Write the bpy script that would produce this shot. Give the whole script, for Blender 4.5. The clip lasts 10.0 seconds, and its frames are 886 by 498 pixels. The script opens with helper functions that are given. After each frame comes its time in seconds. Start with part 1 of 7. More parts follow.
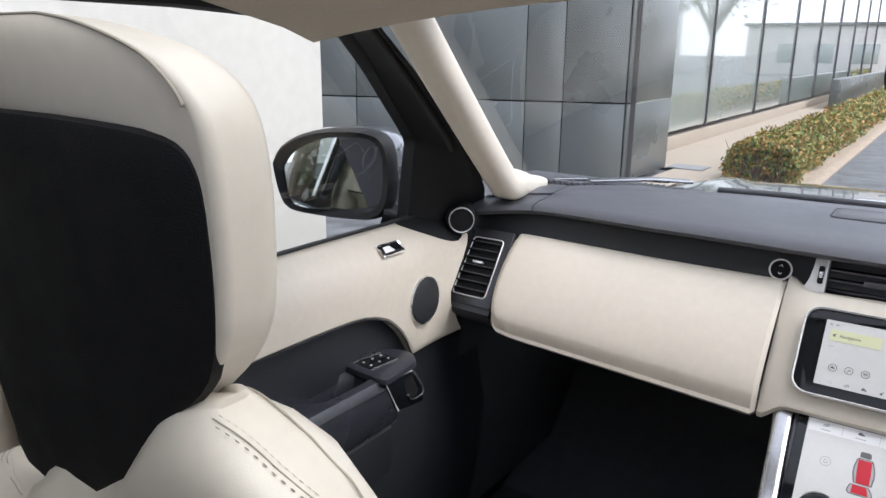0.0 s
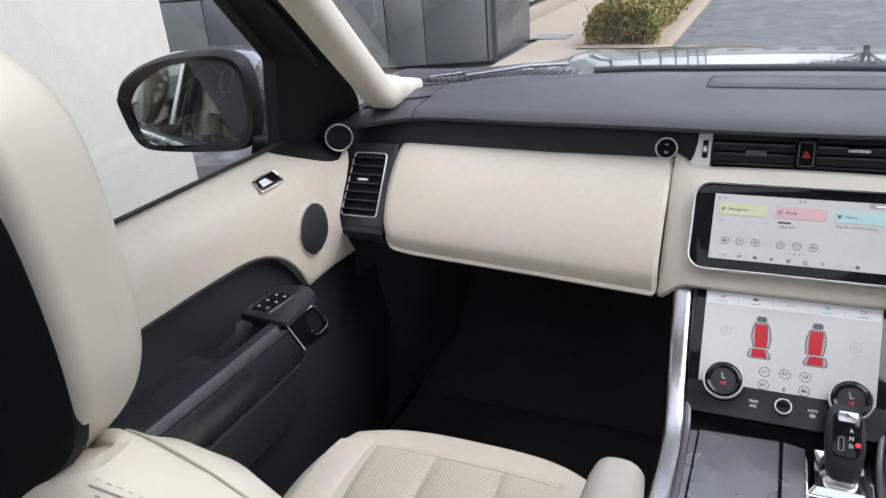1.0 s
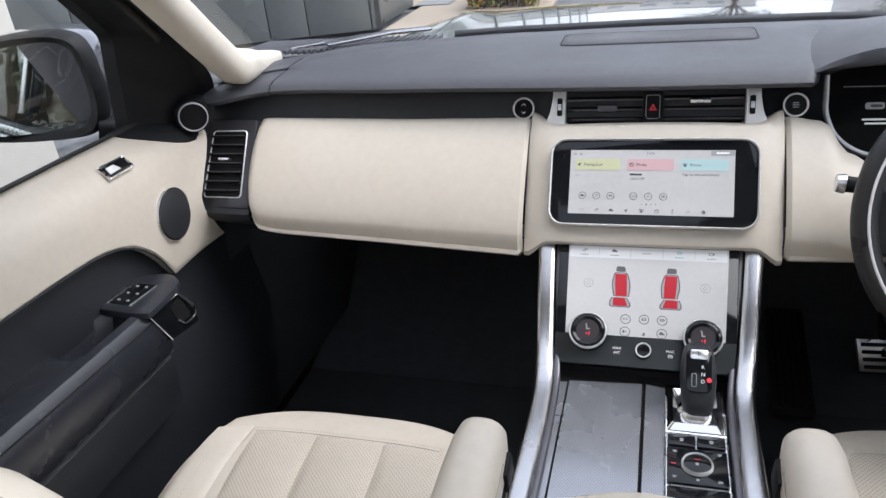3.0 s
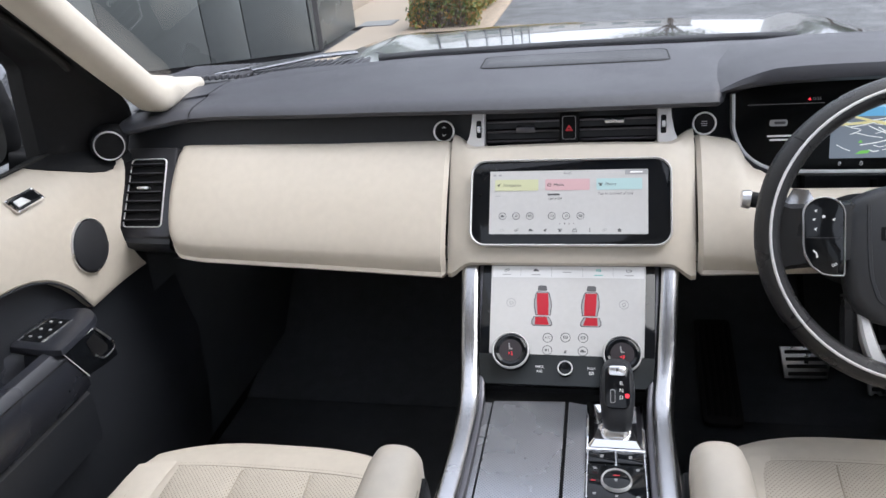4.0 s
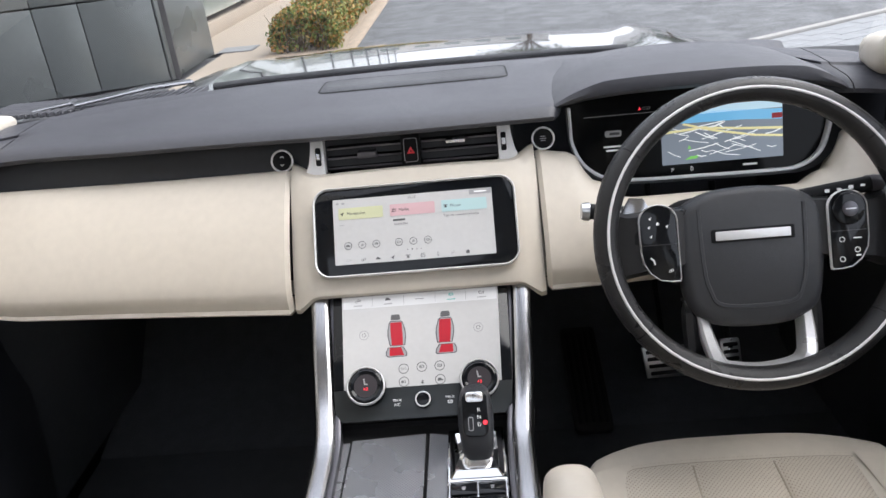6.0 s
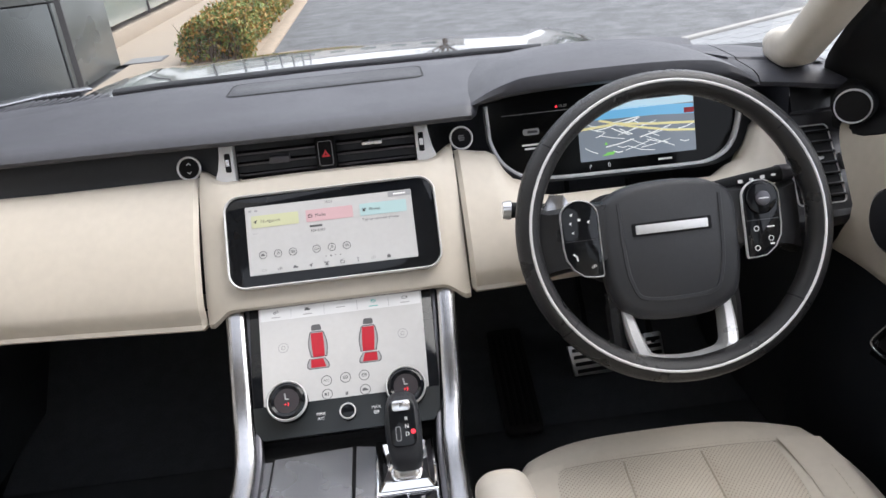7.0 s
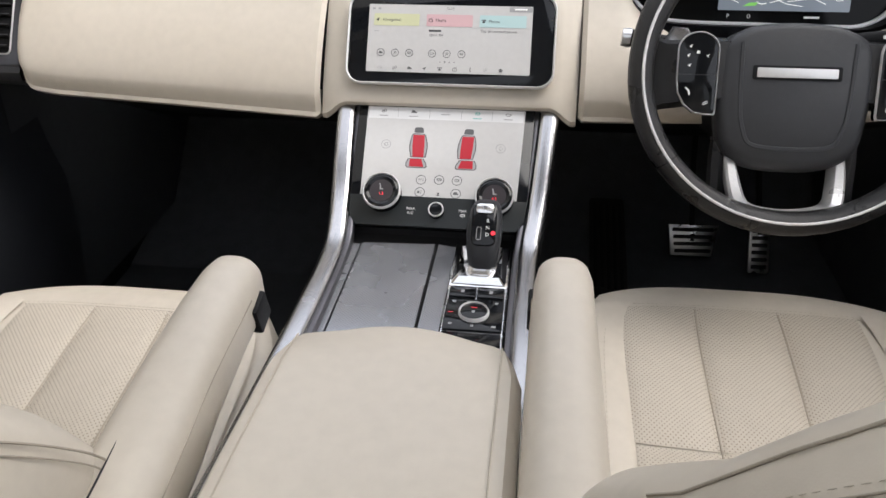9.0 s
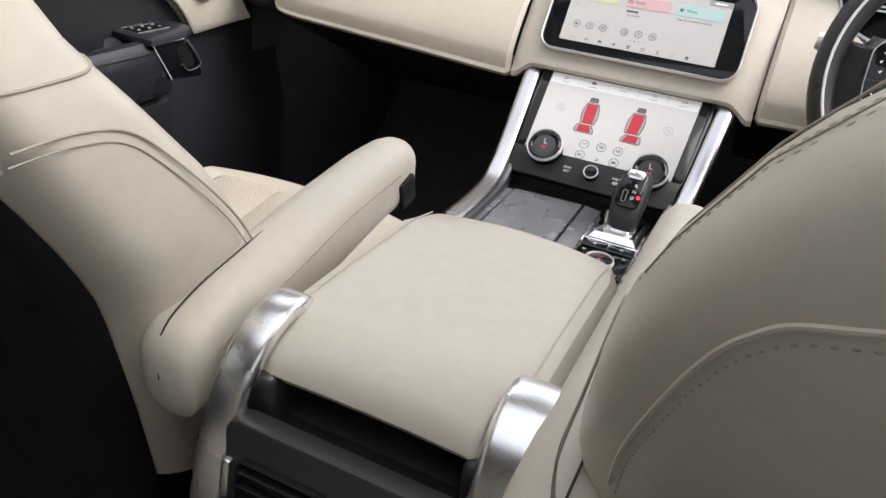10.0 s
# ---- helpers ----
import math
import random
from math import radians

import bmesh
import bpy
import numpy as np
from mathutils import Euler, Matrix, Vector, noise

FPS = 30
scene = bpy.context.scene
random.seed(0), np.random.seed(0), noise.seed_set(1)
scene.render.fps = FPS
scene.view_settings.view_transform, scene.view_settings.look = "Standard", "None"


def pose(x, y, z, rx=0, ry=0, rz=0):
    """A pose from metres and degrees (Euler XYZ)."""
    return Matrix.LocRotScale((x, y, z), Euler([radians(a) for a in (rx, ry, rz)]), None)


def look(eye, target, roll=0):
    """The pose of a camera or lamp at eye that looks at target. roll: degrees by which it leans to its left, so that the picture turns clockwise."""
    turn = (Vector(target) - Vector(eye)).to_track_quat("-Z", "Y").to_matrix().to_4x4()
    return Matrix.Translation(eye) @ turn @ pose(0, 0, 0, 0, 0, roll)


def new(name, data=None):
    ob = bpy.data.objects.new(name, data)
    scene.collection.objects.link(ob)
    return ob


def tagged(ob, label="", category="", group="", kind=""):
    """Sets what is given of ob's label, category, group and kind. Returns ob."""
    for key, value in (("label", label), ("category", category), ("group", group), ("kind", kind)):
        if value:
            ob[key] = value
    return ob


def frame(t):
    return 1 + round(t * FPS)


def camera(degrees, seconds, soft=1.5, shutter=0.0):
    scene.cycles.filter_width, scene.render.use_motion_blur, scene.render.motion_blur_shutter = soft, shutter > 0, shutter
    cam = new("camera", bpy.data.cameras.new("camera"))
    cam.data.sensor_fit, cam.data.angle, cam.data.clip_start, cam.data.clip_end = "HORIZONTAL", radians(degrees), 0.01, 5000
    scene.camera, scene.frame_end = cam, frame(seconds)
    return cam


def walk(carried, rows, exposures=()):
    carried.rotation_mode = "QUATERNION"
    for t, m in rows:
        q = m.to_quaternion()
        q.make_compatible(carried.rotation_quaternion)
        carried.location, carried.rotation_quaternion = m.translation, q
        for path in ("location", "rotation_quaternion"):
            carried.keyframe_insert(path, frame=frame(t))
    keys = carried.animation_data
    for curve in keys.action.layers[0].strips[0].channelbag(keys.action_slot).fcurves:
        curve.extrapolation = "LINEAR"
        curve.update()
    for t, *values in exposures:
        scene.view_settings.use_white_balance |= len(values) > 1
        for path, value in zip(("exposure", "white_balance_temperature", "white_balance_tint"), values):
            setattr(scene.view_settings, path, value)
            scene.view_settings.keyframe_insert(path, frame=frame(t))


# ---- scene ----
cam = camera(62.0, 10.0)
PATH = [
    (0, (0.001, -1.128, 1.486), (-1.101, 0.457, 0.964), 0.6),
    (0.5, (-0.034, -1.091, 1.497), (-0.932, 0.546, 0.781), -2.5),
    (1, (-0.043, -1.067, 1.508), (-0.839, 0.581, 0.701), -4.8),
    (1.5, (-0.034, -1.056, 1.506), (-0.763, 0.599, 0.652), -6.2),
    (2, (-0.024, -1.042, 1.502), (-0.687, 0.609, 0.589), -6.9),
    (2.5, (-0.009, -1.042, 1.499), (-0.616, 0.632, 0.588), -6.5),
    (4, (0.054, -1.025, 1.502), (-0.371, 0.726, 0.634), -5.8),
    (4.5, (0.073, -1.015, 1.513), (-0.281, 0.759, 0.66), -6.2),
    (5, (0.077, -0.998, 1.504), (-0.191, 0.79, 0.649), -5.8),
    (5.5, (0.091, -0.99, 1.5), (-0.114, 0.805, 0.642), -5.7),
    (6, (0.103, -0.973, 1.491), (-0.011, 0.834, 0.641), -6.1),
    (6.2, (0.110, -0.965, 1.484), (0.044, 0.847, 0.641), -6.1),
    (7.3, (0.106, -0.947, 1.466), (0.215, 0.859, 0.616), -5.5),
    (7.5, (0.111, -0.957, 1.459), (0.202, 0.845, 0.595), -5.3),
    (8, (0.112, -0.977, 1.430), (0.082, 0.791, 0.495), -4.3),
    (8.5, (0.113, -0.999, 1.405), (-0.029, 0.704, 0.365), -2.5),
    (9, (0.134, -1.026, 1.381), (-0.100, 0.642, 0.303), -1.0),
    (9.5, (0.162, -1.079, 1.332), (-0.236, 0.559, 0.254), 1.2),
    (10, (0.216, -1.138, 1.290), (-0.484, 0.455, 0.302), 5.3),
]
walk(cam, [(t, look(eye, target, roll)) for t, eye, target, roll in PATH],
     [(0.0, 0.80, 6150, 10), (0.5, 0.66, 6130, 10), (1.0, 0.66, 6110, 10), (1.5, 0.62, 6130, 10), (2.5, 0.72, 6120, 10), (4.5, 0.79, 6220, 10), (5.5, 0.83, 6330, 10), (7.5, 0.86, 6450, 10), (8.5, 0.79, 6550, 10), (9.5, 0.75, 6600, 10), (10.0, 0.93, 6600, 10)])

# ---- light ----
world = bpy.data.worlds.new("world")
scene.world = world
world.use_nodes = True
wn = world.node_tree
sky = wn.nodes.new("ShaderNodeTexSky")
sky.sky_type, sky.sun_disc = "NISHITA", False
sky.sun_elevation, sky.sun_rotation = radians(54), radians(78)
sky.air_density, sky.dust_density, sky.ozone_density = 1.0, 4.0, 0.6
wash = wn.nodes.new("ShaderNodeMixRGB")          # thin cloud evens out the blue
wash.inputs[0].default_value = 0.72
wash.inputs[2].default_value = (9.4, 9.6, 10.4, 1)
wn.links.new(sky.outputs[0], wash.inputs[1])
wn.links.new(wash.outputs[0], wn.nodes["Background"].inputs[0])
wn.nodes["Background"].inputs[1].default_value = 0.15
sun = new("sun", bpy.data.lights.new("sun", "SUN"))
sun.data.energy, sun.data.angle, sun.data.color = 1.8, radians(45), (1.0, 0.97, 0.93)
sun.matrix_world = look((7, 1.5, 10), (0, 0, 0))


# ---- materials ----
def mat(name, color, rough=0.5, metal=0.0, var=0.12, scale=8.0, bump=0.0, bscale=200.0, emit=0.0, coat=0.0, spec=0.5):
    m = bpy.data.materials.new(name)
    m.use_nodes = True
    n, l = m.node_tree.nodes, m.node_tree.links
    b = n["Principled BSDF"]
    b.inputs["Roughness"].default_value, b.inputs["Metallic"].default_value = rough, metal
    b.inputs["Specular IOR Level"].default_value, b.inputs["Coat Weight"].default_value = spec, coat
    tc = n.new("ShaderNodeTexCoord")
    if var:
        nz, nf = n.new("ShaderNodeTexNoise"), n.new("ShaderNodeTexNoise")
        nz.inputs["Scale"].default_value, nz.inputs["Detail"].default_value = scale, 4
        nf.inputs["Scale"].default_value, nf.inputs["Detail"].default_value = scale * 14, 3
        l.new(tc.outputs["Object"], nz.inputs["Vector"]); l.new(tc.outputs["Object"], nf.inputs["Vector"])
        mx = n.new("ShaderNodeMath"); mx.operation = "ADD"
        l.new(nz.outputs["Fac"], mx.inputs[0]); l.new(nf.outputs["Fac"], mx.inputs[1])
        mr = n.new("ShaderNodeMapRange")
        mr.inputs["From Min"].default_value, mr.inputs["From Max"].default_value = 0.7, 1.3
        mr.inputs["To Min"].default_value, mr.inputs["To Max"].default_value = 1 - var, 1 + var
        l.new(mx.outputs[0], mr.inputs["Value"])
        vm = n.new("ShaderNodeVectorMath"); vm.operation = "SCALE"
        vm.inputs[0].default_value = color[:3]
        l.new(mr.outputs[0], vm.inputs["Scale"]); l.new(vm.outputs[0], b.inputs["Base Color"])
        rr = n.new("ShaderNodeMapRange")
        rr.inputs["From Min"].default_value, rr.inputs["From Max"].default_value = 0.3, 0.7
        rr.inputs["To Min"].default_value, rr.inputs["To Max"].default_value = max(rough * 0.85, 0.02), min(rough * 1.15, 1)
        l.new(nz.outputs["Fac"], rr.inputs["Value"]); l.new(rr.outputs[0], b.inputs["Roughness"])
    else:
        b.inputs["Base Color"].default_value = (*color[:3], 1)
    if bump:
        nb = n.new("ShaderNodeTexVoronoi"); nb.inputs["Scale"].default_value = bscale
        bp = n.new("ShaderNodeBump"); bp.inputs["Strength"].default_value, bp.inputs["Distance"].default_value = bump, 0.001
        l.new(tc.outputs["Object"], nb.inputs["Vector"]); l.new(nb.outputs["Distance"], bp.inputs["Height"])
        l.new(bp.outputs[0], b.inputs["Normal"])
    if emit:
        b.inputs["Emission Color"].default_value, b.inputs["Emission Strength"].default_value = (*color[:3], 1), emit
    return m


def dotted(m, pitch, size, dark, axes=(0, 1), depth=0.0006):
    """Adds a staggered grid of small pits to a material."""
    n, l = m.node_tree.nodes, m.node_tree.links
    b = n["Principled BSDF"]
    tc, sx = n.new("ShaderNodeTexCoord"), n.new("ShaderNodeSeparateXYZ")
    l.new(tc.outputs["Object"], sx.inputs[0])

    def op(kind, a, c=None):
        k = n.new("ShaderNodeMath"); k.operation = kind
        for i, v in enumerate((a, c)):
            if v is None:
                continue
            if isinstance(v, (int, float)):
                k.inputs[i].default_value = v
            else:
                l.new(v, k.inputs[i])
        return k.outputs[0]
    p, q = sx.outputs[axes[0]], sx.outputs[axes[1]]
    u, v = op("MULTIPLY", op("ADD", p, q), 1 / pitch), op("MULTIPLY", op("SUBTRACT", p, q), 1 / pitch)
    du, dv = op("SUBTRACT", op("FRACT", u), 0.5), op("SUBTRACT", op("FRACT", v), 0.5)
    d2 = op("ADD", op("MULTIPLY", du, du), op("MULTIPLY", dv, dv))
    pit = op("LESS_THAN", d2, size * size)
    old = b.inputs["Base Color"].links[0].from_socket
    mx = n.new("ShaderNodeMixRGB"); mx.inputs[2].default_value = (*dark, 1)
    l.new(pit, mx.inputs[0]); l.new(old, mx.inputs[1]); l.new(mx.outputs[0], b.inputs["Base Color"])
    bp = n.new("ShaderNodeBump"); bp.invert = True
    bp.inputs["Strength"].default_value, bp.inputs["Distance"].default_value = 0.6, depth
    l.new(pit, bp.inputs["Height"]); l.new(bp.outputs[0], b.inputs["Normal"])
    return m


CREAM = (0.60, 0.545, 0.465)
M_CREAM = mat("cream_leather", CREAM, 0.42, var=0.04, scale=5, bump=0.07, bscale=1100)
M_PERF = dotted(mat("perforated_cream_leather", (0.56, 0.505, 0.425), 0.55, var=0.045, scale=5), 0.0060, 0.20, (0.29, 0.245, 0.19))
M_THREAD = mat("cream_thread", (0.52, 0.47, 0.39), 0.8, var=0.1, scale=60)
# darker than the thread: the shade in the seams is put into the colour
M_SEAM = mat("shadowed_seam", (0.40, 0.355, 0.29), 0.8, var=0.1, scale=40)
M_LINING = mat("headlining_cloth", (0.50, 0.45, 0.38), 0.9, var=0.06, scale=20, bump=0.4, bscale=1500)
M_TRIM = mat("cream_pillar_plastic", (0.66, 0.61, 0.53), 0.5, var=0.03, scale=6, bump=0.15, bscale=1200)
M_SLATE = mat("slate_leather", (0.050, 0.051, 0.061), 0.46, var=0.1, scale=7, bump=0.35, bscale=1000)
M_DARK = mat("dark_leather", (0.020, 0.022, 0.027), 0.44, var=0.12, scale=7, bump=0.3, bscale=1000)
M_BLACK = mat("black_plastic", (0.011, 0.0115, 0.013), 0.55, var=0.15, scale=12, bump=0.2, bscale=800, spec=0.2)
M_PANEL = mat("soft_black_panel", (0.006, 0.006, 0.007), 0.7, var=0.2, scale=20, bump=0.3, bscale=900, spec=0.25)
M_MATT = mat("matt_black_carpet", (0.072, 0.077, 0.084), 0.95, var=0.25, scale=30, bump=0.5, bscale=700)
M_PIANO = mat("gloss_black", (0.008, 0.009, 0.011), 0.07, var=0.05, scale=4, spec=0.32)
M_CHROME = mat("satin_chrome", (0.80, 0.80, 0.81), 0.27, 1.0, var=0.04, scale=15)
# hardly metallic: the bright sky reflection of the chrome is put into the pale base
M_SATIN = mat("satin_silver", (0.84, 0.84, 0.85), 0.24, 0.12, var=0.03, scale=15)
# raised above black: light falling on the footwell side is put into the colour
M_KICK = mat("dark_side_trim", (0.058, 0.063, 0.070), 0.6, var=0.1, scale=6, bump=0.2, bscale=800)
M_ARM = mat("smooth_black_leather", (0.026, 0.028, 0.036), 0.27, var=0.1, scale=7, bump=0.15, bscale=1000)
M_BLADE = mat("satin_black_plastic", (0.040, 0.041, 0.046), 0.32, var=0.1, scale=20)
M_BRIGHT = mat("polished_chrome", (0.82, 0.82, 0.83), 0.08, 1.0, var=0.02, scale=15)
M_RAIL = mat("brushed_aluminium", (0.44, 0.44, 0.455), 0.24, 1.0, var=0.05, scale=12)
M_GUN = mat("gunmetal_trim", (0.13, 0.128, 0.142), 0.38, 0.7, var=0.08, scale=10)
M_FRAME = mat("dark_gunmetal", (0.060, 0.060, 0.066), 0.36, 0.5, var=0.08, scale=10)
M_TRAY = dotted(mat("patterned_dark_aluminium", (0.34, 0.35, 0.38), 0.26, 0.6, var=0.05, scale=7), 0.0046, 0.25, (0.20, 0.205, 0.23), depth=0.0004)
M_MESH = dotted(mat("speaker_mesh", (0.05, 0.052, 0.06), 0.45, 0.3, var=0.05), 0.0032, 0.32, (0.008, 0.008, 0.009), axes=(1, 2))
M_GRILLE = dotted(mat("dash_speaker_mesh", (0.05, 0.052, 0.06), 0.55, 0.1, var=0.05), 0.0036, 0.3, (0.012, 0.012, 0.014))
M_WHEEL = mat("wheel_leather", (0.016, 0.016, 0.0175), 0.30, var=0.15, scale=25, bump=0.4, bscale=1100)
M_HUB = mat("airbag_cover", (0.036, 0.038, 0.043), 0.40, var=0.06, scale=9, bump=0.3, bscale=1300)
M_RUBBER = mat("black_rubber", (0.012, 0.012, 0.012), 0.7, var=0.15, scale=20)
M_STEEL = mat("brushed_pedal_steel", (0.6, 0.6, 0.6), 0.3, 1.0, var=0.06, scale=40)
M_SCREEN = mat("lit_screen_white", (0.50, 0.496, 0.495), 0.12, var=0.03, scale=9, emit=0.09)
M_PAINT = mat("grey_metallic_paint", (0.10, 0.105, 0.12), 0.16, 0.55, var=0.03, scale=3, coat=1.0)
# faint glow added, on the unlit buckle button as well
M_RED = mat("red_mark", (0.50, 0.02, 0.03), 0.4, var=0.0, emit=0.10)
M_REDLIT = mat("lit_red", (0.9, 0.03, 0.05), 0.4, var=0.0, emit=0.7)
M_INK = mat("dark_print", (0.05, 0.05, 0.055), 0.5, var=0.0)
# grey and white print carry a slight added glow, on unlit keys too
M_GREYINK = mat("grey_print", (0.30, 0.30, 0.31), 0.5, var=0.0, emit=0.08)
M_SOFTINK = mat("soft_dark_print", (0.11, 0.11, 0.115), 0.5, var=0.0)
M_WHITEINK = mat("white_print", (0.75, 0.75, 0.75), 0.5, var=0.0, emit=0.15)
M_YELLOW = mat("lit_yellow_green", (0.54, 0.55, 0.36), 0.2, var=0.0, emit=0.08)
M_PINK = mat("lit_pink", (0.58, 0.39, 0.41), 0.2, var=0.0, emit=0.08)
M_CYAN = mat("lit_cyan", (0.41, 0.56, 0.57), 0.2, var=0.0, emit=0.08)
M_STONE = mat("pale_render_wall", (0.56, 0.54, 0.495), 0.85, var=0.05, scale=1.5, bump=0.3, bscale=90)
M_CLAD = mat("grey_cladding_panel", (0.120, 0.130, 0.127), 0.30, 0.2, var=0.06, scale=1.2)
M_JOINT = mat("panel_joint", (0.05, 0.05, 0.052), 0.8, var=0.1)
M_ASPHALT = mat("asphalt", (0.105, 0.109, 0.114), 0.66, var=0.85, scale=4.2, bump=1.0, bscale=60)
M_PAVE = mat("beige_concrete_path", (0.38, 0.325, 0.265), 0.85, var=0.10, scale=2, bump=0.4, bscale=120)
M_BLOCK = mat("grey_paving_block", (0.26, 0.27, 0.28), 0.85, var=0.18, scale=3, bump=0.5, bscale=90)
M_KERB = mat("pale_kerb", (0.33, 0.325, 0.31), 0.85, var=0.12, scale=4, bump=0.4, bscale=90)
M_GRAVEL = mat("gravel_strip", (0.36, 0.29, 0.22), 0.9, var=0.35, scale=14, bump=1.0, bscale=45)
M_TWIG = mat("hedge_twig", (0.10, 0.07, 0.045), 0.9, var=0.2, scale=20)
M_DAYLIGHT = mat("distant_render", (0.62, 0.60, 0.57), 0.8, var=0.05, scale=0.6)


def leaf_mat(name, lo, hi):
    m = mat(name, lo, 0.6, var=0.0)
    n, l = m.node_tree.nodes, m.node_tree.links
    g, r = n.new("ShaderNodeNewGeometry"), n.new("ShaderNodeValToRGB")
    r.color_ramp.elements[0].color, r.color_ramp.elements[1].color = (*lo, 1), (*hi, 1)
    l.new(g.outputs["Random Per Island"], r.inputs[0]); l.new(r.outputs[0], n["Principled BSDF"].inputs["Base Color"])
    return m


M_LEAF = leaf_mat("hedge_leaf_green", (0.05, 0.10, 0.020), (0.24, 0.27, 0.06))
M_LEAF2 = leaf_mat("hedge_leaf_autumn", (0.26, 0.22, 0.05), (0.44, 0.20, 0.05))
M_TREE = leaf_mat("tree_leaf", (0.03, 0.045, 0.02), (0.08, 0.10, 0.035))


def glass(name, tint, base):
    """Thin clear glass: more mirror-like the flatter it is seen."""
    m = bpy.data.materials.new(name)
    m.use_nodes = True
    n, l = m.node_tree.nodes, m.node_tree.links
    n.remove(n["Principled BSDF"])
    tr, gl, mx, lw = (n.new("ShaderNodeBsdfTransparent"), n.new("ShaderNodeBsdfGlossy"), n.new("ShaderNodeMixShader"), n.new("ShaderNodeLayerWeight"))
    tr.inputs[0].default_value, gl.inputs["Roughness"].default_value, lw.inputs[0].default_value = (*tint, 1), 0.01, 0.5
    pw, ma = n.new("ShaderNodeMath"), n.new("ShaderNodeMath")
    pw.operation, ma.operation = "POWER", "MULTIPLY_ADD"
    pw.inputs[1].default_value, ma.inputs[1].default_value, ma.inputs[2].default_value = 5.0, 0.9, base
    l.new(lw.outputs["Facing"], pw.inputs[0]); l.new(pw.outputs[0], ma.inputs[0]); l.new(ma.outputs[0], mx.inputs[0])
    l.new(tr.outputs[0], mx.inputs[1]); l.new(gl.outputs[0], mx.inputs[2])
    l.new(mx.outputs[0], n["Material Output"].inputs[0])
    return m


M_GLASS = glass("window_glass", (0.93, 0.935, 0.93), 0.05)
M_PRIVACY = glass("privacy_glass", (0.40, 0.41, 0.39), 0.05)
# tint chosen to let more light in through the added roof panel
M_ROOFGLASS = glass("roof_glass", (0.68, 0.69, 0.68), 0.05)
M_FACADE = mat("reflective_facade_glass", (0.30, 0.34, 0.32), 0.04, 0.0, var=0.10, scale=1, spec=1.0, coat=1.0)
M_MIRROR = mat("mirror_glass", (0.80, 0.86, 0.83), 0.01, 1.0, var=0.0)


# ---- shapes ----
def vec(p):
    return Vector(p)


def root(name, at, label, category, group="", kind=""):
    e = new(name)
    e.location = at
    e.empty_display_size = 0.05
    return tagged(e, label, category, group, kind)


def mesh_of(name, bm, material, smooth=38):
    bmesh.ops.recalc_face_normals(bm, faces=bm.faces)
    me = bpy.data.meshes.new(name)
    bm.to_mesh(me)
    bm.free()
    me.shade_smooth()
    me.set_sharp_from_angle(angle=radians(smooth))
    me.materials.append(material)
    return me


def part(name, bm, material, parent, label="", smooth=38):
    ob = new(name, mesh_of(name, bm, material, smooth))
    ob.parent = parent
    if parent.parent is None and parent.data is None:
        ob.matrix_parent_inverse = Matrix.Translation(parent.location).inverted()
    return tagged(ob, label)


def thing(name, bm, material, label, category, group="", kind="", smooth=38):
    return tagged(new(name, mesh_of(name, bm, material, smooth)), label, category, group, kind)


def grid(rows, closed=False, caps=False, loop=False, bm=None):
    """A skin over rows of points. closed: each row is a ring; loop: the last row joins the first."""
    bm = bm or bmesh.new()
    vs = [[bm.verts.new(p) for p in r] for r in rows]
    k = len(vs[0])
    for i in range(len(vs) if loop else len(vs) - 1):
        a, b = vs[i], vs[(i + 1) % len(vs)]
        for j in range(k if closed else k - 1):
            q = (a[j], a[(j + 1) % k], b[(j + 1) % k], b[j])
            if len({id(v) for v in q}) == 4:
                bm.faces.new(q)
    if caps:
        bm.faces.new(vs[0][::-1]); bm.faces.new(vs[-1])
    return bm


def join(*bms):
    out = bmesh.new()
    for b in bms:
        me = bpy.data.meshes.new("t")
        b.to_mesh(me); b.free()
        out.from_mesh(me)
        bpy.data.meshes.remove(me)
    return out


def rrect(w, h, r, n=5):
    """A rounded rectangle about 0, as (u, v) pairs; r may be four radii from the top right, turning left."""
    rs = r if isinstance(r, (tuple, list)) else (r,) * 4
    out = []
    for (sx, sy, a0), q in zip(((1, 1, 0), (-1, 1, 90), (-1, -1, 180), (1, -1, 270)), rs):
        cx, cy = sx * (w / 2 - q), sy * (h / 2 - q)
        for i in range(n + 1):
            a = radians(a0 + 90 * i / n)
            out.append((cx + q * math.cos(a), cy + q * math.sin(a)))
    return out


def circle(r, n=28):
    return [(r * math.cos(2 * math.pi * i / n), r * math.sin(2 * math.pi * i / n)) for i in range(n)]


class Plane:
    """A place to lay flat things: origin, u to the right, v up, n outwards."""
    def __init__(self, o, u, v):
        self.o, self.u, self.v = vec(o), vec(u).normalized(), vec(v).normalized()
        self.n = self.u.cross(self.v)

    def at(self, a, b, c=0.0):
        return self.o + self.u * a + self.v * b + self.n * c


def plate(pl, ring, depth, at=(0, 0), lift=0.0, bev=0.0, bm=None):
    """A flat piece with a rounded front edge: its back at lift, its front at lift + depth."""
    pts = [vec((a + at[0], b + at[1], 0)) for a, b in ring]
    c = sum(pts, Vector()) / len(pts)

    def row(inset, h):
        out = []
        for p in pts:
            d = p - c
            k = max(0.0, 1 - inset / max(d.length, 1e-6))
            q = c + d * k
            out.append(pl.at(q.x, q.y, h))
        return out
    rows = [row(0, lift), row(0, lift + depth - bev)]
    if bev:
        rows += [row(bev * 0.3, lift + depth - bev * 0.3), row(bev, lift + depth)]
    return grid(rows, closed=True, caps=True, bm=bm)


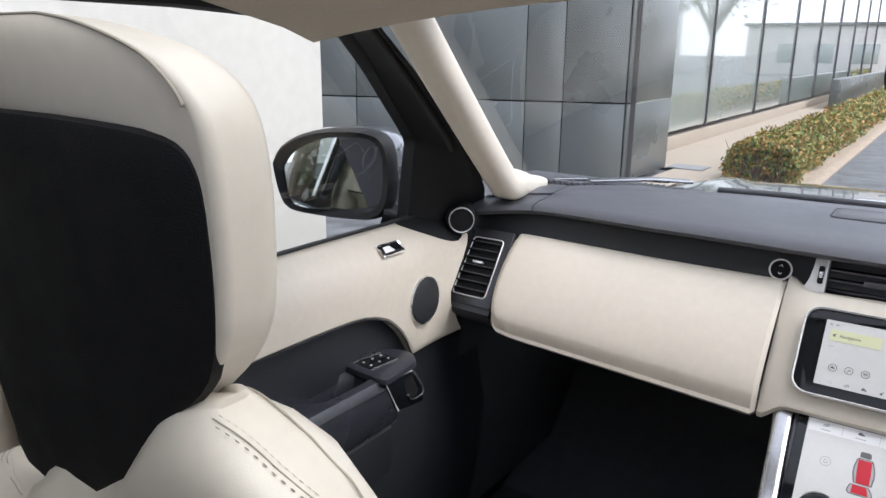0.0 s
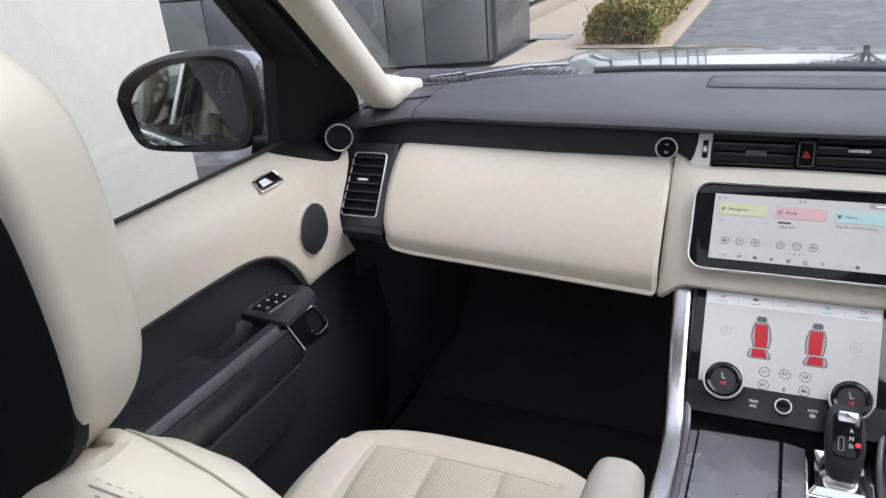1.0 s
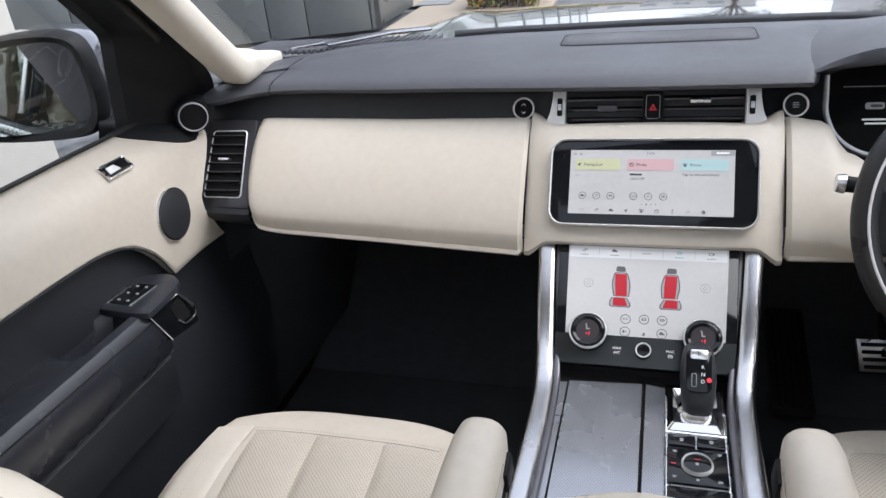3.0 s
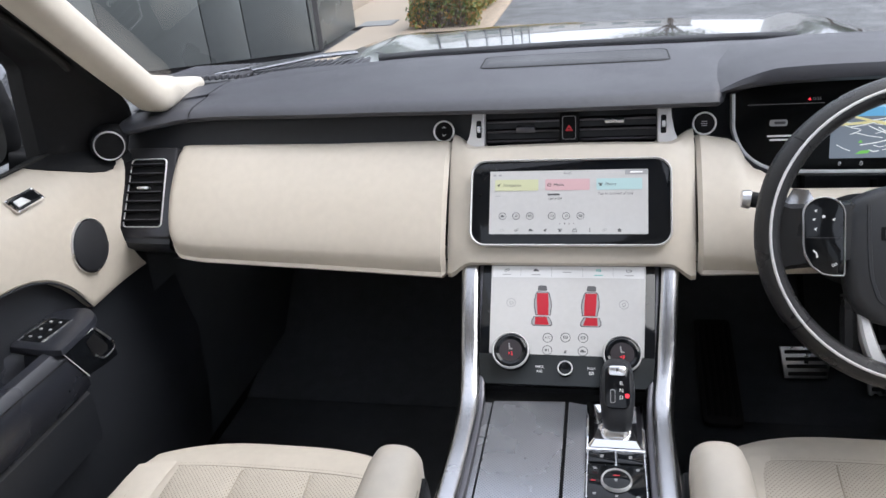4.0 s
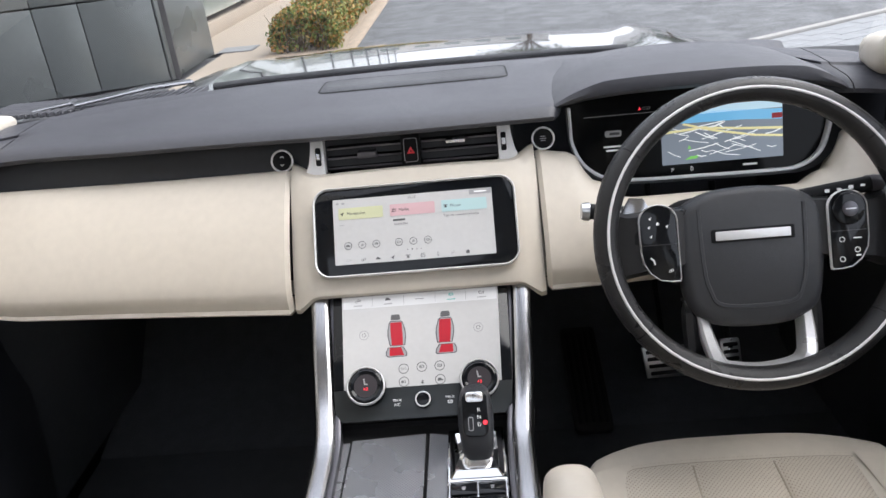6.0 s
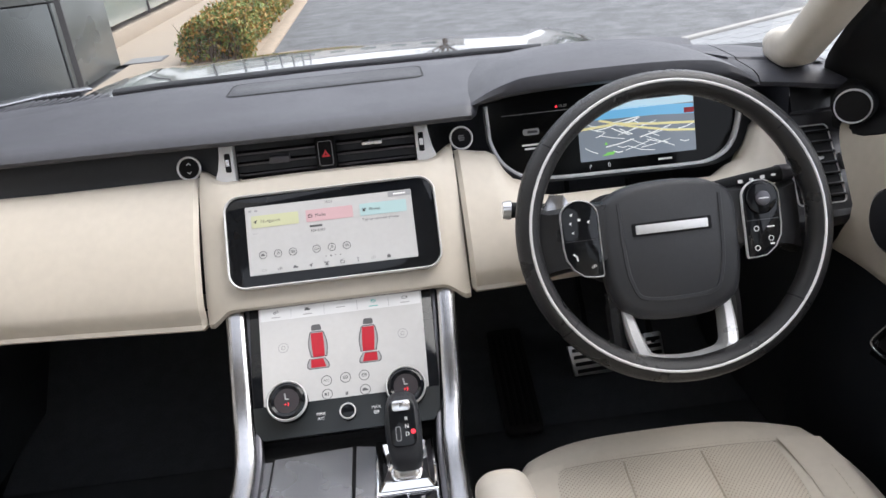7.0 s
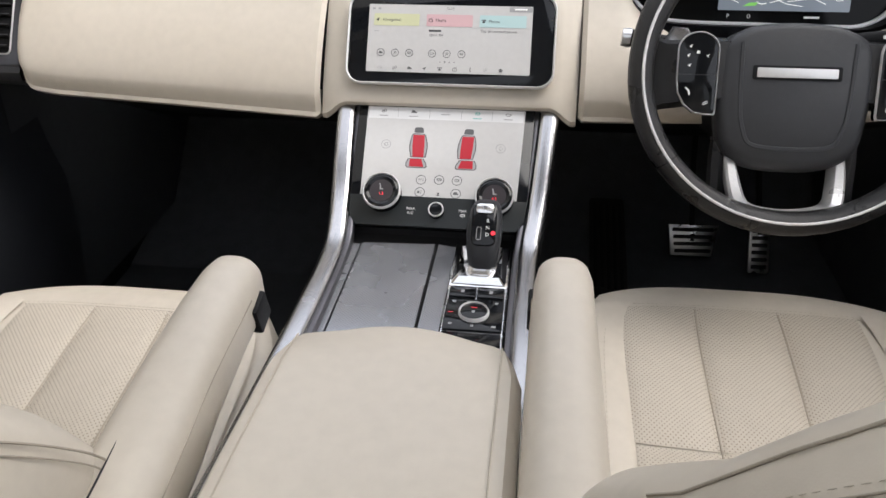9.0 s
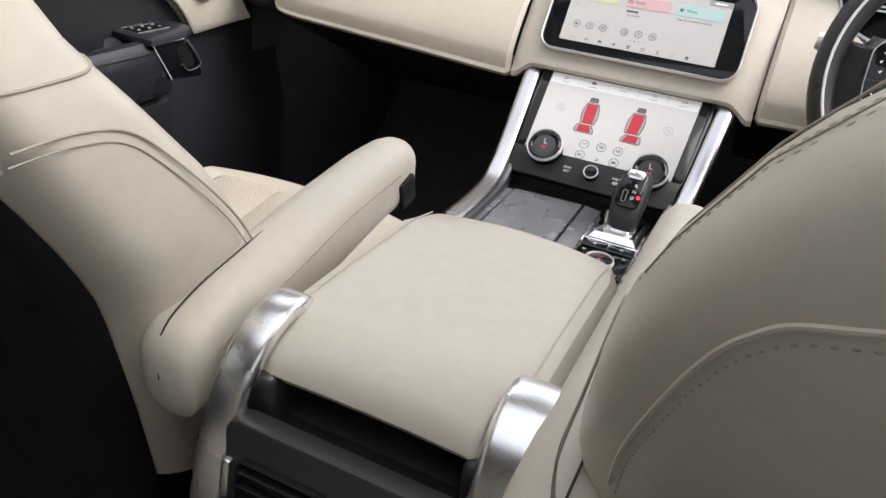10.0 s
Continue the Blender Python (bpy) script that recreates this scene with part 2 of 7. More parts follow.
def frame_ring(pl, outer, inner, depth, at=(0, 0), lift=0.0):
    """A frame between two rings of the same number of points, with a raised, rounded face."""
    def row(r, h, k=1.0):
        return [pl.at(a + at[0], b + at[1], h) for a, b in r]
    mid = [((a + c) / 2, (b + d) / 2) for (a, b), (c, d) in zip(outer, inner)]
    return grid([row(outer, lift), row(outer, lift + depth * 0.6), row(mid, lift + depth), row(inner, lift + depth * 0.6), row(inner, lift)], closed=True, loop=True)


def sweep(path, ring, up=(0, 0, 1), closed=False, scale=None, caps=True, bm=None):
    """A ring of (side, up) pairs carried along a path."""
    path, up, rows = [vec(p) for p in path], vec(up), []
    k = len(path)
    for i, p in enumerate(path):
        a, b = (path[i - 1], path[(i + 1) % k]) if closed else (path[max(i - 1, 0)], path[min(i + 1, k - 1)])
        t = (b - a).normalized()
        s = t.cross(up).normalized()
        w = s.cross(t)
        f = scale[i] if scale else 1.0
        rows.append([p + s * (x * f) + w * (y * f) for x, y in ring])
    return grid(rows, closed=True, caps=caps and not closed, loop=closed, bm=bm)


def smooth_path(pts, n=8):
    """A rounded line through points."""
    pts = [vec(p) for p in pts]
    out = []
    for i in range(len(pts) - 1):
        a, b, c, d = pts[max(i - 1, 0)], pts[i], pts[i + 1], pts[min(i + 2, len(pts) - 1)]
        for j in range(n):
            t = j / n
            out.append(0.5 * ((2 * b) + (c - a) * t + (2 * a - 5 * b + 4 * c - d) * t * t + (3 * b - a - 3 * c + d) * t ** 3))
    return out + [pts[-1]]


def curve1(knots, x):
    """A smooth value between (x, value) knots."""
    if x <= knots[0][0]:
        return knots[0][1]
    for (a, p), (b, q) in zip(knots, knots[1:]):
        if x <= b:
            t = (x - a) / (b - a)
            t = t * t * (3 - 2 * t)
            return p + (q - p) * t
    return knots[-1][1]


def box(c, size, r=0.004, seg=2, turn=(0, 0, 0)):
    """A block with rounded edges."""
    bm = bmesh.new()
    bmesh.ops.create_cube(bm, size=1.0, matrix=Matrix.Diagonal((*size, 1)))
    if r:
        bmesh.ops.bevel(bm, geom=bm.edges[:], offset=min(r, min(size) * 0.49), segments=seg, profile=0.5, affect="EDGES")
    bm.transform(pose(*c, *turn))
    return bm


def stitches(path, length=0.005, gap=0.003, r=0.0007, up=(0, 0, 1)):
    """Single raised stitches along a path."""
    pts, bm, acc, on = [vec(p) for p in path], bmesh.new(), 0.0, None
    dist = [0.0]
    for a, b in zip(pts, pts[1:]):
        dist.append(dist[-1] + (b - a).length)

    def where(s):
        for i in range(len(pts) - 1):
            if s <= dist[i + 1]:
                t = (s - dist[i]) / max(dist[i + 1] - dist[i], 1e-9)
                return pts[i].lerp(pts[i + 1], t)
        return pts[-1]
    s = 0.0
    while s + length < dist[-1]:
        sweep([where(s), where(s + length / 2) , where(s + length)], circle(r, 5), up, bm=bm, scale=[0.5, 1, 0.5])
        s += length + gap
    return bm


def letters(words, pl, at, size, material, parent, lift=0.0006, name="lettering", align="CENTER"):
    """Words in the built-in font, laid on a plane."""
    cu = bpy.data.curves.new("t", "FONT")
    cu.body, cu.size, cu.align_x, cu.align_y, cu.resolution_u = words, size, align, "CENTER", 2
    ob = bpy.data.objects.new("t", cu)
    scene.collection.objects.link(ob)
    me = bpy.data.meshes.new_from_object(ob.evaluated_get(bpy.context.evaluated_depsgraph_get()))
    bpy.data.objects.remove(ob)
    bm = bmesh.new()
    bm.from_mesh(me)
    bpy.data.meshes.remove(me)
    m = Matrix.Identity(4)
    for i, a in enumerate((pl.u, pl.v, pl.n)):
        m.col[i][:3] = a
    m.col[3][:3] = pl.at(at[0], at[1], lift)
    bm.transform(m)
    return part(name, bm, material, parent)


def mirror_x(bm):
    bm.transform(Matrix.Diagonal((-1, 1, 1, 1)))
    return bm


GROUND = -0.12

# ---- outdoors: ground, walls, hedge ----
def flat(name, pts, z, material, label, category):
    bm = bmesh.new()
    bm.faces.new([bm.verts.new((x, y, z)) for x, y in pts])
    return thing(name, bm, material, label, category, kind="structure")


flat("ground", [(-400, -400), (400, -400), (400, 400), (-400, 400)], GROUND - 0.05, M_ASPHALT, "open tarmac ground round the car", "ground")
flat("road", [(-1.42, 4.55), (0.4, 5.45), (2.6, 6.64), (16, 13.9), (16, 120), (-1.42, 120)], GROUND - 0.01, M_ASPHALT, "dark grey tarmac drive with fine grit", "road")
flat("pavement", [(-12, -12), (16, -12), (16, 13.9), (2.6, 6.64), (0.4, 5.45), (-1.42, 4.55), (-12, 0.0)], GROUND - 0.016, M_JOINT, "bedding under the paving blocks", "pavement")
flat("footpath", [(-1.42, 4.56), (-1.42, 120), (-9.0, 120), (-9.0, 9.4), (-3.3, 9.4), (-3.3, 6.6), (-2.6, 4.0)], GROUND - 0.006, M_PAVE, "smooth beige concrete footpath", "path")
kerb_line = [(0.4, 5.45), (2.6, 6.64), (6.0, 8.48), (16, 13.9)]
bm = sweep([(x, y, GROUND) for x, y in kerb_line], rrect(0.09, 0.05, 0.008, 2))
thing("kerb_stone_edge", bm, M_KERB, "pale flush kerb between tarmac and block paving", "kerb", kind="structure")
bm = sweep([(-1.46, y, GROUND - 0.01) for y in (8.3, 20, 40, 70)], rrect(0.20, 0.05, 0.01, 2))
thing("hedge_kerb", bm, M_GRAVEL, "strip of brown chippings along the hedge bed", "gravel strip", kind="structure")
flat("hedge_bed", [(-2.55, 8.55), (-1.50, 8.55), (-1.50, 70), (-2.55, 70)], GROUND + 0.012, M_GRAVEL, "bed of brown gravel and chippings under the hedge", "gravel")


def hedge():
    e = root("hedge", (-2.25, 9, GROUND), "clipped low hedge with green and autumn-brown leaves", "hedge")
    rng = random.Random(4)
    for mat_, name, share, lab in ((M_LEAF, "green_leaves", 0.56, "small dark green leaves"), (M_LEAF2, "autumn_leaves", 0.44, "yellow-green and rust leaves")):
        bm = bmesh.new()
        count = int(42000 * share)
        for _ in range(count):
            t = rng.random() ** 2.4
            y = 8.75 + t * 55
            big = 1.0 + t * 3.2
            h = 0.56 + 0.05 * math.sin(y * 2.1) + 0.04 * math.sin(y * 5.3)
            w = 0.42 + 0.04 * math.sin(y * 3.7)
            # leaves lie near the skin of the hedge
            a, s = rng.uniform(0, math.pi), 1 - abs(rng.gauss(0, 0.11))
            x = -2.02 + math.cos(a) * w * s * (1 if abs(math.cos(a)) < 0.8 else rng.uniform(0.85, 1.08))
            z = GROUND + 0.03 + (math.sin(a) ** 0.45) * h * s * (rng.random() ** 0.25 if rng.random() < 0.75 else rng.random())
            if y < 9.05:
                y = 8.75 + rng.random() * 0.35
            ln, wd = 0.030 * big * rng.uniform(0.7, 1.3), 0.014 * big * rng.uniform(0.7, 1.3)
            m = pose(x, y, z, rng.uniform(-70, 70), rng.uniform(-70, 70), rng.uniform(0, 360))
            vs = [bm.verts.new(m @ vec(p)) for p in ((-ln, 0, 0), (0, -wd, 0.004), (ln, 0, 0), (0, wd, 0.004))]
            bm.faces.new(vs)
        ob = part(name, bm, mat_, e, lab)
        ob["kind"] = "stuff"
    bm = bmesh.new()
    for i in range(420):
        y = 8.8 + (i / 420) ** 1.8 * 40
        x = -2.02 + rng.uniform(-0.33, 0.33)
        sweep([(x, y, GROUND), (x + rng.uniform(-0.08, 0.08), y + rng.uniform(-0.08, 0.08), GROUND + 0.25),
               (x + rng.uniform(-0.12, 0.12), y + rng.uniform(-0.12, 0.12), GROUND + 0.52)], circle(0.006, 4), (0, 1, 0.1), bm=bm, scale=[1.4, 1, 0.5])
    ob = part("twigs", bm, M_TWIG, e, "bare brown twigs")
    ob["kind"] = "stuff"


hedge()


def building():
    """The clad corner of the building beside the drive."""
    e = root("clad_building", (-6.3, 9, GROUND), "building corner clad in dark grey metal panels", "building")
    part("core", box((-6.42, 7.50, 2.94), (6.0, 1.60, 6.12), 0.01, 2, (0, 0, 19.9)), M_JOINT, e, "dark recess behind the panels")
    front = Plane((-3.33, 7.70, 0), (0.94, 0.34, 0), (0, 0, 1))
    side = Plane((-3.405, 8.47, 0), (0, 1, 0), (0, 0, 1))
    heights = [(GROUND + 0.02, 0.86), (0.88, 2.20), (2.22, 3.60), (3.62, 5.9)]
    edges = [-9.4, -8.2, -7.1, -6.0, -4.83, -4.36, -3.595]
    for lo, hi in heights:
        for a, b in zip(edges, edges[1:]):
            part("cladding_panel", plate(front, rrect(b - a - 0.012, hi - lo, 0.004, 1), 0.02, ((a + b) / 2 + 3.50, (lo + hi) / 2), 0.0, 0.004), M_CLAD, e)
        part("side_panel", plate(side, rrect(1.62, hi - lo, 0.004, 1), 0.02, (0, (lo + hi) / 2), 0.0, 0.004), M_CLAD, e)


building()


def render_wall():
    e = root("pale_wall", (-2.3, -3, GROUND), "smooth pale rendered wall beside the car", "wall", kind="structure")
    part("wall_slab", box((-2.45, -0.93, 2.4), (0.5, 4.16, 5.04), 0.01), M_STONE, e)


render_wall()


def facade():
    e = root("glazed_facade", (-4.0, 20, GROUND), "long glazed shop front with dark upright mullions", "building")
    y0, y1, x = 9.36, 40.0, -4.0
    pl = Plane((x, 0, 0), (0, 1, 0), (0, 0, 1))
    part("base_wall", box((x - 0.1, (y0 + y1) / 2, GROUND + 0.05), (0.2, y1 - y0, 0.34), 0.01), M_PAVE, e, "low pale plinth")
    # the dark joint colour stands in for an unlit room behind the panes
    part("back_wall", box((x - 1.9, (y0 + y1) / 2, 2.4), (0.1, y1 - y0, 5.0), 0), M_JOINT, e, "interior wall with its dimness put into the dark colour")
    n = 8
    for i in range(n + 1):
        y = y0 + (y1 - y0) * i / n
        part("mullion", box((x + 0.02, y, 2.5), (0.06, 0.04, 4.7), 0.004), M_GUN, e)
        if i < n:
            ob = part("pane", plate(pl, rrect((y1 - y0) / n - 0.06, 4.6, 0.002, 1), 0.012, (y + (y1 - y0) / n / 2, 2.5)), M_FACADE, e)
    part("roof_edge", box((x - 0.4, (y0 + y1) / 2, 4.95), (1.2, y1 - y0, 0.3), 0.01), M_CLAD, e)


facade()
cover = root("drain_cover", (-3.15, 9.62, GROUND), "grey metal drain cover let into the footpath", "drain cover")
part("frame", box((-3.15, 9.62, GROUND - 0.004), (0.52, 0.46, 0.012), 0.003, 1), M_GUN, cover)
part("lid", box((-3.15, 9.62, GROUND + 0.000), (0.46, 0.40, 0.014), 0.003, 1), M_BLOCK, cover, "worn grey lid")
thing("ramp_wall", box((-3.3, 31, 0.30), (0.25, 14, 0.9), 0.02), M_CLAD, "low grey ramp wall along the footpath", "wall", kind="structure")


def far_house(x, y, w, d, h, mat_, label):
    e = root("distant_building", (x, y, GROUND), label, "building")
    part("walls", box((x, y, GROUND + h / 2), (w, d, h), 0.02), mat_, e)
    part("roof", box((x, y, GROUND + h + 0.12), (w + 0.5, d + 0.5, 0.25), 0.03), M_CLAD, e, "flat grey roof edge")
    for i in range(int(w // 2.6)):
        for k in range(int(h // 3)):
            part("window", box((x - w / 2 + 1.4 + i * 2.6, y - d / 2 - 0.02, GROUND + 1.6 + k * 3), (1.3, 0.06, 1.4), 0.01), M_FACADE, e)


far_house(-3.0, 66, 20, 8, 3.6, M_DAYLIGHT, "pale single-storey building at the end of the drive")
far_house(-9.0, -20, 16, 8, 6.5, M_DAYLIGHT, "pale building across the yard behind the car")
far_house(24, 60, 22, 9, 6.5, M_DAYLIGHT, "pale low building across the car park")


def tree(x, y, h, seed):
    rng = random.Random(seed)
    e = root("tree", (x, y, GROUND), "bare-trunked broadleaf tree near the drive", "tree", "trees along the drive")
    bm = bmesh.new()
    tips = []
    for i in range(9):
        a, r = rng.uniform(0, 6.28), h * rng.uniform(0.16, 0.34)
        top = (x + math.cos(a) * r, y + math.sin(a) * r, GROUND + h * rng.uniform(0.6, 0.95))
        sweep(smooth_path([(x, y, GROUND), (x + 0.03, y, GROUND + h * 0.32), ((x + top[0]) / 2, (y + top[1]) / 2, GROUND + h * 0.55), top], 4), circle(0.02 * h, 7), (0, 1, 0.2),
              bm=bm, scale=[1.0 - 0.85 * k / 12 for k in range(13)])
        tips.append(top)
    part("trunk", bm, M_TWIG, e, "brown trunk with spreading limbs")
    bm = bmesh.new()
    for _ in range(4200):
        t = rng.choice(tips)
        m = pose(t[0] + rng.gauss(0, 0.11 * h), t[1] + rng.gauss(0, 0.11 * h), t[2] + rng.gauss(0, 0.09 * h), rng.uniform(0, 360), rng.uniform(0, 360), 0)
        s = rng.uniform(0.06, 0.14)
        bm.faces.new([bm.verts.new(m @ vec(p)) for p in ((-s, 0, 0), (0, -s * 0.6, 0), (s, 0, 0), (0, s * 0.6, 0))])
    ob = part("crown", bm, M_TREE, e, "loose crown of dark leaves")
    ob["kind"] = "stuff"


# the four behind the car are out of view, added for the door mirror's reflection
for i, (x, y, h) in enumerate(((3.5, 40, 7), (10.5, 36, 6.5), (15, 44, 7), (-4.6, -11, 5), (-7.0, -9, 5.5), (-2.6, -13, 5), (-5.4, -14, 6))):
    tree(x, y, h, i)


# ---- car body round the cabin ----
def bonnet():
    e = root("bonnet", (0, 1.4, 1.0), "grey metallic bonnet reflecting the sky", "bonnet")
    ys = [0.80, 0.86, 1.0, 1.25, 1.5, 1.75, 1.92, 2.02, 2.08, 2.11, 2.12]
    zc = [1.075, 1.082, 1.084, 1.075, 1.06, 1.04, 1.02, 0.995, 0.96, 0.9, 0.75]
    rows = []
    for y, z in zip(ys, zc):
        row = []
        for i in range(41):
            s = -1 + 2 * i / 40
            x = s * (0.94 - 0.05 * max(0, y - 1.7))
            a = abs(s)
            dz = -0.035 * a ** 2 + 0.014 * math.exp(-((a - 0.74) / 0.05) ** 2) - 0.10 * max(0, a - 0.86) ** 1.2 / 0.14
            row.append((x, y - 0.06 * a ** 2 * (1 if y > 1.9 else 0.3), z + dz))
        rows.append(row)
    part("skin", grid(rows), M_PAINT, e)
    for s in (-1, 1):
        rows = [[(s * x, y, z) for x, z in ((0.945, zz - 0.135), (0.975, zz - 0.17), (0.985, zz - 0.3), (0.985, 0.45))] for y, zz in zip(ys, zc)]
        part("wing", grid(rows), M_PAINT, e)


bonnet()


def cowl():
    e = root("scuttle_panel", (0, 0.7, 1.08), "black slatted scuttle grille below the windscreen", "scuttle")
    rows = [[(x, 0.50 - 0.16 * (x / 0.75) ** 2, 1.13 + 0.03 * min(1, (x / 0.6) ** 2)), (x, 0.64 - 0.10 * (x / 0.75) ** 2, 1.11 + 0.05 * min(1, (x / 0.6) ** 2)), (x, 0.74, 1.075 + 0.04 * min(1, (x / 0.6) ** 2)), (x, 0.83, 1.03)] for x in [-0.88 + 1.76 * i / 30 for i in range(31)]]
    part("tray", grid(rows), M_BLACK, e)
    for i in range(30):
        x = -0.93 + i * 0.0155
        part("slat", box((x, 0.57, 1.172), (0.0065, 0.22, 0.010), 0.0015, 1, (-5, 0, 6)), M_SLATE, e)
    # wiper
    w = root("windscreen_wiper", (-0.45, 0.68, 1.11), "slim black wiper at rest, its sky glint given by bright metal", "wiper")
    # bright metal instead of gloss black: the sky's glint is put into the material
    part("arm", sweep([(-0.505, 0.625, 1.190), (-0.58, 0.57, 1.196), (-0.70, 0.48, 1.192)], rrect(0.036, 0.006, 0.002, 2)), M_RAIL, w)
    part("blade", sweep([(-0.57, 0.66, 1.178), (-0.66, 0.59, 1.186), (-0.80, 0.50, 1.182)], rrect(0.018, 0.006, 0.002, 2)), M_RAIL, w)


cowl()


def pillar_point(k):
    """The windscreen pillar's line: k = 0 at the dash, 1 at the roof."""
    return vec((0.735 - 0.10 * k, 0.20 - 0.53 * k, 1.175 + 0.385 * k - 0.02 * k * (1 - k)))


def shell():
    # windscreen
    rows = []
    for j in range(9):
        k = j / 8
        row = []
        for i in range(25):
            s = -1 + 2 * i / 24
            y = (0.60 - 0.30 * s * s) * (1 - k) + (-0.24 - 0.10 * s * s) * k
            row.append((s * (0.79 - 0.12 * k), y + 0.03 * k * (1 - k), 1.12 + 0.46 * k - 0.02 * s * s * k))
        rows.append(row)
    ob = thing("window_1", grid(rows), M_GLASS, "clear raked windscreen glass", "windscreen", kind="structure")
    ob.visible_shadow = False
    # side glass
    for s, n in ((-1, "window_2"), (1, "window_3")):
        rows = []
        for j in range(5):
            k = j / 4
            rows.append([(s * (0.930 - 0.185 * k), y * 1.0, 1.13 + 0.42 * k) for y in (0.10 - 0.42 * k, -0.2 - 0.2 * k, -0.45, -0.78)])
        ob = thing(n, grid(rows), M_GLASS, "clear front side window", "car window", kind="structure")
        ob.visible_shadow = False
        rows = []
        for j in range(5):
            k = j / 4
            rows.append([(s * (0.930 - 0.185 * k), y, 1.13 + 0.42 * k) for y in (-0.90, -1.3, -1.85)])
        ob = thing(n.replace("2", "4").replace("3", "5"), grid(rows), M_PRIVACY, "dark tinted rear side window", "car window", kind="structure")
    # headlining round a long glass roof, unseen and added for light from above
    def lining(y, x, z):
        return (x, y - 0.10 * (x / 0.7) ** 2 * max(0.0, 1 + (y + 0.3) / 0.6), z - 0.055 * abs(x / 0.7) ** 3)
    xs_ = [-0.70 + 1.4 * i / 24 for i in range(25)]
    rows = [[lining(y, x, z) for x in xs_] for y, z in ((-0.265, 1.575), (-0.285, 1.555), (-0.32, 1.548), (-0.38, 1.565), (-0.55, 1.595), (-0.56, 1.64))]
    bm = grid(rows)
    grid([[lining(y, x, z) for x in xs_] for y, z in ((-2.05, 1.64), (-2.06, 1.60), (-2.3, 1.58), (-2.6, 1.54))], bm=bm)
    for s in (-1, 1):
        grid([[lining(y, s * x, z) if x > 0.47 else (s * x, y, 1.64) for x in (0.46, 0.475, 0.55, 0.62, 0.70)] for y, z in ((-0.55, 1.595), (-1.2, 1.615), (-2.06, 1.60))], bm=bm)
    # unseen blind added over the rear seats to keep light off them
    grid([[(x, y, 1.642) for x in (-0.47, 0, 0.47)] for y in (-1.30, -1.65, -2.07)], bm=bm)
    thing("ceiling", bm, M_LINING, "beige cloth headlining round an added glass panel over the front seats", "headlining", kind="structure")
    ob = thing("window_6", grid([[(x, y, 1.655) for x in (-0.46, 0, 0.46)] for y in (-0.55, -0.90, -1.30)]), M_ROOFGLASS, "lightly tinted glass roof, unseen, added to light the cabin from above", "glass roof", kind="structure")
    bm = grid([[(x, y, z) for x in (-0.76, -0.4, 0, 0.4, 0.76)] for y, z in ((-0.25, 1.60), (-0.40, 1.65), (-0.55, 1.665))])
    grid([[(x, y, z) for x in (-0.76, -0.4, 0, 0.4, 0.76)] for y, z in ((-1.30, 1.668), (-2.06, 1.668), (-2.6, 1.62))], bm=bm)
    for s in (-1, 1):
        grid([[(s * x, y, 1.665 - 0.03 * (x > 0.7)) for x in (0.46, 0.6, 0.76)] for y in (-0.55, -1.3, -2.06)], bm=bm)
    thing("roof_panel", bm, M_PAINT, "grey painted roof skin", "car roof", kind="structure")
    for s in (-1, 1):
        # windscreen pillar, cream trim inside and black outside
        ks = [0.02, 0.06, 0.1, 0.15, 0.2, 0.3, 0.4, 0.5, 0.6, 0.7, 0.8, 0.9, 1.0, 1.1]
        path = [pillar_point(k) for k in ks]
        path = [vec((s * p.x, p.y, p.z)) for p in path]
        e = root("windscreen_pillar", (s * 0.7, 0, 1.35), "cream trimmed windscreen pillar", "car pillar", kind="structure")
        ring = [(a, b) for a, b in rrect(0.058, 0.05, 0.02, 4)]
        wide = [1.0 + 0.55 * max(0, 1 - k / 0.22) ** 2 for k in ks]
        path = [p + vec((0, 0, 0.020 * max(0, 1 - k / 0.22) ** 2)) for p, k in zip(path, ks)][3:]
        # the foot bends forwards along the foot of the glass
        toe = smooth_path([(s * 0.749, 0.345, 1.200), (s * 0.747, 0.300, 1.205), (s * 0.742, 0.240, 1.211), (s * 0.735, 0.185, 1.222), path[0]], 3)[:-1]
        if s > 0:                       # hidden by the instrument hood on this side
            toe = toe[-4:]
        wide = [0.30 + 1.02 * (k / 12) ** 0.7 for k in range(12 - len(toe), 12)] + wide[3:]
        part("trim_cover", sweep(toe + path, ring, (0, 0.6, 1), scale=wide), M_TRIM, e)
        # roof rail
        e = root("roof_rail_trim", (s * 0.7, -1, 1.55), "beige trim along the side of the roof", "trim", kind="structure")
        part("rail", sweep([(s * 0.66, -0.30, 1.552), (s * 0.695, -0.6, 1.568), (s * 0.70, -1.2, 1.572), (s * 0.68, -2.3, 1.53)], rrect(0.07, 0.06, 0.025, 4)), M_LINING, e)
        part("door_seal", sweep([(s * 0.70, -0.34, 1.535), (s * 0.73, -0.6, 1.548), (s * 0.735, -1.2, 1.55), (s * 0.715, -2.3, 1.51)], rrect(0.03, 0.04, 0.01, 2)), M_BLACK, e, "black door frame")
        # centre post and rear body side
        e = root("centre_post", (s * 0.8, -0.84, 1), "beige trimmed centre post", "car pillar", kind="structure")
        part("post_trim", sweep([(s * 0.845, -0.84, 0.4), (s * 0.84, -0.84, 1.15), (s * 0.73, -0.86, 1.56)], rrect(0.06, 0.13, 0.02, 3), (0, 1, 0)), M_LINING, e)
        e = root("rear_body_side", (s * 0.9, -1.8, 0.8), "grey rear side of the car body", "car body", kind="structure")
        part("side_panel", box((s * 0.935, -1.72, 0.680), (0.11, 1.74, 0.84), 0.03), M_PAINT, e)
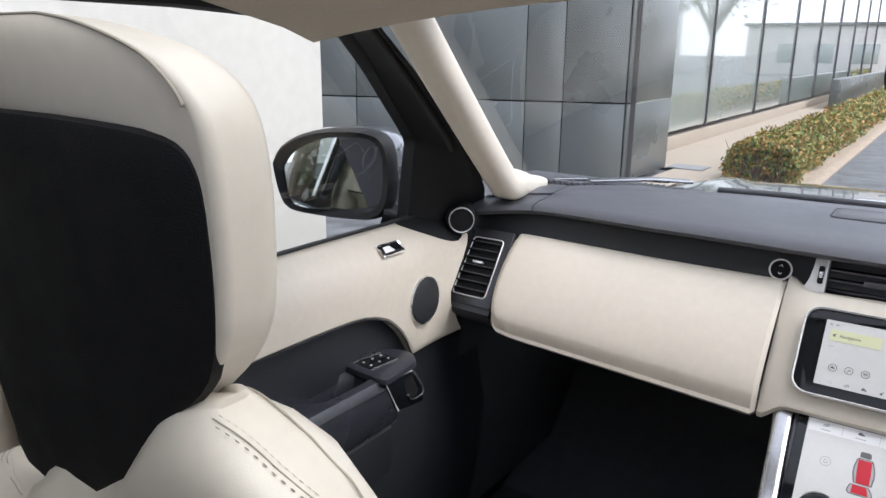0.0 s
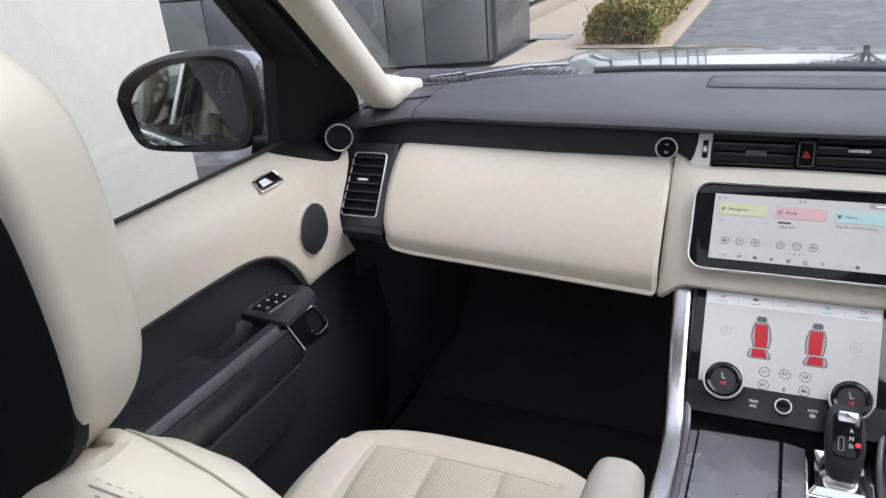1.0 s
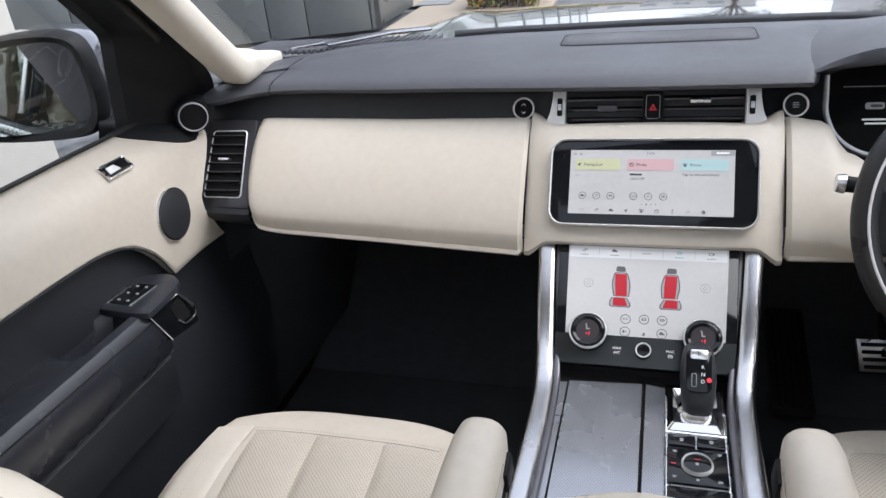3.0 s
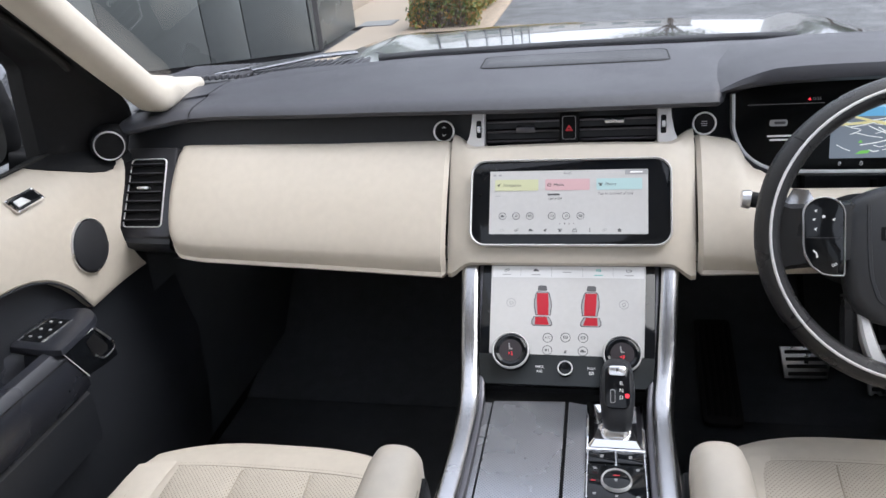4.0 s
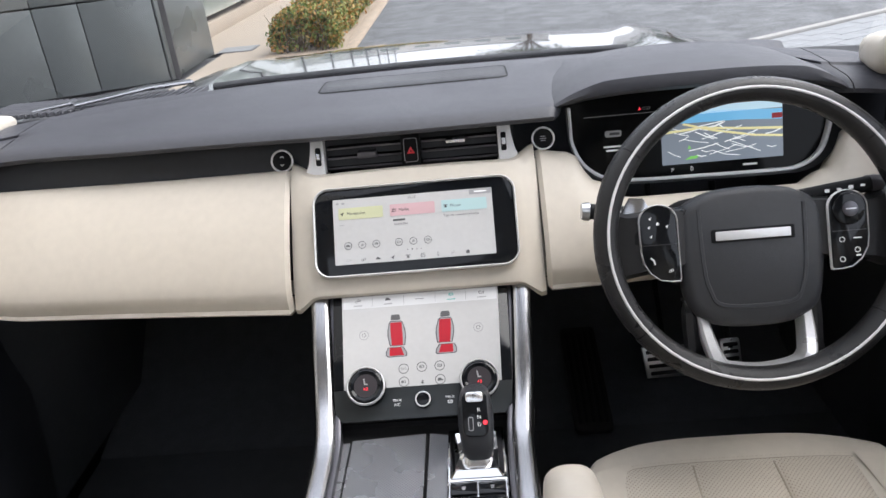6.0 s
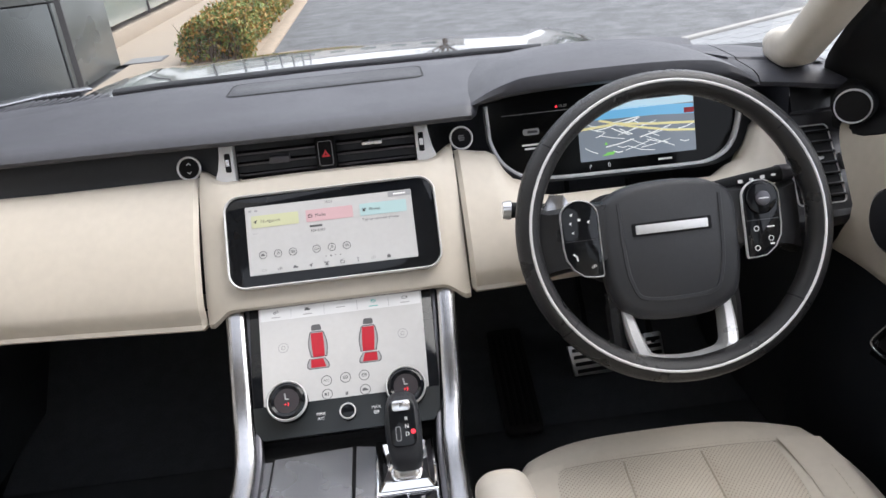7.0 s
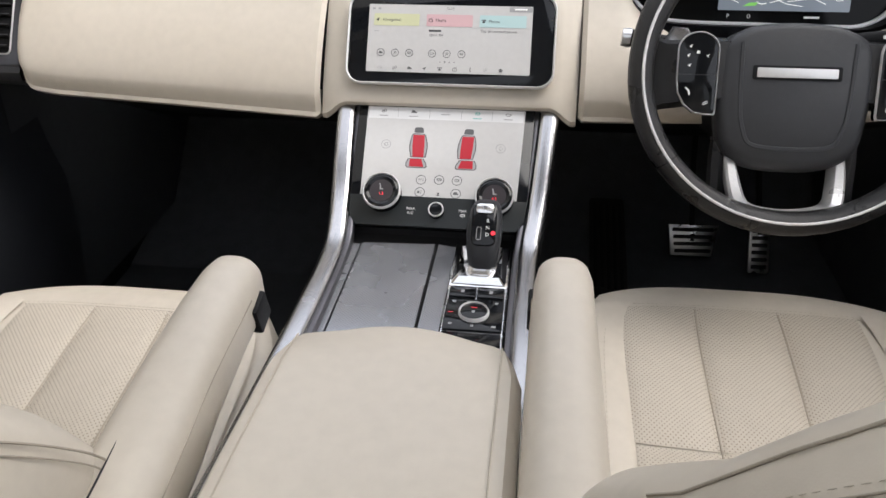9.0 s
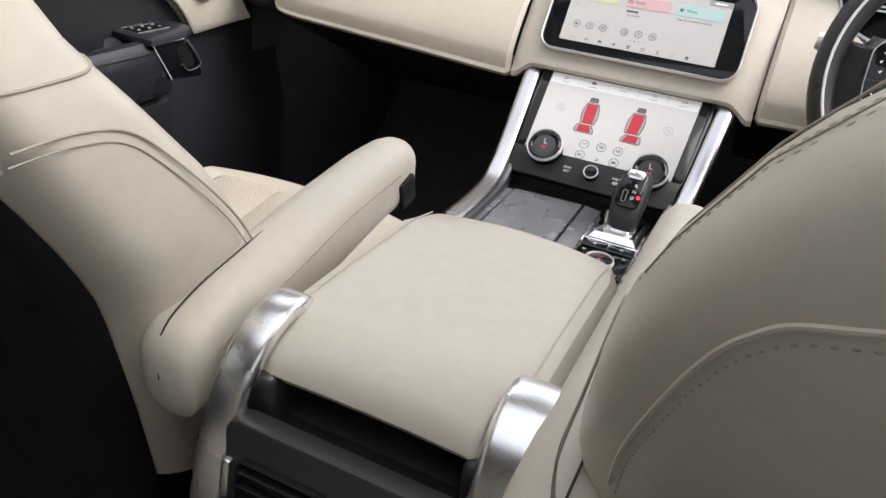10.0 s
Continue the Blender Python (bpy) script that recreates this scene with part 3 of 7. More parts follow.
        part("window_seal", box((s * 0.940, -1.70, 1.106), (0.040, 1.7, 0.024), 0.008, 2), M_BLACK, e, "black rubber window seal")
        part("bright_strip", box((s * 0.968, -1.70, 1.116), (0.014, 1.7, 0.010), 0.002, 1), M_CHROME, e, "thin bright strip")
        part("rear_post", sweep([(s * 0.84, -1.85, 1.12), (s * 0.72, -2.15, 1.55)], rrect(0.06, 0.3, 0.02, 3), (0, 1, 0)), M_LINING, e)
        part("post_skin", sweep([(s * 0.918, -0.85, 1.15), (s * 0.755, -0.87, 1.575)], rrect(0.030, 0.16, 0.006, 2), (0, 1, 0)), M_PIANO, e, "gloss black outer post")
    thing("tailgate_wall", box((0, -2.62, 0.75), (1.75, 0.08, 0.85), 0.03), M_DARK, "dark trimmed tailgate", "tailgate", kind="structure")
    thing("floor", box((0, -0.85, 0.33), (1.74, 3.5, 0.05), 0.01), M_MATT, "black carpeted cabin floor", "floor", kind="structure")
    thing("bulkhead_wall", box((0, 0.86, 0.68), (1.75, 0.06, 0.75), 0.01), M_MATT, "black carpeted footwell bulkhead", "bulkhead", kind="structure")
    thing("underbody", box((0, -0.3, 0.22), (1.85, 4.5, 0.12), 0.02), M_BLACK, "black underside of the car", "car body", kind="structure")
    for s in (-1, 1):
        thing("footwell_side_wall", box((s * 0.885, 0.44, 0.68), (0.05, 0.90, 0.80), 0.005), M_BLACK, "black footwell side wall", "footwell", kind="structure")
    # toe board slope
    rows = [[(x, 0.40, 0.36), (x, 0.62, 0.42), (x, 0.80, 0.62), (x, 0.83, 0.9)] for x in (-0.88, 0, 0.88)]
    thing("toe_board", grid(rows), M_MATT, "black carpeted toe board", "footwell", kind="structure")
    # rear bench behind the camera
    e = root("rear_bench", (0, -1.9, 0.5), "cream leather rear bench seat", "seat")
    part("cushion", box((0, -1.72, 0.53), (1.3, 0.5, 0.36), 0.06, 4), M_CREAM, e)
    part("backrest", box((0, -2.08, 0.98), (1.3, 0.18, 0.62), 0.06, 4, (-18, 0, 0)), M_CREAM, e)


shell()


# ---- dashboard ----
PAD_LIP = ((-0.78, 0.085), (-0.66, 0.128), (-0.4, 0.115), (0.0, 0.100), (0.222, 0.102), (0.250, 0.20), (0.62, 0.20), (0.655, 0.120), (0.78, 0.085))
PAD_BACK = ((-0.78, 0.24), (-0.70, 0.32), (-0.52, 0.405), (-0.25, 0.445), (0.0, 0.455), (0.25, 0.445), (0.52, 0.405), (0.70, 0.32), (0.78, 0.24))


def pad_row(x):
    lip, back = curve1(PAD_LIP, x), curve1(PAD_BACK, x)
    drop = -0.012 * max(0, (abs(x) - 0.55) / 0.23) ** 2
    pts = [(lip + 0.08, 1.178), (lip + 0.010, 1.178), (lip, 1.182), (lip - 0.003, 1.188), (lip + 0.004, 1.1955), (lip + 0.022, 1.2015), (lip + 0.08, 1.206),
           (lip * 0.6 + back * 0.4, 1.2095), (lip * 0.25 + back * 0.75, 1.212), (back - 0.02, 1.211), (back, 1.204), (back + 0.004, 1.185), (back, 1.10)]
    return [(x, y, z + drop) for y, z in pts]


DASH = root("dashboard", (0, 0.2, 0.9), "two-tone dashboard, slate leather top over cream leather panels", "dashboard")
xs = [-0.66 + 1.32 * i / 132 for i in range(133)]
part("top_pad", grid([pad_row(x) for x in xs]), M_SLATE, DASH, "slate grey grained leather top")
for s in (-1, 1):
    xe = [s * (0.662 + 0.118 * i / 6) for i in range(7)]
    part("end_cap", grid([pad_row(x) for x in xe]), M_SLATE, DASH)
# speaker cover let into the top
pl = Plane((0, 0.335, 1.2100), (1, 0, 0), (0, 1, 0.012))
part("top_speaker_cover", plate(pl, rrect(0.325, 0.085, 0.014, 5), 0.004, (0, 0), -0.0015, 0.0015), M_GRILLE, DASH, "flush oblong speaker mesh")
part("cover_rim", frame_ring(pl, rrect(0.333, 0.093, 0.017, 5), rrect(0.325, 0.085, 0.014, 5), 0.0035, (0, 0), -0.001), M_BLACK, DASH)
part("glass_edge_band", sweep([(x, curve1(PAD_BACK, x) + 0.036, 1.2065) for x in [-0.40 + 0.80 * i / 24 for i in range(25)]], rrect(0.034, 0.010, 0.004, 2)), M_BLACK, DASH, "black band at the foot of the windscreen")

# black band below the lip
rows = [[(x, 0.19, 1.182), (x, 0.160, 1.178), (x, 0.150, 1.150), (x, 0.140, 1.126), (x, 0.15, 1.118)] for x in [-0.81 + 1.62 * i / 20 for i in range(21)]]
for pick in ((lambda x: x < 0.236), (lambda x: x > 0.655)):
    part("upper_fascia", grid([r for r in rows if pick(r[0][0])]), M_DARK, DASH, "black soft band below the top pad")


def panel_row(x, top, low, back):
    """A section of the bulging cream front: top and low are heights, back pushes it forward."""
    def face(z):
        return -0.009 + (z - 0.96) * 0.706 + back
    h = top - low
    pts = [(face(top) + 0.050, top - 0.016), (face(top) + 0.026, top - 0.003), (face(top) + 0.010, top + 0.001), (face(top) + 0.001, top - 0.003)]
    for k, o in ((0.07, 0.0055), (0.15, 0.0115), (0.26, 0.0178), (0.38, 0.0222), (0.5, 0.0245), (0.6, 0.0249), (0.7, 0.0236), (0.775, 0.0212), (0.81, 0.0185), (0.87, 0.0110), (0.93, 0.0022)):
        z = top - h * k
        pts.append((face(z) - o, z))
    pts += [(face(low) + 0.003, low + 0.007), (face(low) + 0.012, low), (face(low) + 0.03, low - 0.002), (face(low) + 0.12, low + 0.004)]
    return [(x, y, z) for y, z in pts]


xs = [-0.6885, -0.687, -0.684, -0.679, -0.673, -0.667] + [-0.66 + 0.455 * i / 22 for i in range(23)] + [-0.198, -0.1912]
LOW_EDGE = ((-0.6885, 1.010), (-0.687, 1.002), (-0.684, 0.994), (-0.679, 0.985), (-0.673, 0.977), (-0.667, 0.971), (-0.658, 0.9665), (-0.62, 0.963), (-0.416, 0.955), (-0.19, 0.945))
rows = []
for x in xs:
    tip = 0.012 * max(0, (abs(x) - 0.675) / 0.0135) ** 2 + 0.006 * max(0, (0.198 - abs(x)) / 0.0055)
    low = float(np.interp(x, [k[0] for k in LOW_EDGE], [k[1] for k in LOW_EDGE]))
    rows.append(panel_row(x, 1.1315 + 0.004 * max(0, (abs(x) - 0.4) / 0.28) - tip * 0.5, low + tip * 0.4, tip))
part("glovebox_door", grid(rows, caps=False), M_CREAM, DASH, "broad cream leather glovebox front")
# strips in the dark seam colour give the gaps their shade
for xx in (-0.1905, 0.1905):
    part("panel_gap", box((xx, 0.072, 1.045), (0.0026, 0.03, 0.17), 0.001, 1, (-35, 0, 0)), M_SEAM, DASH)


def lower_top(x):
    return curve1(((0.19, 1.1305), (0.245, 1.124), (0.275, 1.085), (0.33, 1.058), (0.58, 1.058), (0.625, 1.075), (0.662, 1.120), (0.69, 1.136)), x)


xs = [0.1912, 0.198] + [0.205 + 0.47 * i / 40 for i in range(41)] + [0.680, 0.684]
rows = []
for x in xs:
    tip = 0.010 * max(0, (abs(x) - 0.668) / 0.016) + 0.006 * max(0, (0.198 - abs(x)) / 0.0055)
    low = 0.952 + 0.018 * max(0, (abs(x) - 0.19) / 0.5) ** 1.3
    rows.append(panel_row(x, lower_top(x) - tip * 0.5, low + tip * 0.4, tip))
part("driver_panel", grid(rows), M_CREAM, DASH, "cream leather panel round the steering column")

# centre surround that carries the screen, flush with its neighbours at the sides
rows = []
for i in range(49):
    x = -0.189 + 0.378 * i / 48
    t = max(0.0, min(1.0, (abs(x) - 0.150) / 0.037))
    t = t * t * (3 - 2 * t)
    tip = 0.005 * max(0, (abs(x) - 0.183) / 0.006)
    up_ = 0.004 * (1 - (x / 0.188) ** 2)
    mid_ = [(0.16, 1.112), (0.128, 1.117 + up_), (0.110, 1.124 + up_), (0.096, 1.1245 + up_), (0.084, 1.117), (0.063, 1.094), (0.036, 1.057), (0.008, 1.016), (-0.005, 0.998), (-0.015, 0.985), (-0.017, 0.979), (-0.012, 0.972), (0.002, 0.968), (0.06, 0.966)]
    side_ = [(0.16, 1.122), (0.140, 1.136), (0.126, 1.139), (0.112, 1.133), (0.093, 1.116), (0.073, 1.092), (0.047, 1.056), (0.018, 1.016), (0.000, 0.988), (-0.008, 0.970), (-0.015, 0.957), (-0.012, 0.948), (0.002, 0.944), (0.06, 0.944)]
    rows.append([(x, a[0] + (b[0] - a[0]) * t + tip, a[1] + (b[1] - a[1]) * t) for a, b in zip(mid_, side_)])
part("centre_surround", grid(rows), M_CREAM, DASH, "cream leather surround of the centre screen")
# dark undersides
for a, b in ((-0.70, -0.16), (0.16, 0.70)):
    rows = [[(x, 0.03, 0.958), (x, 0.10, 0.93), (x, 0.28, 0.84), (x, 0.46, 0.74), (x, 0.70, 0.72)] for x in (a, (a + b) / 2, b)]
    part("knee_panel", grid(rows), M_BLACK, DASH, "matt black lower dash")

# satin side pieces of the centre vents, and the vents
VENT = root("centre_air_vents", (0, 0.14, 1.145), "pair of black slatted air vents with satin end pieces", "air vent")
# black material supplies the deep shade behind the slats
part("recess", box((0, 0.186, 1.146), (0.30, 0.03, 0.050), 0.002), M_RUBBER, VENT)
for s in (-1, 1):
    pl = Plane((s * 0.148, 0.128, 1.146), (1, 0, 0), (0, 0.36, 1))
    part("end_piece", plate(pl, [(s * a, b) for a, b in ((-0.0125, 0.030), (-0.0125, -0.030), (0.021, -0.030), (0.0195, -0.025), (0.0125, -0.008), (0.0085, 0.012), (0.0070, 0.0285), (0.005, 0.030))], 0.020, (0, 0), -0.012, 0.002), M_SATIN, VENT, "satin silver end piece")
    part("thumb_wheel", plate(pl, rrect(0.008, 0.028, 0.002, 2), 0.003, (-0.004 * s, 0.002), 0.008, 0.001), M_BLACK, VENT)
    part("thumb_wheel_rib", plate(pl, rrect(0.006, 0.010, 0.001, 2), 0.003, (-0.004 * s, 0.002), 0.010, 0.001), M_CHROME, VENT)
    for k in range(3):
        z = 1.1265 + k * 0.0150
        sl = part("slat", box((s * 0.075, 0.146 + k * 0.004, z), (0.118, 0.022, 0.0030), 0.001, 1, (8, 0, 0)), M_PANEL, VENT)
        # lighter strip paints the glint along the black slat's front
        part("slat_glint", box((s * 0.075, 0.1345 + k * 0.004, z - 0.0012), (0.118, 0.0022, 0.0034), 0.0008, 1), M_GUN, sl)
    part("slat_tab", box((s * 0.07, 0.136, 1.1445 if s < 0 else 1.1545), (0.030, 0.012, 0.010 if s < 0 else 0.005), 0.001, 2), M_GUN if s < 0 else M_CHROME, VENT)
    part("frame_edge", box((s * 0.075, 0.134, 1.1165), (0.118, 0.02, 0.003), 0.001, 1), M_PIANO, VENT)
pl = Plane((0.0, 0.128, 1.146), (1, 0, 0), (0, 0.36, 1))
sw = part("hazard_switch", plate(pl, rrect(0.030, 0.052, 0.003, 3), 0.012, (0, 0), -0.010, 0.0015), M_PANEL, VENT, "black hazard switch")
part("key_edge", frame_ring(pl, rrect(0.0215, 0.037, 0.004, 3), rrect(0.0197, 0.0352, 0.003, 3), 0.0018, (0, 0.001), 0.0022), M_GREYINK, sw, "grey edge of the key")
tri_o = [(0, 0.0062), (-0.0062, -0.0044), (0.0062, -0.0044)]
tri_i = [(0, 0.0016), (-0.0020, -0.0017), (0.0020, -0.0017)]
part("hazard_mark", frame_ring(pl, tri_o, tri_i, 0.0008, (0, 0), 0.0022), M_RED, sw, "red triangle")


def round_button(x, start):
    b = root("round_push_button", (x, 0.145, 1.145), "black round push button in a chrome ring", "button", "round dash buttons")
    pl = Plane((x, 0.1335, 1.1455), (1, 0, 0), (0, 0.38, 1))
    part("ring", frame_ring(pl, circle(0.0182), circle(0.0152), 0.0030, (0, 0), 0.0), M_SATIN, b, "chrome ring")
    cap = part("cap", plate(pl, circle(0.0158), 0.012, (0, 0), -0.012, 0.002), M_PANEL, b)
    if start:
        for k in range(3):
            part("mark", plate(pl, rrect(0.010 - 0.002 * (k != 1), 0.0013, 0.0004, 1), 0.0004, (0, 0.0032 - 0.0032 * k), 0.0002), M_GREYINK, cap)
    else:
        for k in (-1, 1):
            part("mark", sweep([pl.at(-0.0030, k * 0.0050, 0.0005), pl.at(0, k * 0.0078, 0.0005), pl.at(0.0030, k * 0.0050, 0.0005)], circle(0.0005, 5), (0, 0.38, 1)), M_WHITEINK, cap)


round_button(-0.205, False)
round_button(0.2055, True)


def side_vent(s):
    e = root("side_air_vent", (s * 0.748, 0.05, 1.07), "upright slatted air vent in a gunmetal frame", "air vent", "side air vents")
    pl = Plane((s * 0.748 - (0.010 if s > 0 else 0), 0.066, 1.070 - (0.008 if s > 0 else 0)), (1, 0, 0), (0, 0.7, 1))

    def turn(ring):
        return [(s * a, b) for a, b in ring]

    def quad(x0, x1, y0, y1, flare, r, n=3):
        # a rounded panel whose door side leans out towards the foot
        out = []
        for a, b in rrect(x1 - x0, y1 - y0, r, n):
            x, y = a + (x0 + x1) / 2, b + (y0 + y1) / 2
            out.append((x + flare * (0.5 - (y - y0) / (y1 - y0)) * (x - x0) / (x1 - x0), y))
        return turn(out)
    part("housing", plate(pl, quad(-0.0585, 0.052, -0.082, 0.084, 0.010, 0.004), 0.10, (0, 0), -0.102, 0.004), M_FRAME, e, "gunmetal housing")
    # flat dark plate stands in for the shaded depth of the vent
    part("opening", plate(pl, quad(-0.040, 0.029, -0.060, 0.061, 0.006, 0.006), 0.002, (0, 0), -0.0032), M_PANEL, e)
    part("surround", frame_ring(pl, quad(-0.0425, 0.0315, -0.0625, 0.0635, 0.007, 0.008, 4), quad(-0.0400, 0.0295, -0.0600, 0.0610, 0.006, 0.006, 4), 0.004, (0, 0), -0.003), M_SATIN, e, "thin silver surround")
    part("edge_strip", sweep([pl.at(s * 0.0475, 0.082, -0.002), pl.at(s * 0.052, 0.0, -0.001), pl.at(s * 0.0565, -0.074, -0.002), pl.at(s * 0.0560, -0.080, -0.004), pl.at(s * 0.044, -0.082, -0.004)], rrect(0.004, 0.004, 0.001, 2), pl.n), M_CHROME, e, "thin bright edge beside the door")
    for k in range(7):
        y = -0.050 + k * 0.0168
        sl = part("slat", sweep([pl.at(s * -0.040, y, 0.0), pl.at(s * (0.0325 - 0.006 * k / 6), y, 0.0)], rrect(0.011, 0.0028, 0.001, 1), pl.v), M_PANEL, e)
        # paler strip stands in for the lit upper edge of the slat
        part("slat_glint", sweep([pl.at(s * -0.039, y + 0.001, 0.0050), pl.at(s * (0.0315 - 0.006 * k / 6), y + 0.001, 0.0050)], rrect(0.0012, 0.0022, 0.0005, 1), pl.v), M_BLADE, sl)
    part("slat_tab", plate(pl, rrect(0.024, 0.0045, 0.002, 2), 0.008, (s * -0.004, 0.008), 0.0, 0.001), M_CHROME, e)
    wheel = part("shut_off_wheel", plate(pl, rrect(0.0085, 0.027, 0.003, 2), 0.005, (s * 0.0395, 0.002), -0.003, 0.002), M_FRAME, e)
    part("wheel_rib", plate(pl, rrect(0.0022, 0.021, 0.001, 2), 0.004, (s * 0.0385, 0.002), 0.0005, 0.0008), M_CHROME, wheel)
    rows = []
    for z, y, xo in ((1.004, 0.016, 0.800), (0.996, 0.010, 0.798), (0.984, 0.012, 0.790), (0.970, 0.026, 0.778), (0.958, 0.055, 0.766), (0.948, 0.11, 0.758)):
        rows.append([(s * (0.684 + (xo - 0.684) * k / 5), y + 0.012 * (k / 5) ** 2, z) for k in range(6)])
    part("lower_corner", grid(rows), M_DARK, e)


side_vent(-1)
side_vent(1)

# ---- screens ----
UP = Plane((0, 0.0275, 1.0605), (1, 0, 0), (0, 0.056, 0.082))
LOW = Plane((0, -0.01, 0.969), (1, 0, 0), (0, 0.123, 0.1))


def icon_ring(pl, at, r, parent, mat_=None, lift=0.0004):
    ring = part("icon", frame_ring(pl, circle(r, 20), circle(r * 0.86, 20), 0.0003, at, lift), mat_ or M_GREYINK, parent)
    return ring


def glyph(pl, at, w, h, parent, mat_=None, n=2, seed=0, lift=0.0004):
    """A small symbol too fine to make out: a few bars."""
    rng = random.Random(seed)
    bm = bmesh.new()
    for k in range(n):
        plate(pl, rrect(w * rng.uniform(0.5, 1.0), h / n * 0.7, h / n * 0.2, 1), 0.0002, (at[0] + rng.uniform(-0.1, 0.1) * w, at[1] - h / 2 + h * (k + 0.5) / n), lift, bm=bm)
    return part("icon", bm, mat_ or M_INK, parent)


def symbol(kind, pl, at, k, parent, mat_, lift):
    """A small drawn symbol about two k across."""
    x, y = at

    def ring(r, w, dx=0.0, dy=0.0):
        return frame_ring(pl, circle(r, 14), circle(r - w, 14), 0.0002, (x + dx, y + dy), lift)

    def flat_(pts):
        return plate(pl, [(a * k, b * k) for a, b in pts], 0.0002, at, lift)
    if kind == "search":
        bms = [ring(k * 0.55, k * 0.2, k * 0.2, k * 0.2), flat_([(-0.15, -0.05), (-0.75, -0.65), (-0.60, -0.80), (-0.02, -0.20)])]
    elif kind == "home":
        bms = [flat_([(-0.7, -0.75), (0.7, -0.75), (0.7, 0.05), (0.95, 0.05), (0.0, 0.9), (-0.95, 0.05), (-0.7, 0.05)])]
    elif kind == "phone":
        bms = [flat_([(-0.95, 0.15), (-0.95, 0.6), (0.95, 0.6), (0.95, 0.15), (0.5, 0.15), (0.5, 0.3), (-0.5, 0.3), (-0.5, 0.15)]), flat_([(-0.65, -0.75), (0.65, -0.75), (0.35, 0.15), (-0.35, 0.15)])]
    elif kind == "radio":
        bms = [frame_ring(pl, rrect(k * 1.8, k * 1.2, k * 0.2, 2), rrect(k * 1.4, k * 0.8, k * 0.1, 2), 0.0002, (x, y - k * 0.2), lift), flat_([(-0.8, 0.45), (-0.7, 0.6), (0.7, 0.95), (0.75, 0.8)])]
    elif kind == "arrow":
        bms = [flat_([(-0.9, 0.0), (0.8, 0.85), (0.25, -0.05), (0.15, -0.9)])]
    elif kind == "camera":
        bms = [frame_ring(pl, rrect(k * 1.4, k * 1.0, k * 0.2, 2), rrect(k * 1.1, k * 0.7, k * 0.1, 2), 0.0002, (x - k * 0.2, y), lift), flat_([(0.6, 0.0), (1.0, 0.4), (1.0, -0.4)])]
    elif kind == "vehicle":
        bms = [flat_([(-1.0, -0.45), (1.0, -0.45), (0.95, 0.05), (0.5, 0.15), (0.2, 0.6), (-0.6, 0.6), (-0.95, 0.05)])]
    elif kind == "wave":
        bms = [flat_([(-0.12, -0.9), (0.12, -0.9), (0.12, 0.9), (-0.12, 0.9)]), flat_([(0.12, 0.9), (0.6, 0.45), (0.5, 0.35), (0.0, 0.7)]), flat_([(0.12, -0.9), (0.6, -0.45), (0.5, -0.35), (0.0, -0.7)])]
    elif kind == "link":
        bms = [ring(k * 0.5, k * 0.18, -k * 0.4, -k * 0.2), ring(k * 0.5, k * 0.18, k * 0.4, k * 0.2)]
    elif kind == "battery":
        bms = [frame_ring(pl, rrect(k * 1.7, k * 1.0, k * 0.25, 2), rrect(k * 1.35, k * 0.65, k * 0.15, 2), 0.0002, (x - k * 0.1, y), lift), flat_([(0.75, 0.25), (1.0, 0.25), (1.0, -0.25), (0.75, -0.25)])]
    elif kind == "screen":
        bms = [frame_ring(pl, rrect(k * 1.7, k * 1.1, k * 0.35, 2), rrect(k * 1.35, k * 0.75, k * 0.2, 2), 0.0002, (x, y + k * 0.1), lift)] + [flat_([(a, -0.15), (a + 0.22, -0.15), (a + 0.22, 0.35), (a, 0.35)]) for a in (-0.6, -0.11, 0.38)]
    else:  # fan of bars beside a block
        bms = [flat_([(-0.9, 0.45), (-0.9, -0.45), (-0.1, -0.45), (-0.1, 0.45)]), flat_([(0.3, 0.6), (0.3, -0.6), (0.55, -0.6), (0.55, 0.6)])]
    return part("icon", join(*bms), mat_, parent)


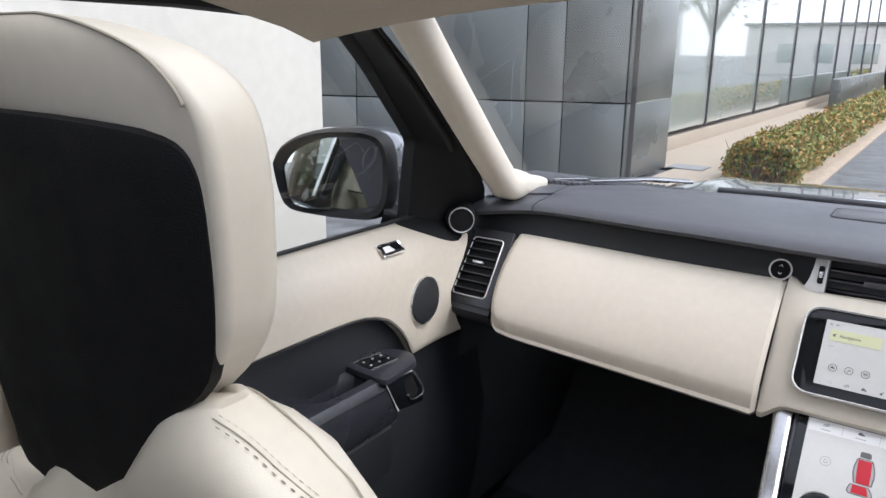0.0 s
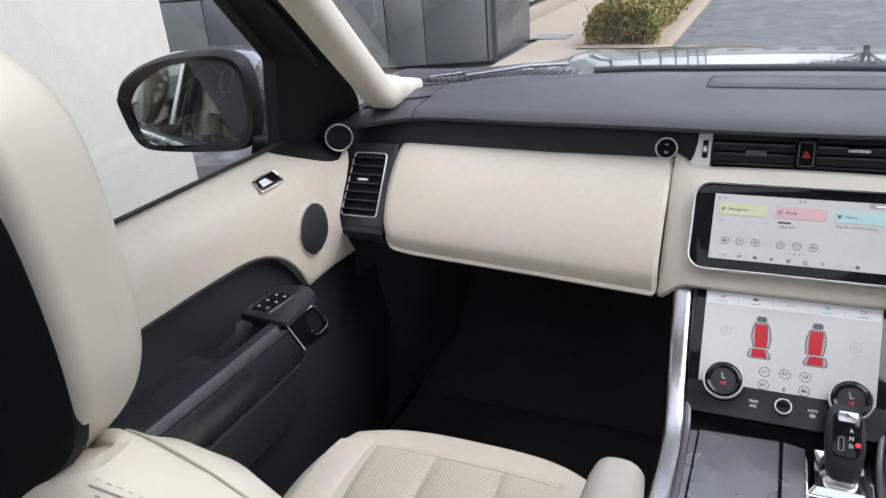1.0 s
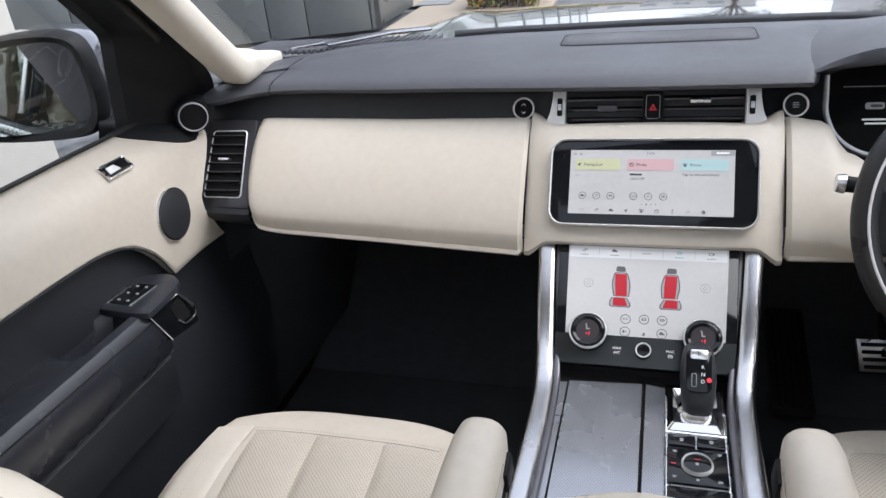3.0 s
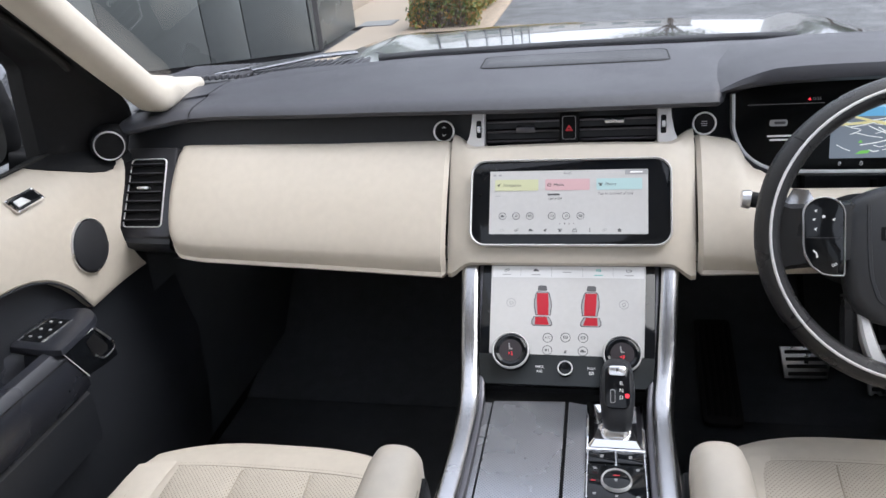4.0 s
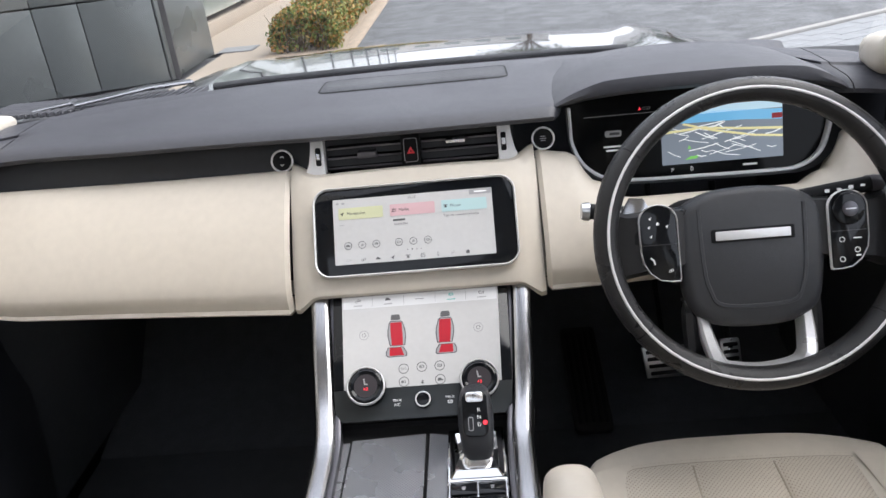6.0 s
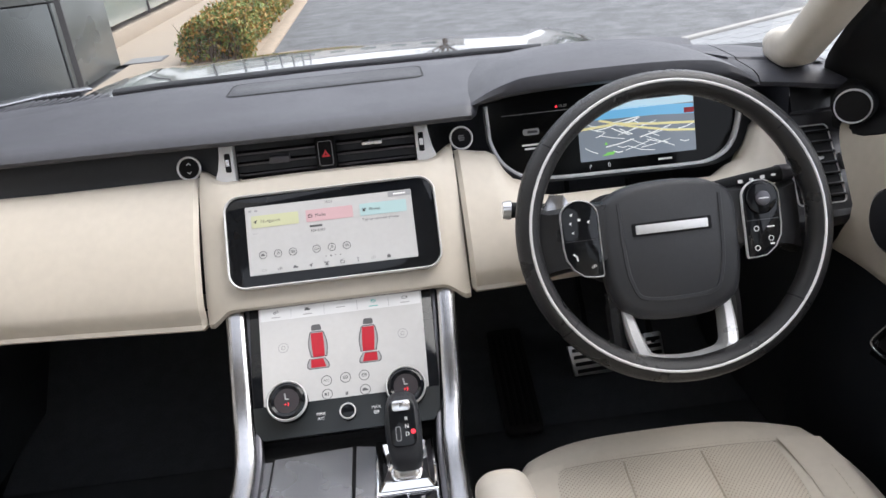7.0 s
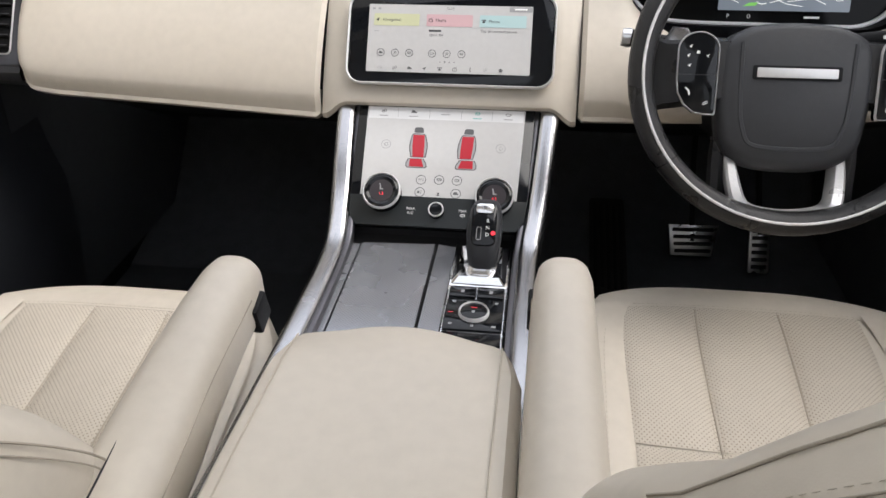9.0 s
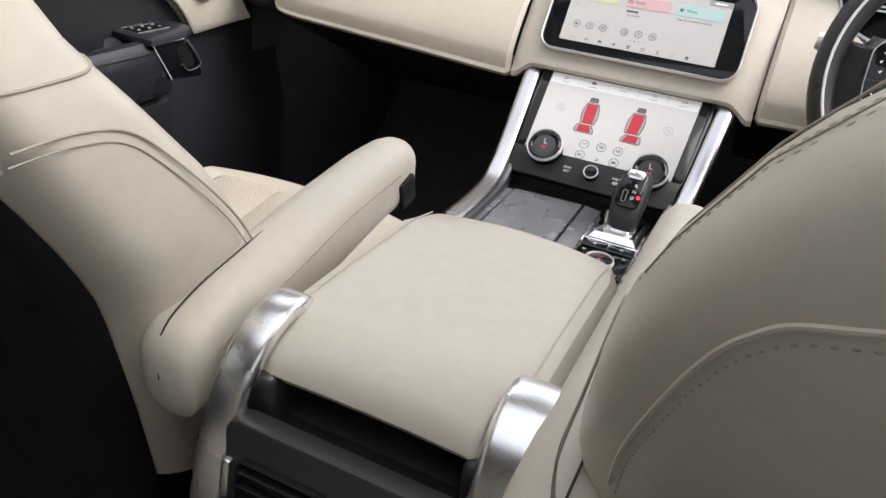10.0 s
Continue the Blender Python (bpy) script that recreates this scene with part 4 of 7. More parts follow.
def touchscreen():
    e = root("touchscreen", (0, 0.02, 1.06), "wide centre touchscreen showing a pale home menu", "touchscreen")
    part("bezel", frame_ring(UP, rrect(0.304, 0.136, 0.0245, 7), rrect(0.2975, 0.1295, 0.0215, 7), 0.0085, (0.002, 0), -0.002), M_SATIN, e, "satin chrome frame")
    part("cover_glass", plate(UP, rrect(0.298, 0.130, 0.0215, 7), 0.004, (0.002, 0), -0.002, 0.0006), M_PIANO, e, "gloss black cover glass")
    d = part("display", plate(UP, rrect(0.238, 0.099, 0.001, 1), 0.0006, (0, 0), 0.0022), M_SCREEN, e, "lit white display")
    L = 0.003
    for x, m_, w, k in ((-0.0775, M_YELLOW, "Navigation", "arrow"), (0.0, M_PINK, "Media", "radio"), (0.0770, M_CYAN, "Phone", "phone")):
        part("menu_tile", plate(UP, rrect(0.067, 0.0175, 0.001, 1), 0.0003, (x, 0.0270), L), m_, d)
        letters(w, UP, (x - 0.0205, 0.0268), 0.0064, M_SOFTINK, d, L + 0.0005, align="LEFT")
        symbol(k, UP, (x - 0.0275, 0.0270), 0.0033, d, M_INK, L + 0.0004)
    part("text_bar", plate(UP, rrect(0.018, 0.0030, 0.0004, 1), 0.0002, (-0.0205, 0.0118), L), M_SOFTINK, d)
    letters("104.4 FM", UP, (-0.029, 0.0050), 0.0056, M_SOFTINK, d, L, align="LEFT")
    letters("Tap to connect phone", UP, (0.0455, 0.0125), 0.0058, M_SOFTINK, d, L, align="LEFT")
    letters("15:25", UP, (0.0, 0.0445), 0.0055, M_SOFTINK, d, L)
    part("corner_tab", plate(UP, rrect(0.033, 0.0075, 0.0004, 1), 0.0002, (0.1020, 0.0450), L), M_GREYINK, d, "dark corner tab")
    part("text_bar", plate(UP, rrect(0.018, 0.0022, 0.0004, 1), 0.0002, (0.1020, 0.0450), L + 0.0003), M_WHITEINK, d)
    for k in range(2):
        part("text_bar", plate(UP, rrect(0.0045, 0.0030, 0.0006, 1), 0.0002, (-0.112 + 0.0085 * k, 0.0430), L), M_GREYINK, d)
    part("text_bar", plate(UP, rrect(0.007, 0.0008, 0.0002, 1), 0.0002, (-0.1065, 0.0100), L), M_GREYINK, d)
    for k, (x, sym) in enumerate(zip((-0.0985, -0.0775, -0.0565, -0.0230, -0.0015, 0.0200), ("vehicle", "search", "screen", "battery", "search", "screen"))):
        icon_ring(UP, (x, -0.0215), 0.0057, d, M_SOFTINK, L)
        symbol(sym, UP, (x, -0.0215), 0.0030, d, M_SOFTINK, L)
    for k in range(4):
        part("page_dot", plate(UP, circle(0.0008 if k != 1 else 0.0012, 8), 0.0002, (-0.0105 + 0.0068 * k, -0.0335), L), M_SOFTINK, d)
    for k, sym in enumerate(("camera", "link", "vehicle", "arrow", "phone", "radio", "wave", "link", "home")):
        symbol(sym, UP, (-0.0985 + k * 0.0220, -0.0435), 0.0035, d, M_GREYINK if k in (0, 7) else M_SOFTINK, L)


touchscreen()


def seat_icon(pl, x, y, parent, flip):
    """A lit seat symbol: dark outlined seat with red heated faces."""
    g = M_ICONEDGE
    k = 1 if flip else -1
    sk = k * 0.05
    q = 0.91

    def shape(ring, dx, dy, depth, lift, mat_, name, label=""):
        part(name, plate(pl, [(a * q, b * q) for a, b in ring], depth, (x + dx * q, y + dy * q), lift), mat_, parent, label)
    shape([(a * (1 - 12 * b) + sk * b, b) for a, b in rrect(0.0150, 0.0095, (0.003, 0.003, 0.002, 0.002), 3)], sk * 0.03, 0.0335, 0.0003, 0.0008, g, "icon_headrest")
    back = [(-0.0125, -0.020), (-0.0150, -0.004), (-0.0145, 0.006), (-0.0115, 0.019), (-0.009, 0.022), (0.009, 0.022), (0.0115, 0.019), (0.0145, 0.006), (0.0150, -0.004), (0.0125, -0.020)]
    shape([(a + sk * b, b) for a, b in back], 0, 0.0055, 0.0002, 0.0007, g, "icon_backrest_edge")
    shape([(a * 0.88 + sk * b, b * 0.93) for a, b in back], 0, 0.0055, 0.0002, 0.0010, M_GREYINK, "icon_backrest_roll")
    face = [(-0.0078, -0.0195), (-0.0086, 0.0), (-0.0082, 0.019), (0.0082, 0.019), (0.0086, 0.0), (0.0078, -0.0195)]
    shape([(a * 1.12 + sk * b, b) for a, b in face], 0, 0.0055, 0.0003, 0.0013, M_REDICON, "icon_backrest", "red heated backrest symbol")
    seat = [(-0.0125, 0.008), (-0.0165, 0.0), (-0.0172, -0.0055), (-0.0145, -0.0085), (0.0145, -0.0085), (0.0172, -0.0055), (0.0165, 0.0), (0.0125, 0.008)]
    shape([(a + k * 0.12 * b, b) for a, b in seat], k * 0.0012, -0.0245, 0.0002, 0.0007, g, "icon_cushion_edge")
    shape([(a * 0.90 + k * 0.12 * b, b * 0.86) for a, b in seat], k * 0.0012, -0.0245, 0.0002, 0.0010, M_GREYINK, "icon_cushion_roll")
    face = [(-0.0092, 0.0065), (-0.0115, -0.0065), (0.0115, -0.0065), (0.0092, 0.0065)]
    shape([(a + k * 0.15 * b, b) for a, b in face], k * 0.0012, -0.0242, 0.0003, 0.0013, M_REDICON, "icon_cushion", "red heated cushion symbol")


M_ICONEDGE = mat("dark_symbol_edge", (0.10, 0.10, 0.105), 0.4, var=0.0, emit=0.02)
M_TEAL = mat("lit_teal_print", (0.10, 0.42, 0.38), 0.3, var=0.0, emit=0.08)
M_REDICON = mat("lit_red_symbol", (0.42, 0.016, 0.030), 0.3, var=0.0, emit=0.07)


def climate_panel():
    e = root("climate_panel", (0, -0.07, 0.91), "lower touchscreen with heated seat controls and two rotary dials", "control panel")
    part("panel_glass", plate(LOW, [(-0.130, 0.006), (-0.127, -0.125), (-0.124, -0.172), (-0.114, -0.187), (0.114, -0.187), (0.124, -0.172), (0.127, -0.125), (0.130, 0.006)], 0.010, (0, 0), -0.0095, 0.001), M_PIANO, e, "gloss black panel glass")
    part("button_bar", plate(LOW, [(-0.1262, -0.1412), (-0.1235, -0.171), (-0.1135, -0.1855), (0.1135, -0.1855), (0.1235, -0.171), (0.1262, -0.1412)], 0.0012, (0, 0), 0.0002, 0.0004), mat("grey_button_bar", (0.018, 0.022, 0.024), 0.3, var=0.04), e, "dark grey button strip")
    d = part("display", plate(LOW, [(-0.1165, 0.001), (-0.1115, -0.1405), (0.1115, -0.1405), (0.1165, 0.001)], 0.0006, (0, 0), 0.0002), M_SCREEN, e, "lit white display")
    part("tab_strip", plate(LOW, rrect(0.228, 0.018, 0.0005, 1), 0.0002, (0, -0.0095), 0.0007), mat("lit_tab_strip", (0.64, 0.64, 0.65), 0.15, var=0.0, emit=0.11), d)
    for k, (x, sym) in enumerate(zip((-0.092, -0.047, 0.0, 0.047, 0.092), ("link", "vehicle", "", "screen", "battery"))):
        if k != 2:
            symbol(sym, LOW, (x, -0.0065), 0.0042, d, M_SOFTINK if k != 3 else M_TEAL, 0.001)
        part("text_bar", plate(LOW, rrect(0.013, 0.0013, 0.0004, 1), 0.0002, (x, -0.0140 if k != 2 else -0.0095), 0.001), M_GREYINK if k != 3 else M_TEAL, d)
        if k:
            part("tab_line", plate(LOW, rrect(0.0005, 0.014, 0.0001, 1), 0.0002, (x - 0.0235, -0.0095), 0.001), M_GREYINK, d)
    seat_icon(LOW, -0.0350, -0.0665, d, False)
    seat_icon(LOW, 0.0355, -0.0665, d, True)
    for x in (-0.083, 0.084):
        icon_ring(LOW, (x, -0.0605), 0.0072, d, M_GREYINK, 0.0008)
        icon_ring(LOW, (x, -0.0605), 0.0028, d, M_INK, 0.0008)
    for x, y in ((-0.026, -0.1145), (0.0, -0.1135), (0.0255, -0.1135), (-0.026, -0.1335), (0.0255, -0.1335)):
        icon_ring(LOW, (x, y), 0.0074, d, M_SOFTINK, 0.0008)
        if (x, y) == (-0.026, -0.1145):
            letters("A/C", LOW, (x, y), 0.0052, M_SOFTINK, d, 0.001)
        else:
            symbol("screen" if y > -0.12 else "fan" if x < 0 else "vehicle", LOW, (x, y), 0.0040, d, M_SOFTINK, 0.0008)
    glyph(LOW, (0, -0.1355), 0.006, 0.005, d, M_INK, 2, 71, 0.0008)
    for x in (-0.0780, 0.0808):
        k = part("rotary_dial", plate(LOW, circle(0.0270, 40), 0.016, (x, -0.1400), 0.0, 0.002), M_PIANO, e, "black rotary dial")
        part("knurled_ring", frame_ring(LOW, circle(0.0272, 40), circle(0.0246, 40), 0.006, (x, -0.1400), 0.0130), M_SATIN, k, "satin ring")
        part("dark_ring", frame_ring(LOW, circle(0.0250, 40), circle(0.0170, 40), 0.0035, (x, -0.1400), 0.0145), M_PIANO, k)
        part("dial_face", plate(LOW, circle(0.0165, 32), 0.0006, (x, -0.1400), 0.0160), mat("dial_display", (0.05, 0.045, 0.05), 0.2, var=0.0), k)
        letters("+3", LOW, (x, -0.1450), 0.0066, M_REDLIT, k, 0.0170)
        part("seat_mark", plate(LOW, [(-0.0030, 0.0040), (-0.0012, 0.0040), (-0.0005, -0.0008), (0.0028, -0.0012), (0.0030, -0.0028), (-0.0022, -0.0028)], 0.0004, (x, -0.1360), 0.0168), M_GREYINK, k)
        part("head_mark", plate(LOW, rrect(0.0024, 0.0018, 0.0006, 2), 0.0004, (x - 0.0025, -0.1306), 0.0168), M_GREYINK, k)
    k = part("centre_knob", plate(LOW, circle(0.0110, 28), 0.012, (0.001, -0.1625), 0.0, 0.002), M_PIANO, e, "small round knob")
    part("ring", frame_ring(LOW, circle(0.0110, 28), circle(0.0090, 28), 0.003, (0.001, -0.1625), 0.0105), M_SATIN, k, "chrome ring")
    for x in (-0.036, 0.038):
        letters("MAX", LOW, (x, -0.1595), 0.0056, M_WHITEINK, e, 0.0018)
    letters("A/C", LOW, (-0.036, -0.1660), 0.0056, M_WHITEINK, e, 0.0018)
    symbol("screen", LOW, (0.038, -0.1665), 0.0040, e, M_WHITEINK, 0.0016)


climate_panel()


# ---- centre console ----
def console():
    e = root("centre_console", (0, -0.35, 0.6), "sloping centre console with patterned trim and bright side rails", "console")
    part("body", box((0.003, -0.39, 0.585), (0.235, 0.82, 0.44), 0.02), M_BLACK, e, "black console sides")
    rows = [[(x, -0.135, 0.842), (x, -0.150, 0.826), (x, -0.17, 0.8225), (x, -0.34, 0.8225), (x, -0.56, 0.8225)] for x in (-0.122, 0.0, 0.126)]
    part("deck", grid(rows), M_PANEL, e, "dark trim deck")
    top = Plane((0, 0, 0.8235), (1, 0, 0), (0, 1, 0))
    part("tray_lid", plate(top, [(-0.101, -0.166), (-0.102, -0.56), (0.003, -0.56), (0.0015, -0.160)], 0.006, (0, 0), 0.0, 0.0015), M_TRAY, e, "patterned dark aluminium tray cover")
    part("side_trim", plate(top, [(0.0065, -0.160), (0.0065, -0.56), (0.0335, -0.56), (0.0335, -0.166)], 0.006, (0, 0), 0.0, 0.0015), M_TRAY, e, "patterned dark aluminium strip")
    part("outer_trim", plate(top, [(0.1145, -0.172), (0.1145, -0.56), (0.124, -0.56), (0.124, -0.172)], 0.006, (0, 0), 0.0, 0.0015), M_TRAY, e)
    part("outer_trim", plate(top, [(-0.1205, -0.17), (-0.1205, -0.56), (-0.1045, -0.56), (-0.1035, -0.17)], 0.006, (0, 0), 0.0, 0.0015), M_TRAY, e)
    part("step_below_screen", box((0, -0.135, 0.832), (0.236, 0.02, 0.035), 0.004), M_BLACK, e)
    for s in (-1, 1):
        path = smooth_path([(s * 0.152, 0.030, 0.985), (s * 0.1505, -0.005, 0.955), (s * 0.147, -0.055, 0.915), (s * 0.142, -0.11, 0.872), (s * 0.137, -0.155, 0.847), (s * 0.133, -0.21, 0.833),
                            (s * 0.132, -0.35, 0.832), (s * 0.134, -0.55, 0.838), (s * 0.136, -0.72, 0.85)], 6)
        part("side_rail", sweep(path, rrect(0.030, 0.030, 0.010, 4), (0, 0.35, 1)), M_RAIL, e, "bright brushed aluminium side rail")
        path = [p + vec((s * -0.017, 0.004, -0.004)) for p in path]
        part("rail_inlay", sweep(path, rrect(0.008, 0.024, 0.003, 2), (0, 0.35, 1)), M_GUN, e)
        rows = [[(s * 0.146, 0.05, 0.955), (s * 0.152, 0.05, 0.55)], [(s * 0.146, -0.05, 0.905), (s * 0.152, -0.05, 0.5)], [(s * 0.142, -0.15, 0.832), (s * 0.15, -0.15, 0.42)], [(s * 0.142, -0.80, 0.83), (s * 0.15, -0.80, 0.40)]]
        part("side_panel", grid(rows), M_BLACK, e, "black console flank")
    # control block behind the selector
    blk = Plane((0.0708, -0.3065, 0.8295), (1, 0, 0), (0, 1, 0))
    part("control_frame", frame_ring(blk, rrect(0.078, 0.186, 0.004, 2), rrect(0.073, 0.181, 0.003, 2), 0.0045, (0, 0.0), -0.001), M_CHROME, e, "thin chrome frame")
    part("control_bed", plate(blk, rrect(0.074, 0.182, 0.002, 2), 0.003, (0, 0), -0.002), M_CHROME, e)
    for x in (-0.0178, 0.0178):
        b = part("push_button", plate(blk, rrect(0.034, 0.021, 0.002, 2), 0.006, (x, 0.031), -0.001, 0.001), M_PIANO, e, "black push button")
        glyph(blk, (x, 0.031), 0.007, 0.006, b, M_GREYINK, 2, 3, 0.0053)
    pad = part("terrain_pad", plate(blk, rrect(0.071, 0.061, 0.002, 2), 0.005, (0, -0.0135), -0.001, 0.001), M_PIANO, e, "gloss black control pad")
    part("dial_ring", frame_ring(blk, circle(0.0190, 36), circle(0.0162, 36), 0.007, (0, -0.011), 0.002), M_SATIN, pad, "chrome dial ring")
    part("dial_cap", plate(blk, circle(0.0164, 30), 0.0055, (0, -0.011), 0.002, 0.001), M_PIANO, pad, "black dial cap")
    part("lit_mark", plate(blk, rrect(0.008, 0.0015, 0.0005, 1), 0.0004, (0, -0.005), 0.0078), M_RED, pad)
    glyph(blk, (0, -0.013), 0.006, 0.005, pad, M_GREYINK, 2, 4, 0.0078)
    for k, (x, y) in enumerate(((-0.026, 0.010), (0.026, 0.010), (-0.027, -0.034), (0.026, -0.036), (0.0, -0.036))):
        glyph(blk, (x, y), 0.006, 0.004, pad, M_GREYINK, 2, k + 12, 0.0043)
    part("lit_mark", plate(blk, rrect(0.006, 0.0016, 0.0004, 1), 0.0004, (-0.028, -0.012), 0.0043), M_RED, pad)
    part("rear_button", plate(blk, rrect(0.071, 0.034, 0.002, 2), 0.005, (0, -0.066), -0.001, 0.001), M_PIANO, e, "black rear cover")


console()


def selector():
    e = root("gear_selector", (0.076, -0.215, 0.83), "black leather gear selector on a chrome base", "gear lever")
    base = Plane((0.0703, -0.2105, 0.8300), (1, 0, 0), (0, 1, 0))
    part("base_plate", plate(base, rrect(0.076, 0.100, 0.003, 2), 0.004, (0, 0), -0.002, 0.001), M_BRIGHT, e, "polished base plate")
    # facetted well round the stem
    o, i_ = rrect(0.070, 0.092, 0.003, 2), rrect(0.044, 0.044, 0.018, 2)
    part("facetted_collar", grid([[base.at(a, b, 0.003) for a, b in o], [base.at(a * 0.8, b * 0.78 - 0.003, 0.010) for a, b in o], [base.at(a, b - 0.006, 0.0065) for a, b in i_], [base.at(a * 0.6, b * 0.6 - 0.006, 0.012) for a, b in i_]], closed=True), M_BRIGHT, e, "polished facetted collar", smooth=12)
    path = [(0.0715, -0.226, 0.832), (0.0715, -0.225, 0.836), (0.0715, -0.223, 0.841)]
    part("stem", sweep(path, rrect(0.040, 0.030, 0.012, 4), (0, 1, 0), scale=[1.05, 1.0, 0.85]), M_CHROME, e, "chrome stem")
    rows = []
    for y, z, w, d in ((-0.220, 0.835, 0.034, 0.026), (-0.220, 0.839, 0.040, 0.034), (-0.217, 0.847, 0.044, 0.038), (-0.209, 0.859, 0.048, 0.042), (-0.197, 0.872, 0.0515, 0.044), (-0.182, 0.884, 0.050, 0.043),
                       (-0.169, 0.892, 0.046, 0.039), (-0.161, 0.897, 0.039, 0.031), (-0.156, 0.8995, 0.026, 0.018)):
        rows.append([(0.0730 + a * 0.90, y + b, z - b * 0.25) for a, b in rrect(w, d, min(w, d) * 0.36, 4)])
    part("grip", grid(rows, closed=True, caps=True), M_DARK, e, "black leather grip")
    face = Plane((0.0730, -0.2045, 0.8890), (1, 0, 0), (0, 0.78, 0.62))
    part("face_plate", plate(face, rrect(0.0325, 0.058, 0.009, 4), 0.004, (0, 0.002), -0.002, 0.001), M_PIANO, e, "gloss black face")
    b = part("park_button", plate(face, rrect(0.023, 0.0135, 0.004, 3), 0.005, (0, 0.0235), -0.001, 0.001), M_CHROME, e, "silver park button")
    letters("P", face, (0, 0.0235), 0.008, M_INK, b, 0.0045)
    for k, ch in enumerate("RND"):
        letters(ch, face, (0.005, 0.0065 - 0.0095 * k), 0.0070, M_WHITEINK, e, 0.0025)
    part("lit_mark", plate(face, circle(0.003, 12), 0.0004, (0.0125, -0.010), 0.0024), M_REDLIT, e, "red gear light")
    part("side_mark", frame_ring(face, rrect(0.0065, 0.018, 0.002, 2), rrect(0.0050, 0.0165, 0.0015, 2), 0.0003, (-0.006, -0.011), 0.0022), M_GREYINK, e)


selector()


def armrest_box():
    e = root("console_armrest", (0.015, -0.68, 0.85), "wide cream leather armrest lid over the console bin", "armrest")
    # lid: rounded block, its rear edge rolls down
    rows = []
    prof = [(-0.484, 0.868), (-0.467, 0.884), (-0.457, 0.904), (-0.461, 0.921), (-0.484, 0.934), (-0.54, 0.944), (-0.66, 0.951), (-0.73, 0.952), (-0.755, 0.950), (-0.774, 0.944), (-0.787, 0.934), (-0.791, 0.924), (-0.784, 0.914)]
    for y, z in prof:
        row = []
        fr = max(0.0, min(1.0, (y + 0.54) / 0.08)) ** 2
        half = 0.118 - 0.018 * fr
        if y < -0.735:
            half = 0.092
        for i in range(25):
            s = -1 + 2 * i / 24
            edge = max(0, abs(s) - 0.86) / 0.14
            dy = -0.030 * fr * s * s
            row.append((0.016 + s * (half + (0.009 if s < 0 and y < -0.735 else 0.0)), y + dy, z - 0.018 * edge ** 2.2 - 0.003 * s * s))
        rows.append(row)
    part("lid", grid(rows), M_CREAM, e, "padded cream leather lid")
    for s in (-1, 1):
        rr = []
        for y, z in prof[2:8]:
            fr = max(0.0, min(1.0, (y + 0.56) / 0.08)) ** 2
            half = 0.118 - 0.018 * fr
            rr.append([(0.016 + s * half, y - 0.030 * fr, z - 0.021), (0.016 + s * (half + 0.002), y - 0.03 * fr, z - 0.045), (0.016 + s * half, y - 0.03 * fr, 0.845)])
        part("lid_side", grid(rr), M_CREAM, e)
        part("lid_seam", sweep([(0.016 + s * 0.098, y - 0.026 * max(0.0, min(1.0, (y + 0.54) / 0.08)) ** 2, z - 0.001) for y, z in prof[4:8]], circle(0.0008, 6)), M_THREAD, e)
        # bright end caps at the rear corners
        k_ = 0.109 if s > 0 else 0.1035
        path = smooth_path([(0.016 + s * k_, -0.712, 0.930), (0.016 + s * k_, -0.735, 0.951), (0.016 + s * k_, -0.770, 0.950), (0.016 + s * (k_ + 0.002), -0.802, 0.922), (0.016 + s * 0.111, -0.828, 0.86), (0.016 + s * 0.112, -0.845, 0.78), (0.016 + s * 0.112, -0.86, 0.6)], 6)
        part("end_cap", sweep(path, rrect(0.016, 0.043 if s > 0 else 0.032, 0.007, 4), (1, 0, 0), scale=[0.45 + 0.55 * min(1.0, k / 7) ** 0.6 for k in range(len(path))]), M_CHROME, e, "satin chrome corner cap running down the side")
    part("bin", box((0.016, -0.66, 0.80), (0.20, 0.26, 0.17), 0.01), M_RUBBER, e)
    rear = Plane((0.016, -0.838, 0.832), (1, 0, 0), (0, 0.17, 1))
    part("rear_panel", plate(rear, rrect(0.20, 0.20, 0.012, 4), 0.02, (0, -0.03), -0.02, 0.004), M_FRAME, e, "gunmetal rear panel")
    for k in (-1, 1):
        part("corner_block", box((0.016 + k * 0.092, -0.752, 0.885), (0.028, 0.095, 0.075), 0.008, 3), M_FRAME, e, "gunmetal corner beside the lid")
    part("ledge", box((0.016, -0.805, 0.878), (0.180, 0.05, 0.006), 0.002, 1, (6, 0, 0)), M_PANEL, e)
    for s in (-1, 1):
        v = part("rear_vent", frame_ring(rear, rrect(0.082, 0.075, 0.008, 4), rrect(0.074, 0.067, 0.006, 4), 0.005, (s * 0.044, 0.005), 0.0), M_BLACK, e, "black rear air vent")
        # flat black plate in place of the vent's shaded depth
        part("opening", plate(rear, rrect(0.075, 0.068, 0.006, 4), 0.001, (s * 0.044, 0.005), 0.0002), M_BLACK, v)
        for k in range(5):
            part("slat", sweep([rear.at(s * 0.044 - 0.036, -0.018 + k * 0.0125, 0.003), rear.at(s * 0.044 + 0.036, -0.018 + k * 0.0125, 0.003)], rrect(0.008, 0.003, 0.001, 1), rear.v), M_BLACK, v)
    part("vent_wheel", plate(rear, rrect(0.008, 0.034, 0.003, 2), 0.006, (-0.093, 0.02), 0.0, 0.002), M_CHROME, e, "bright thumb wheel")


armrest_box()


# ---- front seats ----
# shaded copy of the thread, its shade put into the colour
M_STITCH = mat("shadowed_stitch", (0.33, 0.295, 0.24), 0.8, var=0.1, scale=40)

